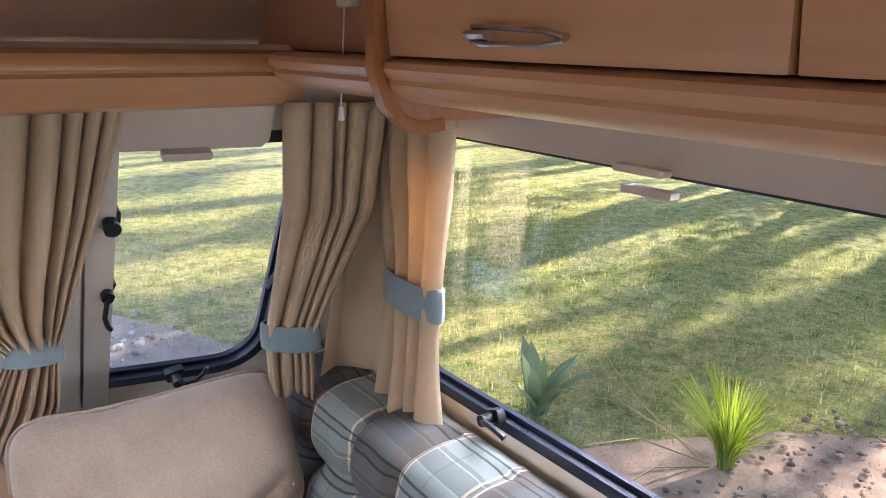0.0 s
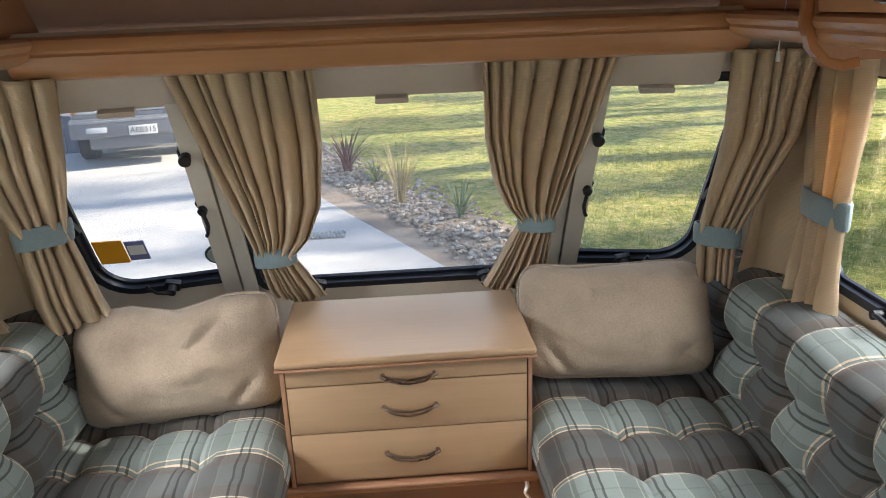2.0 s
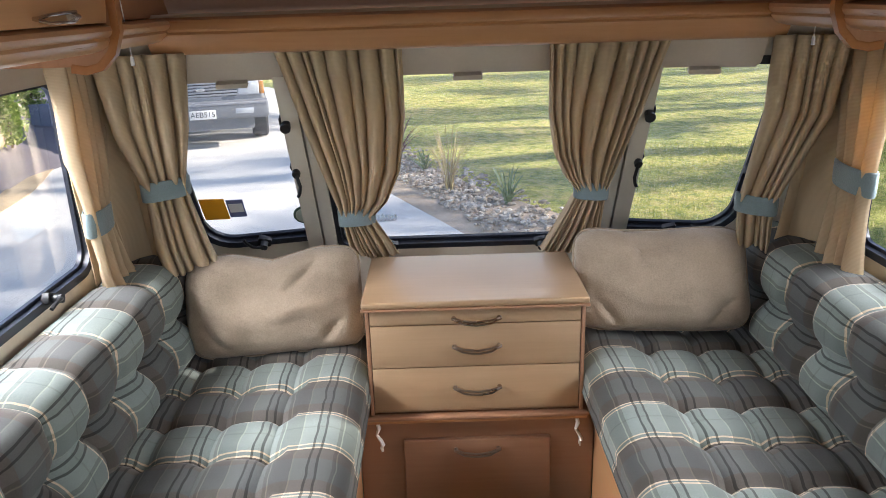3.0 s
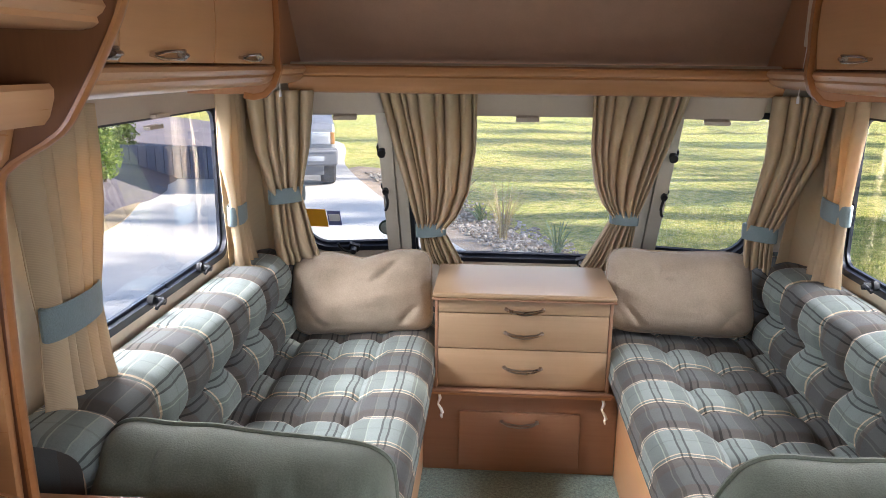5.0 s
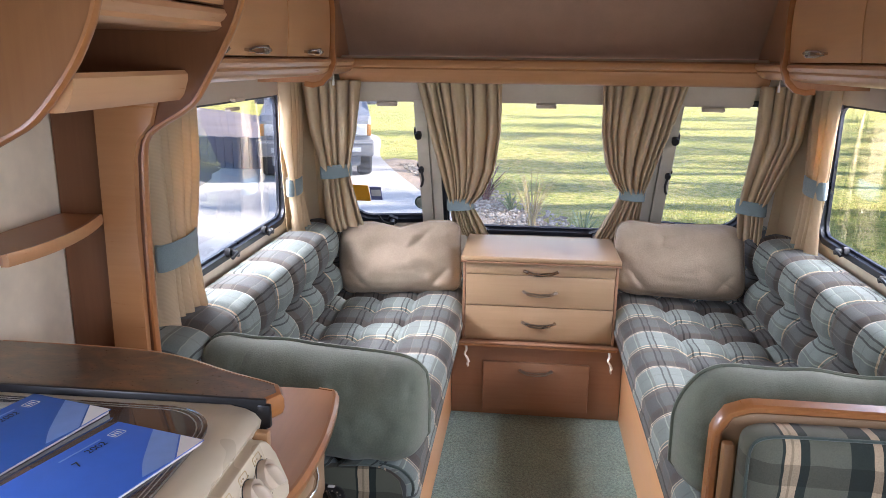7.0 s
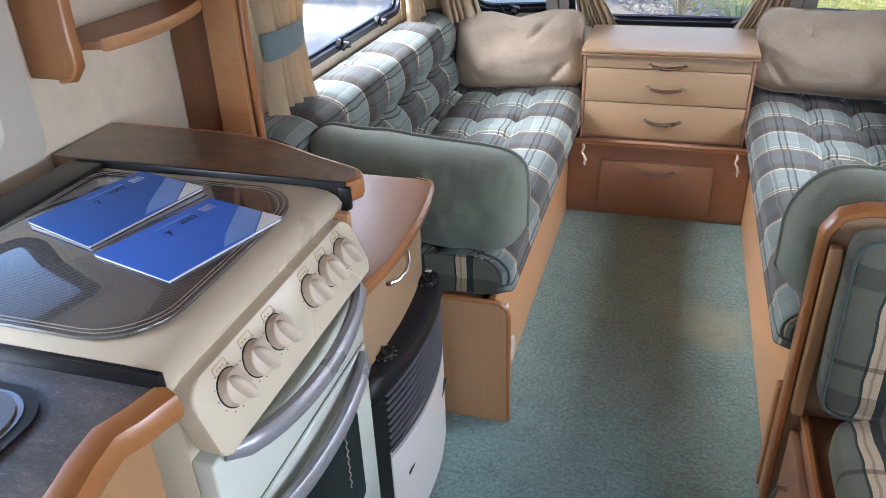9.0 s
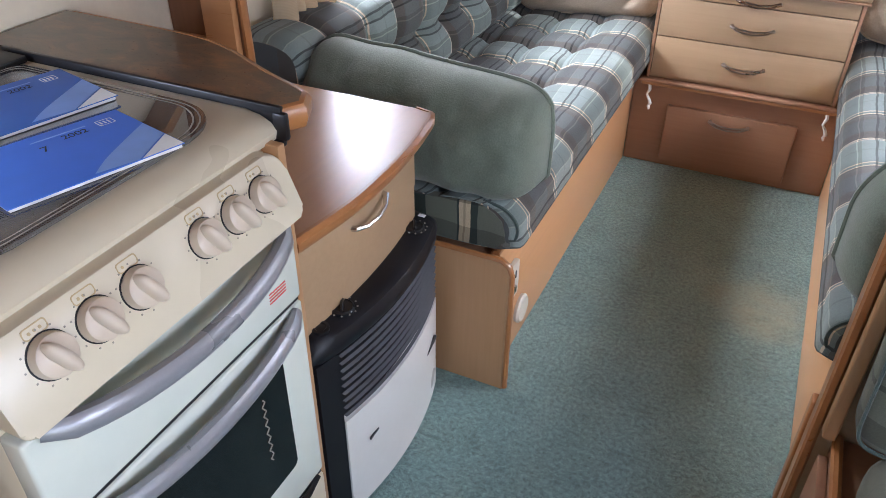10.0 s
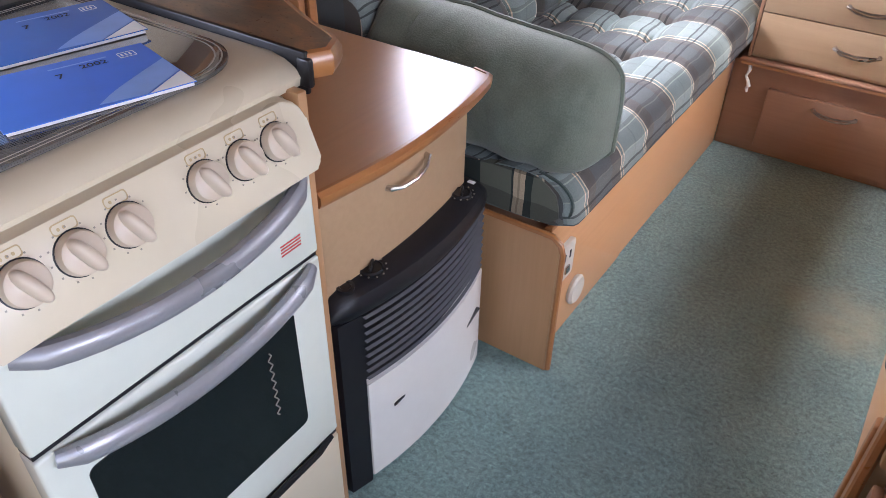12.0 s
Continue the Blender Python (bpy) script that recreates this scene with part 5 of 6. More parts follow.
front_board("drawer", 0.03, 0.258, ENAMEL, label="cream lower drawer")
for z0, z1 in ((0.6425, 0.6495), (0.2585, 0.2695)):
    part("gap_seal", boxed(-0.462, -0.437, CY0 + 0.002, CY1 - 0.002, z0, z1, 0), BLACK, ck)
part("drawer_lip", tube(bmesh.new(), [(-0.432, -1.885, 0.268), (-0.428, -1.92, 0.261), (-0.428, -2.27, 0.261)], 0.006, 6), BLACK, ck)
bm = bmesh.new()
for k in range(4):
    box(bm, -0.4322, -0.4315, -1.935, -1.898, 0.681 + k * 0.005, 0.6835 + k * 0.005, 0)
part("warning_label", bm, RED_PRINT, ck, "small red warning label")

# two booklets on the lid
BLUE = plain("blue_cover", (0.05, 0.155, 0.60), 0.32, 0, 30, 0.02, 0.12)
DEEP = plain("deep_blue_cover", (0.02, 0.105, 0.40), 0.32, 0, 30, 0.02, 0.12)
SKYBLUE = plain("pale_blue_print", (0.20, 0.33, 0.66), 0.32, 0, 18, 0.02, 0.3)
PAGES = plain("white_pages", (0.74, 0.73, 0.70), 0.7, 0, 200, 0.05, 0.05)
INK = plain("black_ink", (0.008, 0.008, 0.012), 0.6, 0, 80, 0)


def booklet(a, b, c, d, z, cover, label):
    """Corners on the lid: a-b the left edge's top, c-d the other edge."""
    a, b, c, d = (Vector(p) for p in (a, b, c, d))
    at = lambda u, v, w: Vector((*(a.lerp(b, u).lerp(d.lerp(c, u), v)), z + w))
    bk = thing("booklet", at(0.5, 0.5, 0), label, "booklet", "blue booklets")
    part("page_block", prism(bmesh.new(), [(0.01, 0), (0.99, 0), (0.985, 0.99), (0.015, 0.985)], at, 0, 0.004), PAGES, bk)
    part("cover", prism(bmesh.new(), [(0, -0.005), (1, -0.005), (1, 1), (0, 1)], at, 0.0042, 0.0052), cover, bk)
    part("printed_wedge", prism(bmesh.new(), smooth_line([(0.995, 0.42), (0.78, 0.62), (0.60, 0.80), (0.45, 0.995)], 0.05, False) + [(0.72, 0.995), (0.995, 0.72)], at, 0.0053, 0.0056), SKYBLUE, bk)
    part("white_wedge", prism(bmesh.new(), [(0.995, 0.74), (0.74, 0.995), (0.995, 0.995)], at, 0.0053, 0.0056), PAGES, bk)
    bm = ring(bmesh.new(), rounded(0.815, 0.905, 0.115, 0.215, 0.01, 2), rounded(0.81, 0.91, 0.11, 0.22, 0.01, 2), at, 0.0053, 0.0056)
    for k in range(3):
        prism(bm, rounded(0.828 + k * 0.024, 0.838 + k * 0.024, 0.135, 0.195, 0.004, 2), at, 0.0053, 0.0056)
    part("emblem", bm, PAGES, bk)
    bm = prism(bmesh.new(), [(0.42, 0.11), (0.75, 0.11), (0.75, 0.13), (0.42, 0.13)], at, 0.0053, 0.0055)
    part("title_bar", bm, SKYBLUE, bk)
    way, up = (b - a).normalized(), (a - d).normalized()
    for text, u, v, size in (("7", 0.42, 0.34, 0.020), ("2002", 0.575, 0.24, 0.016)):
        cu = bpy.data.curves.new("writing", "FONT")
        cu.body, cu.size, cu.extrude = text, size, 0.0001
        tmp = new("writing", cu)
        me = bpy.data.meshes.new_from_object(tmp.evaluated_get(bpy.context.evaluated_depsgraph_get()))
        bpy.data.objects.remove(tmp)
        me.materials.append(INK)
        m = Matrix.Identity(4)
        m.col[0][:3], m.col[1][:3] = (*way, 0), (*up, 0)
        m.col[2][:3] = Vector((*way, 0)).cross(Vector((*up, 0)))
        m.translation = at(u, v, 0.0056)
        me.transform(m)
        ob = new("handwriting", me)
        ob.parent = bk
        ob.matrix_parent_inverse = Matrix.Translation(bk["base"]).inverted()
    return bk


booklet((-0.862, -2.062), (-0.812, -1.862), (-0.668, -1.896), (-0.716, -2.108), 0.9212, DEEP, "dark blue printed booklet lying on the cooker lid")
booklet((-0.694, -2.125), (-0.636, -1.932), (-0.494, -1.966), (-0.552, -2.162), 0.9212, BLUE, "bright blue printed booklet lying on the cooker lid")

# sink worktop
edge = smooth_line([(-0.452, -2.318), (-0.462, -2.36), (-0.474, -2.39), (-0.468, -2.43), (-0.455, -2.48), (-0.45, -2.56), (-0.45, -3.2)], 0.025, False)
sw = thing("sink_worktop", (-0.75, -2.75, 0.86), "grey slate laminate worktop with a thick varnished edge", "worktop")
part("slab", prism(bmesh.new(), [(-1.03, -2.318)] + edge + [(-1.03, -3.2)], XY(0.862), 0, 0.034), SLATE, sw)
part("edging", sweep(bmesh.new(), [(-0.018, 0.0), (0.006, 0.0), (0.016, 0.008), (0.018, 0.022), (0.012, 0.035), (0.0, 0.040), (-0.018, 0.036)], [(p, q, 0.862) for p, q in edge],
     lambda i: Vector((-(edge[min(i + 1, len(edge) - 1)][1] - edge[max(i - 1, 0)][1]), edge[min(i + 1, len(edge) - 1)][0] - edge[max(i - 1, 0)][0], 0)).normalized()), EDGE, sw)
part("trim_strip", boxed(-0.98, -0.46, -2.3175, -2.309, 0.86, 0.915, 0.002), BLACK, sw)
sc = thing("glass_cover", (-0.76, -2.65, 0.896), "glass sink lid with a black rim and pale line", "lid")
part("rim", prism(bmesh.new(), rounded(-0.96, -0.555, -2.95, -2.352, 0.06, 8), XY(0.8965), 0, 0.004), BLACK, sc)
part("pale_line", prism(bmesh.new(), rounded(-0.95, -0.567, -2.94, -2.364, 0.052, 8), XY(0.9006), 0, 0.0012), CHROME, sc)
part("glass", prism(bmesh.new(), rounded(-0.945, -0.573, -2.934, -2.370, 0.048, 8), XY(0.9019), 0, 0.003), HOB, sc)
kc = thing("kitchen_cabinet", (-0.75, -2.75, 0), "birch foil kitchen cabinet under the sink worktop", "cabinet")
part("body", boxed(-1.02, -0.50, -3.19, -2.325, 0.002, 0.858, 0.003), BIRCH_Z, kc)
d = part("door", boxed(-0.499, -0.481, -2.76, -2.33, 0.08, 0.85, 0.004), BIRCH_Z, kc)
part("handle", tube(bmesh.new(), [(-0.481, -2.40, 0.70), (-0.462, -2.40, 0.70), (-0.455, -2.40, 0.65), (-0.462, -2.40, 0.60), (-0.481, -2.40, 0.60)], 0.005, 7), CHROME, d, "chrome bow handle")

# open shelf unit over the worktop
su = thing("shelf_unit", (-0.95, -1.4, 0.714), "open cherry shelf unit with swooping side boards", "shelf")
YZ = lambda p, q, w: Vector((p, w, q))
FAR, NEAR = -1.400, -1.803
swoop = smooth_line([(-0.852, 0.714), (-0.855, 0.92), (-0.852, 1.10), (-0.846, 1.235), (-0.832, 1.281), (-0.787, 1.311), (-0.737, 1.342), (-0.701, 1.392), (-0.660, 1.46), (-0.627, 1.53), (-0.596, 1.65), (-0.58, 1.79), (-0.57, 1.945)], 0.02, False)
tail = smooth_line([(-0.975, 1.057), (-0.95, 1.060), (-0.934, 1.080), (-0.934, 1.14), (-0.929, 1.225), (-0.919, 1.264), (-0.893, 1.287), (-0.850, 1.311), (-0.797, 1.342), (-0.738, 1.407), (-0.704, 1.461), (-0.682, 1.515), (-0.655, 1.63), (-0.63, 1.78), (-0.62, 1.945)], 0.02, False)


def edge_normals(line):
    """Outward normals of a line of (x, z), towards the aisle."""
    last = len(line) - 1
    return lambda i: Vector((line[min(i + 1, last)][1] - line[max(i - 1, 0)][1], 0, line[max(i - 1, 0)][0] - line[min(i + 1, last)][0])).normalized()


part("far_board", prism(bmesh.new(), [(-1.036, 0.714)] + swoop + [(-1.036, 1.945)], YZ, FAR - 0.008, FAR + 0.008), DARKWOOD, su)
BULL = [(-0.001, -0.011), (0.004, -0.010), (0.007, -0.004), (0.007, 0.004), (0.004, 0.010), (-0.001, 0.011)]
part("far_edging", sweep(bmesh.new(), BULL, [(p, FAR, q) for p, q in swoop], edge_normals(swoop), (0, 1, 0)), EDGE, su, "varnished bull-nosed edging")
part("upright", prism(bmesh.new(), [(-0.938, 0.714), (-0.862, 0.714), (-0.862, 1.10), (-0.858, 1.235), (-0.848, 1.27), (-0.815, 1.30), (-0.80, 1.349), (-0.932, 1.349)], YZ, FAR - 0.026, FAR - 0.0085, 0.003), BEAM, su, "pale wooden upright")
part("near_board", prism(bmesh.new(), tail + [(-1.036, 1.945), (-1.036, 1.057)], YZ, NEAR - 0.008, NEAR + 0.008, 0.003), ORANGE_Z, su)
part("near_edging", sweep(bmesh.new(), BULL, [(p, NEAR, q) for p, q in tail], edge_normals(tail), (0, 1, 0)), EDGE, su, "varnished bull-nosed edging")
for z, name in ((1.098, "small_shelf"), (0.800, "low_shelf")):
    low = smooth_line([(-0.944, FAR - 0.027), (-0.917, -1.52), (-0.902, -1.62), (-0.905, -1.71), (-0.925, NEAR + 0.009)], 0.03, False)
    part(name, prism(bmesh.new(), low + [(-1.036, NEAR + 0.009), (-1.036, FAR - 0.0085), (-0.944, FAR - 0.0085)], XY(z), 0, 0.014), CHERRY_Z, su)
    part("shelf_lip", sweep(bmesh.new(), [(-0.004, -0.003), (0.008, -0.003), (0.011, 0.007), (0.008, 0.020), (-0.004, 0.017)], [(p, q, z) for p, q in low], lambda i: (0.99, 0.1, 0)), BEAM, su)
part("lip_board", prism(bmesh.new(), [(-0.770, 1.349), (-0.757, 1.350), (-0.747, 1.362), (-0.738, 1.388), (-0.737, 1.400), (-0.743, 1.408), (-0.756, 1.406), (-0.768, 1.364), (-1.036, 1.364), (-1.036, 1.350)], YZ, NEAR + 0.009, FAR - 0.0085), BEAM_Y, su)
part("back_panel", boxed(-1.038, -1.030, NEAR + 0.010, FAR - 0.009, 1.365, 1.483, 0), DARKWOOD, su)
slant = lambda p, q, w: Vector((p - 0.03 * (FAR - w) / (FAR - NEAR), w, q))
part("top_moulding", prism(bmesh.new(), [(-1.0, 1.486), (-0.69, 1.480), (-0.672, 1.483), (-0.662, 1.490), (-0.664, 1.498), (-0.656, 1.503), (-0.650, 1.512), (-0.655, 1.522), (-0.67, 1.526), (-1.0, 1.526)], slant, NEAR + 0.009, FAR - 0.0085), BEAM_Y, su)
part("upper_door", prism(bmesh.new(), [(-0.655, 1.529), (-0.628, 1.65), (-0.605, 1.79), (-0.595, 1.94), (-0.615, 1.94), (-0.625, 1.79), (-0.648, 1.65), (-0.675, 1.529)], slant, NEAR + 0.010, FAR - 0.009, 0.003), BIRCH_Y, su)

# ---------------------------------------------------------------- rear-facing seat
rs = thing("dinette_bench", (0.68, -1.75, 0), "birch framed seat box with a slanted post and chrome handle", "seat")
bent = smooth_line([(0.337, 0.0), (0.337, 0.35), (0.337, 0.66), (0.341, 0.712), (0.360, 0.744), (0.395, 0.757), (0.46, 0.759), (0.75, 0.757), (1.03, 0.755)], 0.02, False)
part("frame_rail", sweep(bmesh.new(), [(-0.009, -0.018), (-0.004, -0.023), (0.006, -0.023), (0.010, -0.018), (0.010, 0.014), (0.006, 0.018), (-0.004, 0.018), (-0.009, 0.013)], [(p, -1.39, q) for p, q in bent],
     lambda i: Vector((bent[min(i + 1, len(bent) - 1)][1] - bent[max(i - 1, 0)][1], 0, bent[max(i - 1, 0)][0] - bent[min(i + 1, len(bent) - 1)][0])).normalized() * -1, (0, 1, 0)), EDGE, rs, "varnished bent frame strip")
part("back_board", prism(bmesh.new(), rounded(0.347, 1.03, 0.0, 0.746, (0.002, 0.002, 0.002, 0.045)), lambda p, q, w: Vector((p, w, q)), -1.396, -1.380, 0.003, 3), BIRCH, rs)
part("inner_post", prism(bmesh.new(), [(-1.414, 0.29), (-1.442, 0.29), (-1.442, 0.67), (-1.432, 0.69), (-1.414, 0.69)], lambda p, q, w: Vector((w, p, q)), 0.344, 0.368, 0.005, 3), BIRCH_Z, rs)
part("foot_rail", boxed(0.322, 0.345, -1.368, -1.335, 0.0, 0.30, 0.006, 3), EDGE, rs)
part("box", boxed(0.372, 1.03, -2.15, -1.40, 0.002, 0.262, 0.003), CHERRY, rs)
part("side_lip", tube(bmesh.new(), [(0.376, -2.15, 0.272), (0.376, -1.41, 0.272)], 0.010, 8), EDGE, rs)
dd = part("door", boxed(0.353, 0.3715, -2.1, -1.425, 0.03, 0.235, 0.004), CHERRY, rs)
part("handle", tube(bmesh.new(), [(0.353, -1.52, 0.15), (0.335, -1.52, 0.15), (0.328, -1.52, 0.115), (0.335, -1.52, 0.08), (0.353, -1.52, 0.08)], 0.005, 7), CHROME, dd, "chrome bow handle")


def flat_cushion(name, center, half, e, turn, swap, label):
    cu = thing(name, (center[0], center[1], center[2] - half[2]), label, "cushion", "side seat cushions")
    bm = blob(center, half, e, turn, 56, 28, lambda p: Vector((0.004 * noise.noise(p * 8), 0.005 * noise.noise(p * 7), 0.004 * noise.noise(p * 9))))
    uv = bm.loops.layers.uv.new("UVMap")
    for f in bm.faces:
        for lp in f.loops:
            lp[uv].uv = (lp.vert.co.x + 0.02, lp.vert.co.z) if swap else (lp.vert.co.x + 0.02, lp.vert.co.y)
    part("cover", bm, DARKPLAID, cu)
    sg = lambda v: math.copysign(abs(v) ** e[0], v)
    pts = [Matrix.Translation(center) @ turn @ Vector((half[0] * 0.985 * sg(math.cos(a)), -half[1] * 0.7, half[2] * 0.985 * sg(math.sin(a)))) for a in np.linspace(0, 2 * math.pi, 65)]
    part("piping", tube(bmesh.new(), pts, 0.0035, 6), PIPING, cu)


flat_cushion("seat_back_cushion", (0.70, -1.468, 0.552), (0.332, 0.058, 0.196), (0.16, 0.35, 0.55), pose(0, 0, 0, -4, 0, 0), True, "plaid upholstered seat back with cream piping")
flat_cushion("seat_base_cushion", (0.715, -1.80, 0.325), (0.32, 0.32, 0.055), (0.5, 0.3, 0.25), Matrix.Identity(4), False, "plaid upholstered seat base with cream piping")

# ---------------------------------------------------------------- outdoors
GROUND = -0.55


def lawn_mat():
    m, n, l, b = node_mat("mown_lawn", 0.95)
    v = coords(n, l)
    broad, mid, fine = noise_tex(n, l, v, 0.55, 4), noise_tex(n, l, v, 8.5, 6, 0.7), noise_tex(n, l, v, 48, 5, 0.8)
    c = ramp(n, l, mid, [(0.30, (0.11, 0.16, 0.027)), (0.42, (0.32, 0.355, 0.068)), (0.54, (0.56, 0.51, 0.155)), (0.66, (0.68, 0.55, 0.25))])
    c = mix(n, l, 0.5, c, ramp(n, l, broad, [(0.35, (0.72, 0.88, 0.6)), (0.65, (1.3, 1.15, 1.0))]), "MULTIPLY")
    c = mix(n, l, 0.75, c, ramp(n, l, fine, [(0.36, (0.30, 0.36, 0.25)), (0.60, (1.4, 1.4, 1.25))]), "MULTIPLY")
    l.new(c, b.inputs["Base Color"])
    bump(n, l, b, fine, 1.0, 0.05)
    return m


def concrete_mat():
    m, n, l, b = node_mat("pale_concrete", 0.85)
    v = coords(n, l)
    broad, mid, fine = noise_tex(n, l, v, 0.7, 4), noise_tex(n, l, v, 6, 5), noise_tex(n, l, v, 140, 3)
    c = ramp(n, l, broad, [(0.3, (0.58, 0.555, 0.51)), (0.7, (0.68, 0.65, 0.60))])
    c = mix(n, l, 0.3, c, ramp(n, l, mid, [(0.3, (0.8, 0.8, 0.8)), (0.7, (1.1, 1.1, 1.1))]), "MULTIPLY")
    l.new(mix(n, l, 0.3, c, ramp(n, l, fine, [(0.3, (0.7, 0.7, 0.7)), (0.7, (1.2, 1.2, 1.2))]), "MULTIPLY"), b.inputs["Base Color"])
    bump(n, l, b, fine, 0.3, 0.004)
    return m


def leaf_mat(name, color, tip=None, thin=0.4):
    m, n, l, b = node_mat(name, 0.6, 0, color)
    info = n.new("ShaderNodeNewGeometry")
    tip = tip or tuple(min(1, c * 1.5) for c in color)
    c = ramp(n, l, info.outputs["Random Per Island"], [(0.0, tuple(v * 0.65 for v in color)), (0.6, color), (1.0, tip)])
    l.new(c, b.inputs["Base Color"])
    tr = n.new("ShaderNodeBsdfTranslucent")
    l.new(c, tr.inputs["Color"])
    ms = n.new("ShaderNodeMixShader")
    ms.inputs["Fac"].default_value = thin
    l.new(b.outputs[0], ms.inputs[1]), l.new(tr.outputs[0], ms.inputs[2])
    l.new(ms.outputs[0], n["Material Output"].inputs["Surface"])
    return m


LAWN, CONCRETE = lawn_mat(), concrete_mat()
MULCH = plain("straw_mulch", (0.42, 0.28, 0.17), 0.95, 0, 60, 1.0, 0.6)
MATTING = plain("weed_matting", (0.17, 0.15, 0.165), 0.8, 0, 14, 0.4, 0.35)
SAND = plain("sandy_bank", (0.42, 0.32, 0.20), 0.95, 0, 20, 0.6, 0.3)
STONE = plain("pale_river_stone", (0.42, 0.38, 0.33), 0.85, 0, 12, 0.3, 0.35)
BARK = plain("tree_bark", (0.12, 0.09, 0.065), 0.95, 0, 14, 0.8, 0.4)

# one sheet of ground that rises gently ahead
xs = [-600, -200, -80, -40] + list(range(-30, 41, 2)) + [60, 120, 300, 600]
ys = [-600, -150, -40] + list(range(-20, 61, 2)) + [90, 150, 300, 800]
verts = [(x, y, GROUND + 0.012 * noise.noise(Vector((x * 0.4, y * 0.4, 0)))) for y in ys for x in xs]
faces = [(j * len(xs) + i, j * len(xs) + i + 1, (j + 1) * len(xs) + i + 1, (j + 1) * len(xs) + i) for j in range(len(ys) - 1) for i in range(len(xs) - 1)]
me = bpy.data.meshes.new("ground")
me.from_pydata(verts, [], faces)
me.materials.append(LAWN)
tagged(new("ground", me), "sunlit mown lawn with dry patches", "lawn", kind="structure")


def patch(name, pts, z, mat, label, category, step=0.3, thick=0.05):
    bm = prism(bmesh.new(), smooth_line(pts, step), XY(z), -thick, 0)
    return solo(name, bm, mat, label, category, kind="structure")


patch("driveway", [(1.3, -7), (1.25, -1), (1.15, 2.0), (0.6, 3.4), (-0.1, 4.9), (-0.72, 6.2), (-1.7, 8.5), (-3.0, 12.2), (-4.2, 17), (-7.0, 18), (-6.2, 12.5), (-5.4, 9.2), (-5.0, 7.0), (-4.6, 4.9), (-5.5, 2.5), (-7.5, 0), (-7, -7)],
      GROUND + 0.035, CONCRETE, "pale concrete driveway with long tree shadows", "driveway", 0.5)
patch("pavement_mulch", [(1.3, -3), (4.4, -3.2), (4.6, -0.6), (4.1, 0.48), (3.5, 0.88), (2.9, 1.16), (2.0, 1.45), (1.2, 1.6)], GROUND + 0.018, MULCH, "straw coloured mulch bed beside the caravan", "mulch", 0.25)
patch("pavement_stones", [(0.55, 3.5), (-0.1, 4.95), (-0.72, 6.25), (-1.7, 8.5), (-2.9, 12.0), (-1.9, 11.6), (-0.75, 8.6), (0.3, 6.3), (1.3, 4.6), (1.9, 3.2), (1.3, 2.6)], GROUND + 0.02, plain("stony_earth", (0.40, 0.31, 0.22), 0.95, 0, 45, 0.9, 0.4), "brown earth border with river stones", "border", 0.3)
bank = bmesh.new()
grid = []
for j in range(26):
    y = 1.0 + j * 0.7
    row = []
    for i in range(16):
        edge_x = -4.75 - 0.22 * max(0, y - 4.9) * 0.55 + 0.12 * math.sin(y * 1.7)
        x = edge_x - 0.02 - i * 0.7
        h = 0.16 * min(1, i) + 0.075 * i + 0.05 * noise.noise(Vector((x, y, 2)))
        row.append(bank.verts.new((x, y, GROUND + 0.03 + h)))
    grid.append(row)
for a, b in zip(grid, grid[1:]):
    for i in range(15):
        bank.faces.new((a[i], a[i + 1], b[i + 1], b[i]))
solo("ground_bank", bank, MATTING, "dark weed matting over a planted bank", "bank", kind="structure")
patch("pavement_sand", [(-4.60, 4.5), (-4.68, 6.2), (-5.05, 7.6), (-5.5, 9.0), (-5.9, 10.0), (-6.3, 10.0), (-5.8, 8.8), (-5.35, 7.4), (-5.0, 6.0), (-5.0, 4.6)], GROUND + 0.045, SAND, "sandy edge of the driveway", "sand", 0.3)


def pebbles(name, label, count, spot, size, mat, seed):
    rnd = random.Random(seed)
    base = bmesh.new()
    bmesh.ops.create_icosphere(base, subdivisions=1, radius=1)
    bv = np.array([v.co[:] for v in base.verts])
    bf = np.array([[v.index for v in f.verts] for f in base.faces])
    base.free()
    vs, fs = [], []
    for k in range(count):
        x, y = spot(rnd)
        s = rnd.uniform(*size)
        q = bv * np.array([rnd.uniform(0.7, 1.4), rnd.uniform(0.7, 1.3), rnd.uniform(0.45, 0.8)]) * s
        q += np.random.RandomState(seed * 1000 + k).uniform(-0.14, 0.14, q.shape) * s
        a = rnd.uniform(0, 6.3)
        q = np.stack([q[:, 0] * math.cos(a) - q[:, 1] * math.sin(a), q[:, 0] * math.sin(a) + q[:, 1] * math.cos(a), q[:, 2]], 1)
        fs.append(bf + 12 * k)
        vs.append(q + (x, y, GROUND + 0.03 + s * 0.35))
    me = bpy.data.meshes.new(name)
    me.from_pydata(np.concatenate(vs).tolist(), [], np.concatenate(fs).tolist())
    me.materials.append(mat)
    return tagged(new(name, me), label, "stones", kind="stuff")


def island_mat(name, lo, hi):
    m, n, l, b = node_mat(name, 0.85)
    info = n.new("ShaderNodeNewGeometry")
    c = ramp(n, l, info.outputs["Random Per Island"], [(0, lo), (1, hi)])
    l.new(mix(n, l, 0.5, c, ramp(n, l, noise_tex(n, l, coords(n, l), 30, 4), [(0.3, (0.7, 0.7, 0.7)), (0.7, (1.2, 1.2, 1.2))]), "MULTIPLY"), b.inputs["Base Color"])
    return m


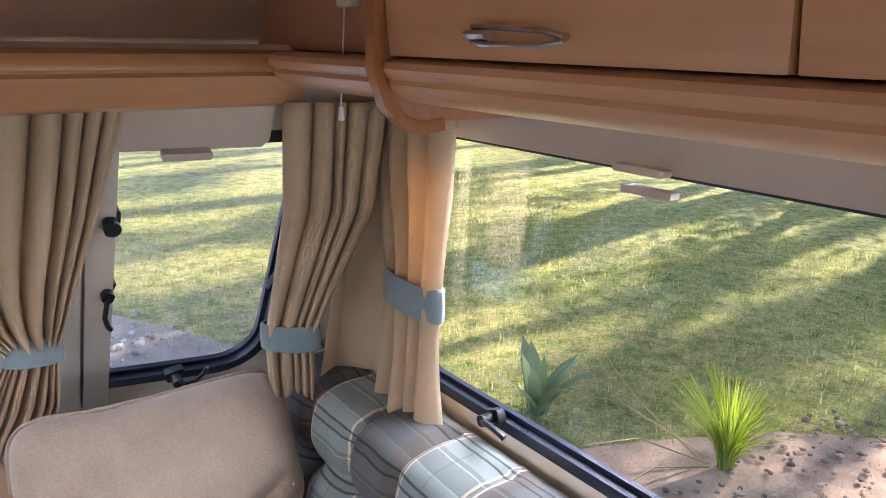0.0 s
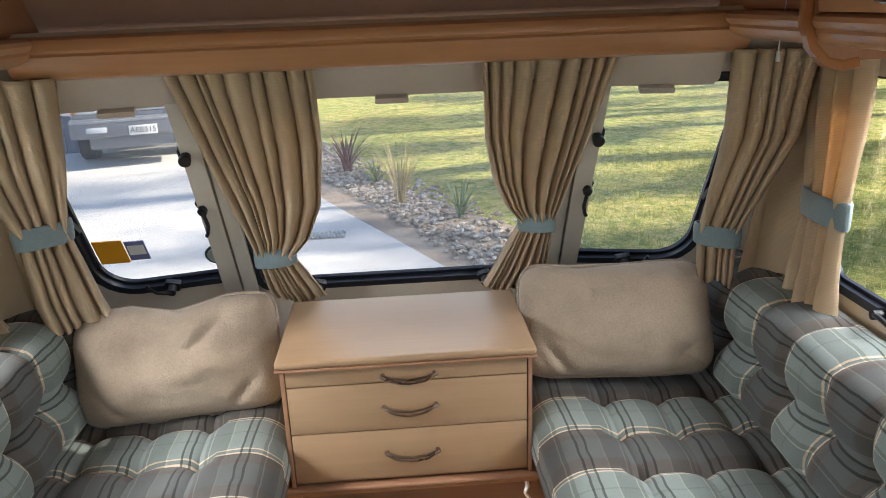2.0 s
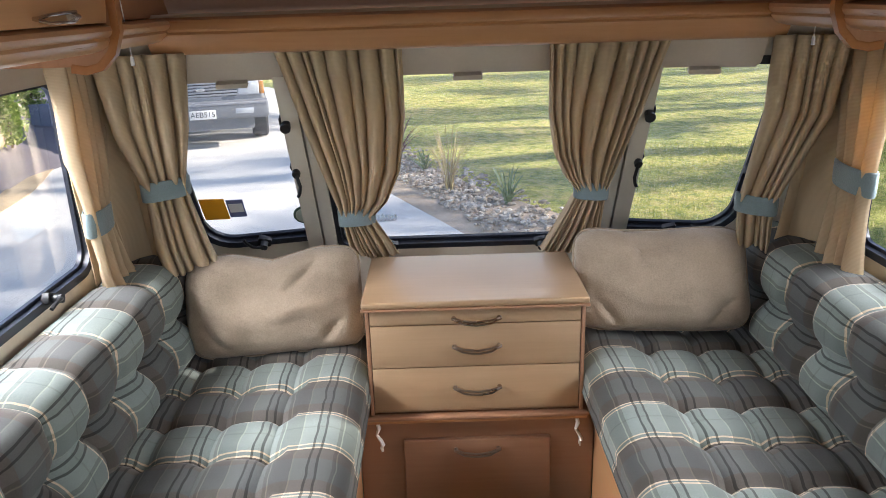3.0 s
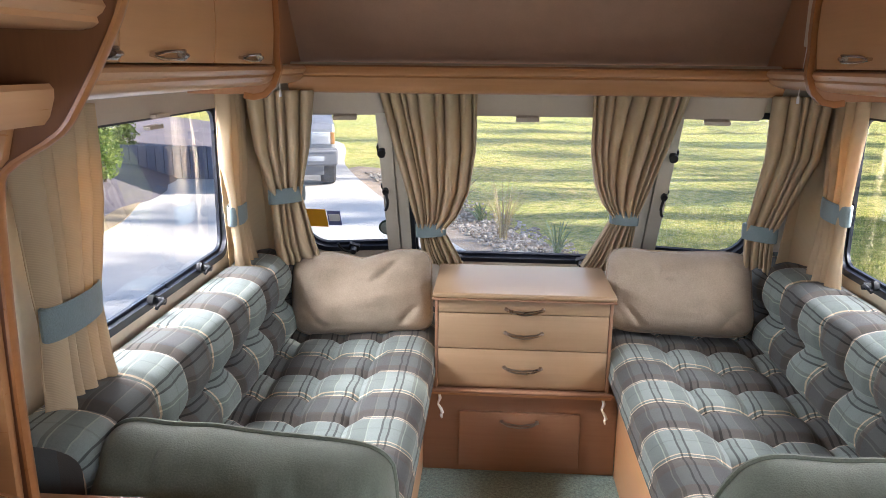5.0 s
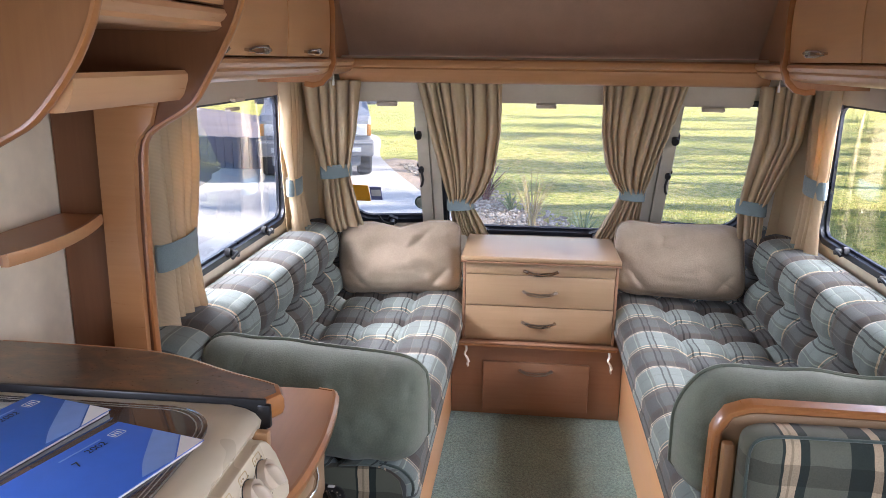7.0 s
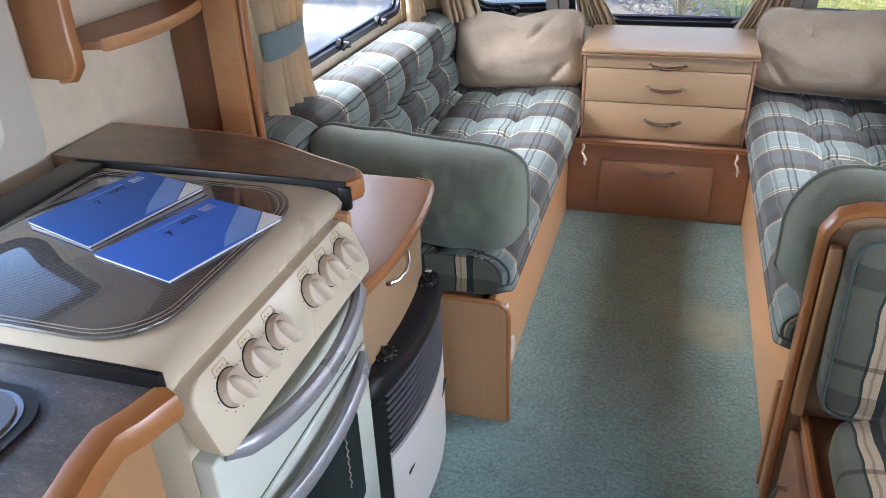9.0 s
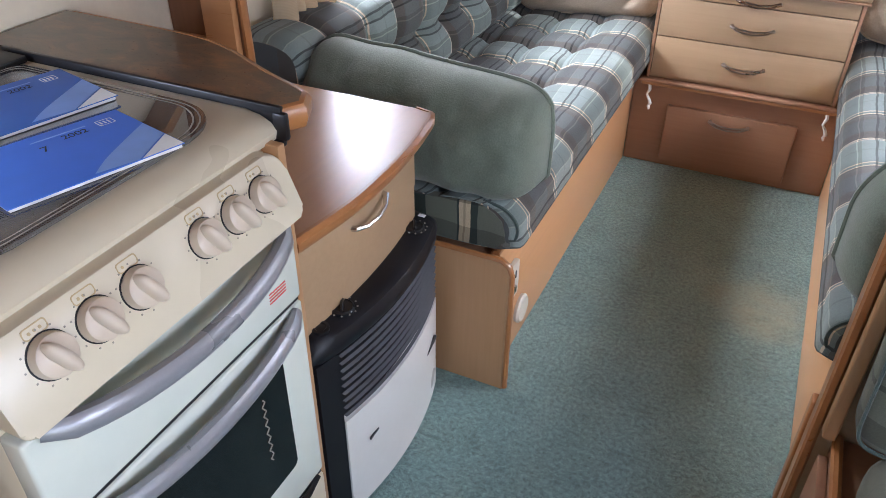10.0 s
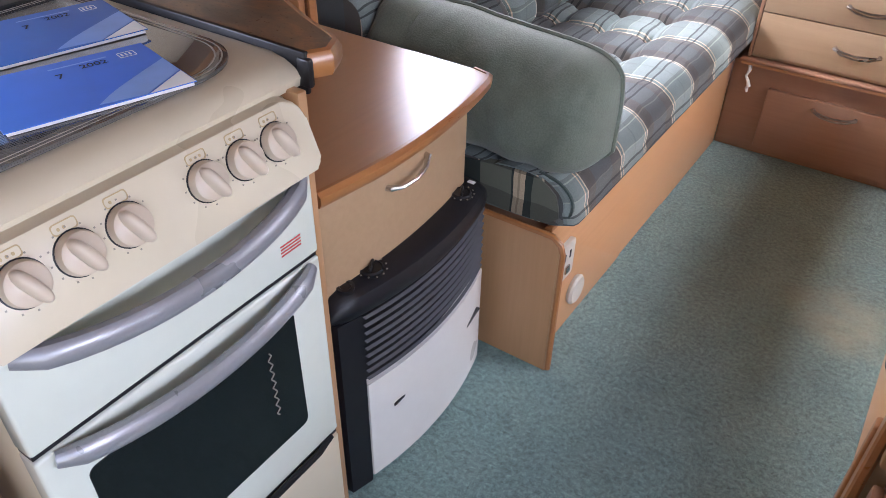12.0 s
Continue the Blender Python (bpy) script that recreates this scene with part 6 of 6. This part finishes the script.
def along_border(rnd):
    t = rnd.random() ** 0.8
    x, y = 0.75 - 3.3 * t, 3.3 + 8.0 * t
    w = rnd.betavariate(1.4, 2.2) * (1.15 - 0.3 * t)
    return x + w * 0.9 + 0.05, y + w * 0.45


pebbles("river_stones", "pale river stones along the driveway edge", 3200, along_border, (0.008, 0.034), island_mat("river_stone", (0.22, 0.17, 0.12), (0.62, 0.55, 0.45)), 5)
pebbles("mulch_chips", "loose chips and twigs on the mulch bed", 900, lambda r: (r.uniform(1.5, 4.3), r.uniform(-1.5, 0.7)), (0.006, 0.022), island_mat("mulch_chip", (0.12, 0.08, 0.05), (0.52, 0.40, 0.27)), 8)


def blades(name, label, category, area, count, height, width, mat, seed, lean=0.6, accept=None, z=GROUND, kind="stuff"):
    """Many thin bent blades in one mesh: area (x0, x1, y0, y1)."""
    r = np.random.RandomState(seed)
    x, y = r.uniform(area[0], area[1], count), r.uniform(area[2], area[3], count)
    if accept is not None:
        k = accept(x, y)
        x, y = x[k], y[k]
    n = len(x)
    a, h, w = r.uniform(0, 6.283, n), r.uniform(0.45, 1, n) * height, r.uniform(0.6, 1, n) * width
    d = np.stack([np.cos(a), np.sin(a)], 1)
    s = np.stack([-d[:, 1], d[:, 0]], 1) * w[:, None] / 2
    ln = (r.uniform(0.1, 1, n) * lean * h)[:, None]
    base = np.stack([x, y], 1)
    p = [np.c_[base + s, np.full(n, z)], np.c_[base - s, np.full(n, z)], np.c_[base + d * ln * 0.4 - s * 0.7, z + h * 0.6], np.c_[base + d * ln * 0.4 + s * 0.7, z + h * 0.6], np.c_[base + d * ln, z + h]]
    v = np.stack(p, 1).reshape(-1, 3)
    i = np.arange(n)[:, None] * 5
    me = bpy.data.meshes.new(name)
    me.from_pydata(v.tolist(), [], (i + [0, 1, 2, 3]).tolist() + (i + [3, 2, 4]).tolist())
    me.materials.append(mat)
    return tagged(new(name, me), label, category, kind=kind)


GRASS = leaf_mat("grass_blade", (0.42, 0.44, 0.09), (0.76, 0.66, 0.30), 0.65)
on_lawn = lambda x, y: (x + 1.87 * np.clip(y, 0.3, 3) > 5.05) & (x + 0.62 * (y - 3.2) > 1.6) & (x > 1.4)
blades("lawn_grass", "short green and straw coloured grass blades", "grass", (1.4, 8.0, -1.0, 8.5), 30000, 0.06, 0.010, GRASS, 3, 0.9, on_lawn)


def tuft(name, label, category, at, count, length, spread, width, mat, seed, stiff=0.5, top=None):
    """A clump of arching blades from one crown."""
    rnd = random.Random(seed)
    pl = thing(name, at, label, category)
    bm = bmesh.new()
    for _ in range(count):
        a, out = rnd.uniform(0, 6.283), rnd.uniform(0.05, 1) ** 0.8 * spread
        L, w = length * rnd.uniform(0.55, 1.0), width * rnd.uniform(0.6, 1.1)
        d, s = Vector((math.cos(a), math.sin(a), 0)), Vector((-math.sin(a), math.cos(a), 0))
        base = Vector(at) + d * rnd.uniform(0, 0.12) * spread + Vector((0, 0, -0.01))
        prev = None
        for k in range(5):
            t = k / 4
            c = base + d * out * (t ** (1 + stiff)) + Vector((0, 0, L * (t - (0.55 * out / max(L, 0.01)) * t ** 3 * (1 - stiff))))
            ww = w * (1 - t) ** 0.6 * (0.6 + 0.8 * t) if k < 4 else 0.0006
            cur = (bm.verts.new(c + s * ww / 2), bm.verts.new(c - s * ww / 2 + Vector((0, 0, 0.002))))
            if prev:
                bm.faces.new((prev[0], prev[1], cur[1], cur[0]))
            prev = cur
    part("leaves", bm, mat, pl)
    return pl


LIME = leaf_mat("lime_blade", (0.30, 0.42, 0.02), (0.52, 0.56, 0.06), 0.5)
STRAW = leaf_mat("straw_blade", (0.42, 0.32, 0.13), (0.58, 0.48, 0.24), 0.35)
RED = leaf_mat("red_blade", (0.15, 0.045, 0.05), (0.30, 0.12, 0.10), 0.3)
SAGE = leaf_mat("sage_leaf", (0.16, 0.24, 0.09), (0.28, 0.34, 0.16), 0.35)
tuft("grass_clump", "bright lime ornamental grass clump in the mulch", "plant", (3.28, 0.66, GROUND + 0.02), 300, 0.50, 0.34, 0.010, LIME, 1, 0.9)
bm = bmesh.new()
for p in ([(3.2, 0.75, -0.5), (2.95, 0.95, -0.2), (2.78, 1.08, 0.08)], [(3.2, 0.7, -0.5), (2.85, 0.85, -0.32), (2.5, 0.92, -0.28)], [(3.2, 0.7, -0.52), (2.85, 0.75, -0.42), (2.45, 0.72, -0.42)], [(3.25, 0.75, -0.5), (3.0, 1.1, -0.28), (2.8, 1.35, -0.26)]):
    tube(bm, p, 0.008, 5, 0.5, [1, 1, 0.4])
solo("dry_stalks", bm, STRAW, "dry straw stalks leaning from the grass clump", "stalk")
blades("mulch_straw", "loose straw scattered over the mulch bed", "straw", (1.4, 5.0, -2.5, 1.9), 9000, 0.05, 0.006, STRAW, 12, 2.2)
tuft("broadleaf_plant", "grey green broad leaved plant by the window", "plant", (2.93, 1.62, GROUND + 0.01), 15, 0.46, 0.30, 0.16, leaf_mat("pale_broad_leaf", (0.26, 0.36, 0.15), (0.40, 0.48, 0.24), 0.45), 2, 0.5)
tuft("red_flax", "dark red spiky flax in the stone border", "plant", (-0.62, 7.75, GROUND + 0.02), 60, 0.62, 0.42, 0.03, RED, 3, 0.8)
tuft("straw_tussock", "straw coloured tussock in the stone border", "plant", (0.02, 6.05, GROUND + 0.02), 70, 0.85, 0.45, 0.014, STRAW, 4, 0.7)
tuft("yucca", "small green yucca in the stone border", "plant", (0.60, 5.45, GROUND + 0.02), 26, 0.42, 0.32, 0.04, SAGE, 5, 0.7)
tuft("low_yucca", "low pale green rosette in the border", "plant", (-0.25, 7.1, GROUND + 0.02), 22, 0.34, 0.30, 0.035, SAGE, 6, 0.7)


def shrub(at, high, wide, seed, label):
    rnd = random.Random(seed)
    pl = thing("shrub", at, label, "shrub", "bank shrubs")
    bm = tube(bmesh.new(), [Vector(at), Vector(at) + Vector((0.02, 0, high * 0.4)), Vector(at) + Vector((-0.02, 0.02, high * 0.85))], 0.02, 6, 1, [1, 0.8, 0.3])
    part("stem", bm, BARK, pl)
    bm = bmesh.new()
    for _ in range(1500):
        t = rnd.random()
        r = wide * (1 - abs(t - 0.4) * 1.2) * rnd.uniform(0.2, 1) * (0.75 + 0.5 * rnd.random())
        a = rnd.uniform(0, 6.283)
        c = Vector(at) + Vector((r * math.cos(a), r * math.sin(a), 0.06 + high * t))
        d = Vector((rnd.gauss(0, 1), rnd.gauss(0, 1), rnd.gauss(0.3, 0.7))).normalized()
        s = d.cross(Vector((rnd.gauss(0, 1), rnd.gauss(0, 1), rnd.gauss(0, 1)))).normalized()
        q = rnd.uniform(0.025, 0.06)
        bm.faces.new([bm.verts.new(c + v) for v in (d * -q, s * q * 0.4, d * q, s * -q * 0.4)])
    part("foliage", bm, leaf_mat("shrub_leaf", (0.20, 0.30, 0.06), (0.46, 0.52, 0.15), 0.5) if "shrub_leaf" not in bpy.data.materials else bpy.data.materials["shrub_leaf"], pl)


for x, y, h, w, s in ((-5.35, 6.3, 0.95, 0.22, 1), (-5.75, 8.1, 0.85, 0.28, 2), (-6.55, 10.3, 0.9, 0.28, 3), (-8.2, 10.0, 1.2, 0.45, 4)):
    shrub((x, y, GROUND + 0.22 + 0.1 * (-5.2 - x)), h, w, s, "young green shrub planted through the matting")


def boulder(at, size, seed, label):
    bm = bmesh.new()
    bmesh.ops.create_icosphere(bm, subdivisions=3, radius=1)
    for v in bm.verts:
        n = noise.noise(v.co * 1.3 + Vector((seed, 0, 0))) * 0.28 + noise.noise(v.co * 4 + Vector((0, seed, 0))) * 0.06
        v.co = Vector(at) + Vector((v.co.x * size[0], v.co.y * size[1], v.co.z * size[2])) * (1 + n)
    solo("boulder", bm, SAND if seed == 1 else STONE, label, "boulder", "bank boulders")


boulder((-5.95, 7.95, GROUND + 0.42), (0.19, 0.18, 0.19), 1, "rounded sandy boulder on the bank")
boulder((-8.3, 11.6, GROUND + 0.7), (0.6, 0.5, 0.35), 2, "pale boulder high on the bank")
boulder((-5.3, 6.0, GROUND + 0.15), (0.30, 0.20, 0.07), 3, "flat pale rock at the edge of the drive")
boulder((-7.6, 8.7, GROUND + 0.6), (0.45, 0.3, 0.2), 4, "grey rock on the bank")

# blue grey boards added at the end of the drive for an unidentified bluish block
SLAT = plain("blue_grey_board", (0.14, 0.16, 0.22), 0.7, 0, 30, 0.2, 0.2)
rw = thing("boarded_block", (-5.6, 10.1, GROUND), "blue grey boarded block at the end of the drive, a stand-in", "wall")
for k in range(13):
    x = -6.5 + k * 0.152
    part("board", boxed(x, x + 0.146, 10.1, 10.16, GROUND, GROUND + 0.60 + 0.015 * math.sin(k * 3.1), 0.006, 1), SLAT, rw)
part("rail", boxed(-6.5, -4.53, 10.165, 10.24, GROUND + 0.4, GROUND + 0.48, 0.005), SLAT, rw)
# drain grate in the concrete
gr = thing("drain_grate", (-0.66, 5.0, GROUND + 0.03), "metal drain grate in the concrete", "grate")
part("frame", boxed(-0.82, -0.5, 4.9, 5.1, GROUND + 0.03, GROUND + 0.04, 0.003), BRONZE, gr)
for k in range(8):
    part("bar", boxed(-0.81 + k * 0.039, -0.79 + k * 0.039, 4.91, 5.09, GROUND + 0.04, GROUND + 0.052, 0.003, 1), BRONZE, gr)

# parked off-road car, nose towards the caravan
PAINT = plain("silver_green_paint", (0.30, 0.31, 0.34), 0.3, 0.4, 30, 0.01, 0.06)
TRIM = plain("grey_car_plastic", (0.15, 0.155, 0.17), 0.55, 0, 80, 0.05, 0.1)
LAMP = plain("headlamp_glass", (0.55, 0.56, 0.58), 0.08, 0.2, 60, 0.02, 0.1)
AMBER = plain("amber_lamp", (0.55, 0.24, 0.05), 0.15, 0, 60, 0.02)
TYRE = plain("tyre_rubber", (0.02, 0.02, 0.021), 0.85, 0, 90, 0.2)
SCREEN = plain("tinted_car_glass", (0.02, 0.025, 0.03), 0.05, 0, 30, 0)
CX, CYF, G = -3.41, 8.9, GROUND + 0.035
car = thing("parked_car", (CX, CYF + 2.2, G), "silver grey off-road car parked nose-on, grille and plate showing", "car")
side = [(0.04, 0.42), (0.0, 0.62), (0.02, 0.98), (0.10, 1.06), (1.15, 1.14), (1.75, 1.66), (2.0, 1.76), (4.1, 1.76), (4.5, 1.15), (4.55, 0.45), (3.9, 0.42), (3.85, 0.62), (3.6, 0.80), (3.3, 0.80), (3.05, 0.62), (3.0, 0.40), (1.35, 0.40), (1.3, 0.62), (1.05, 0.80), (0.75, 0.80), (0.5, 0.62), (0.45, 0.42)]
part("body", prism(bmesh.new(), side, lambda p, q, w: Vector((CX + w, CYF + p, G + q)), -0.88, 0.88, 0.05, 3), PAINT, car)
part("windscreen", prism(bmesh.new(), [(1.19, 1.175), (1.73, 1.65), (1.72, 1.67), (1.17, 1.19)], lambda p, q, w: Vector((CX + w, CYF + p, G + q)), -0.74, 0.74), SCREEN, car)
for s in (-1, 1):
    part("side_window", prism(bmesh.new(), [(1.55, 1.2), (1.95, 1.64), (4.0, 1.64), (4.2, 1.2)], lambda p, q, w: Vector((CX + s * w, CYF + p, G + q)), 0.86, 0.888), SCREEN, car)
    part("mirror", boxed(CX + s * 0.98 - 0.09, CX + s * 0.98 + 0.09, CYF + 1.45, CYF + 1.57, G + 1.15, G + 1.32, 0.03, 3), TRIM, car)
    part("headlight", boxed(CX + s * 0.66 - 0.15, CX + s * 0.66 + 0.15, CYF - 0.035, CYF + 0.05, G + 0.74, G + 0.93, 0.02, 3), LAMP, car, "clear rectangular headlight")
    part("indicator", boxed(CX + s * 0.84 - 0.03, CX + s * 0.84 + 0.035, CYF - 0.025, CYF + 0.06, G + 0.745, G + 0.925, 0.012), AMBER, car)
    part("fog_lamp", boxed(CX + s * 0.58 - 0.13, CX + s * 0.58 + 0.13, CYF - 0.105, CYF - 0.05, G + 0.49, G + 0.57, 0.012), LAMP, car)
    for yy in (0.9, 3.45):
        m = pose(CX + s * 0.80, CYF + yy, G + 0.36, 0, 90, 0)
        wh = part("tyre", lathe(bmesh.new(), [(0.2, -0.11), (0.33, -0.12), (0.36, -0.09), (0.36, 0.09), (0.33, 0.12), (0.2, 0.11)], m, 28), TYRE, car)
        part("rim", lathe(bmesh.new(), [(0.02, -0.06), (0.19, -0.07), (0.205, -0.1), (0.205, 0.1), (0.19, 0.07), (0.02, 0.06)], m, 20), SILVER, wh)
part("bumper", boxed(CX - 0.92, CX + 0.92, CYF - 0.10, CYF + 0.16, G + 0.42, G + 0.68, 0.04, 3), TRIM, car, "grey plastic bumper")
part("bumper_strip", boxed(CX - 0.90, CX + 0.90, CYF - 0.108, CYF - 0.09, G + 0.625, G + 0.655, 0.006), SILVER, car)
part("under_tray", boxed(CX - 0.7, CX + 0.7, CYF, CYF + 0.5, G + 0.26, G + 0.44, 0.02), TRIM, car)
for k in range(5):
    part("grille_slat", boxed(CX - 0.5, CX + 0.5, CYF - 0.03, CYF + 0.02, G + 0.745 + k * 0.042, G + 0.77 + k * 0.042, 0.006), SILVER, car)
part("grille_back", boxed(CX - 0.5, CX + 0.5, CYF - 0.008, CYF + 0.012, G + 0.735, G + 0.955, 0.003), BLACK, car)
part("emblem", boxed(CX - 0.06, CX + 0.06, CYF - 0.04, CYF - 0.03, G + 0.82, G + 0.865, 0.004), CHROME, car)
plate = part("number_plate", boxed(CX - 0.18, CX + 0.18, CYF - 0.125, CYF - 0.111, G + 0.44, G + 0.565, 0.004), PAGES, car, "white number plate with black letters")
cu = bpy.data.curves.new("letters", "FONT")
cu.body, cu.size, cu.align_x, cu.align_y = "AEB515", 0.105, "CENTER", "CENTER"
tmp = new("letters", cu)
me = bpy.data.meshes.new_from_object(tmp.evaluated_get(bpy.context.evaluated_depsgraph_get()))
bpy.data.objects.remove(tmp)
me.transform(pose(CX, CYF - 0.1265, G + 0.502, 90, 0, 0))
me.materials.append(INK)
ob = new("letters", me)
ob.parent = plate
CAR_TURN = radians(15)
car.rotation_euler.z = CAR_TURN
car.location = (CX - 2.2 * math.sin(CAR_TURN), CYF + 2.2 * math.cos(CAR_TURN), G)

# tall unseen trees to the sun's side, whose shadows cross the lawn
CROWN = leaf_mat("tree_leaf", (0.07, 0.11, 0.03), (0.14, 0.17, 0.06), 0.25)


def tree(x, y, high, r, seed, limbs=13, low=0.7):
    rnd = random.Random(seed)
    lean = rnd.uniform(-0.22, 0.05)
    tr = thing("shade_tree", (x, y, GROUND), "tall unseen tree with a ragged crown, placed for its shade", "tree", "boundary trees")
    pts = [Vector((x + rnd.uniform(-0.15, 0.15) * k, y + (rnd.uniform(-0.12, 0.12) + lean) * k, GROUND + high * k / 6)) for k in range(7)]
    bm = tube(bmesh.new(), pts, r, 9, 1, [1.25, 1.0, 0.9, 0.8, 0.65, 0.45, 0.15])
    tips = []
    for k in range(limbs):
        h = rnd.uniform(low, 0.98)
        base = Vector((x, y, GROUND + high * h))
        a, L = rnd.uniform(0, 6.283), rnd.uniform(0.7, 2.0) * (1.15 - h * 0.6)
        tip = base + Vector((math.cos(a) * L, math.sin(a) * L, rnd.uniform(0.1, 0.7)))
        tube(bm, [base, base.lerp(tip, 0.5) + Vector((0, 0, -0.06)), tip], 0.05, 5, 1, [1, 0.7, 0.2])
        tips.append((base.lerp(tip, 0.75), L))
    part("trunk", bm, BARK, tr)
    bm = bmesh.new()
    for c, L in tips:
        for _ in range(120):
            p = c + Vector((rnd.gauss(0, 0.30), rnd.gauss(0, 0.30), rnd.gauss(0, 0.2))) * (0.6 + 0.5 * L)
            d = Vector((rnd.gauss(0, 1), rnd.gauss(0, 1), rnd.gauss(0, 1))).normalized()
            s = d.orthogonal().normalized()
            q = rnd.uniform(0.06, 0.13)
            at = p - sun_way * ((p.x - 0.98) / sun_way.x)
            if abs(at.y + 0.03) < 0.13 + q and abs(at.z - 1.27) < 0.13 + q:
                continue  # leaves left out on purpose so the low sun reaches one curtain
            bm.faces.new([bm.verts.new(p + v) for v in (d * -q, s * q * 0.5, d * q, s * -q * 0.5)])
    part("crown", bm, CROWN, tr)


for i, (x, y, h, r) in enumerate(((15.0, 2.75, 9.0, 0.30), (19.0, 2.2, 8.0, 0.16), (16.0, 5.2, 9.5, 0.36), (20.0, 6.9, 11.0, 0.2),
                                 (22.0, 10.0, 11.0, 0.4), (24.0, 14.5, 12.0, 0.26), (27.0, 21.0, 13.0, 0.3), (16.5, 0.9, 8.5, 0.18), (23, 4.2, 12, 0.2))):
    tree(x, y, h + 4.0, r, 40 + i)
# unseen dense crowns added to keep the low sun off the right-hand windows
for i, (x, y, h) in enumerate(((15.5, -0.2, 10.5), (17.5, 1.3, 11.5), (16.5, -1.6, 11.0), (19.5, 0.4, 12.5), (15.8, -2.6, 11.0), (17.5, -0.9, 11.5))):
    tree(x, y, h, 0.22, 70 + i, 34)
for i, (x, y, h) in enumerate(((16.5, 4.6, 8.0), (18.0, 6.6, 9.0), (17.5, 8.6, 8.5), (16.0, 11.2, 8.0), (19.0, 14.2, 9.5), (20.0, 3.4, 9.5), (16.5, 16.5, 8.5), (19.0, 19.5, 9.5), (17.0, 23.0, 9.0), (20.0, 27.0, 10.0))):
    tree(x, y, h, 0.2, 90 + i, 20, 0.3)
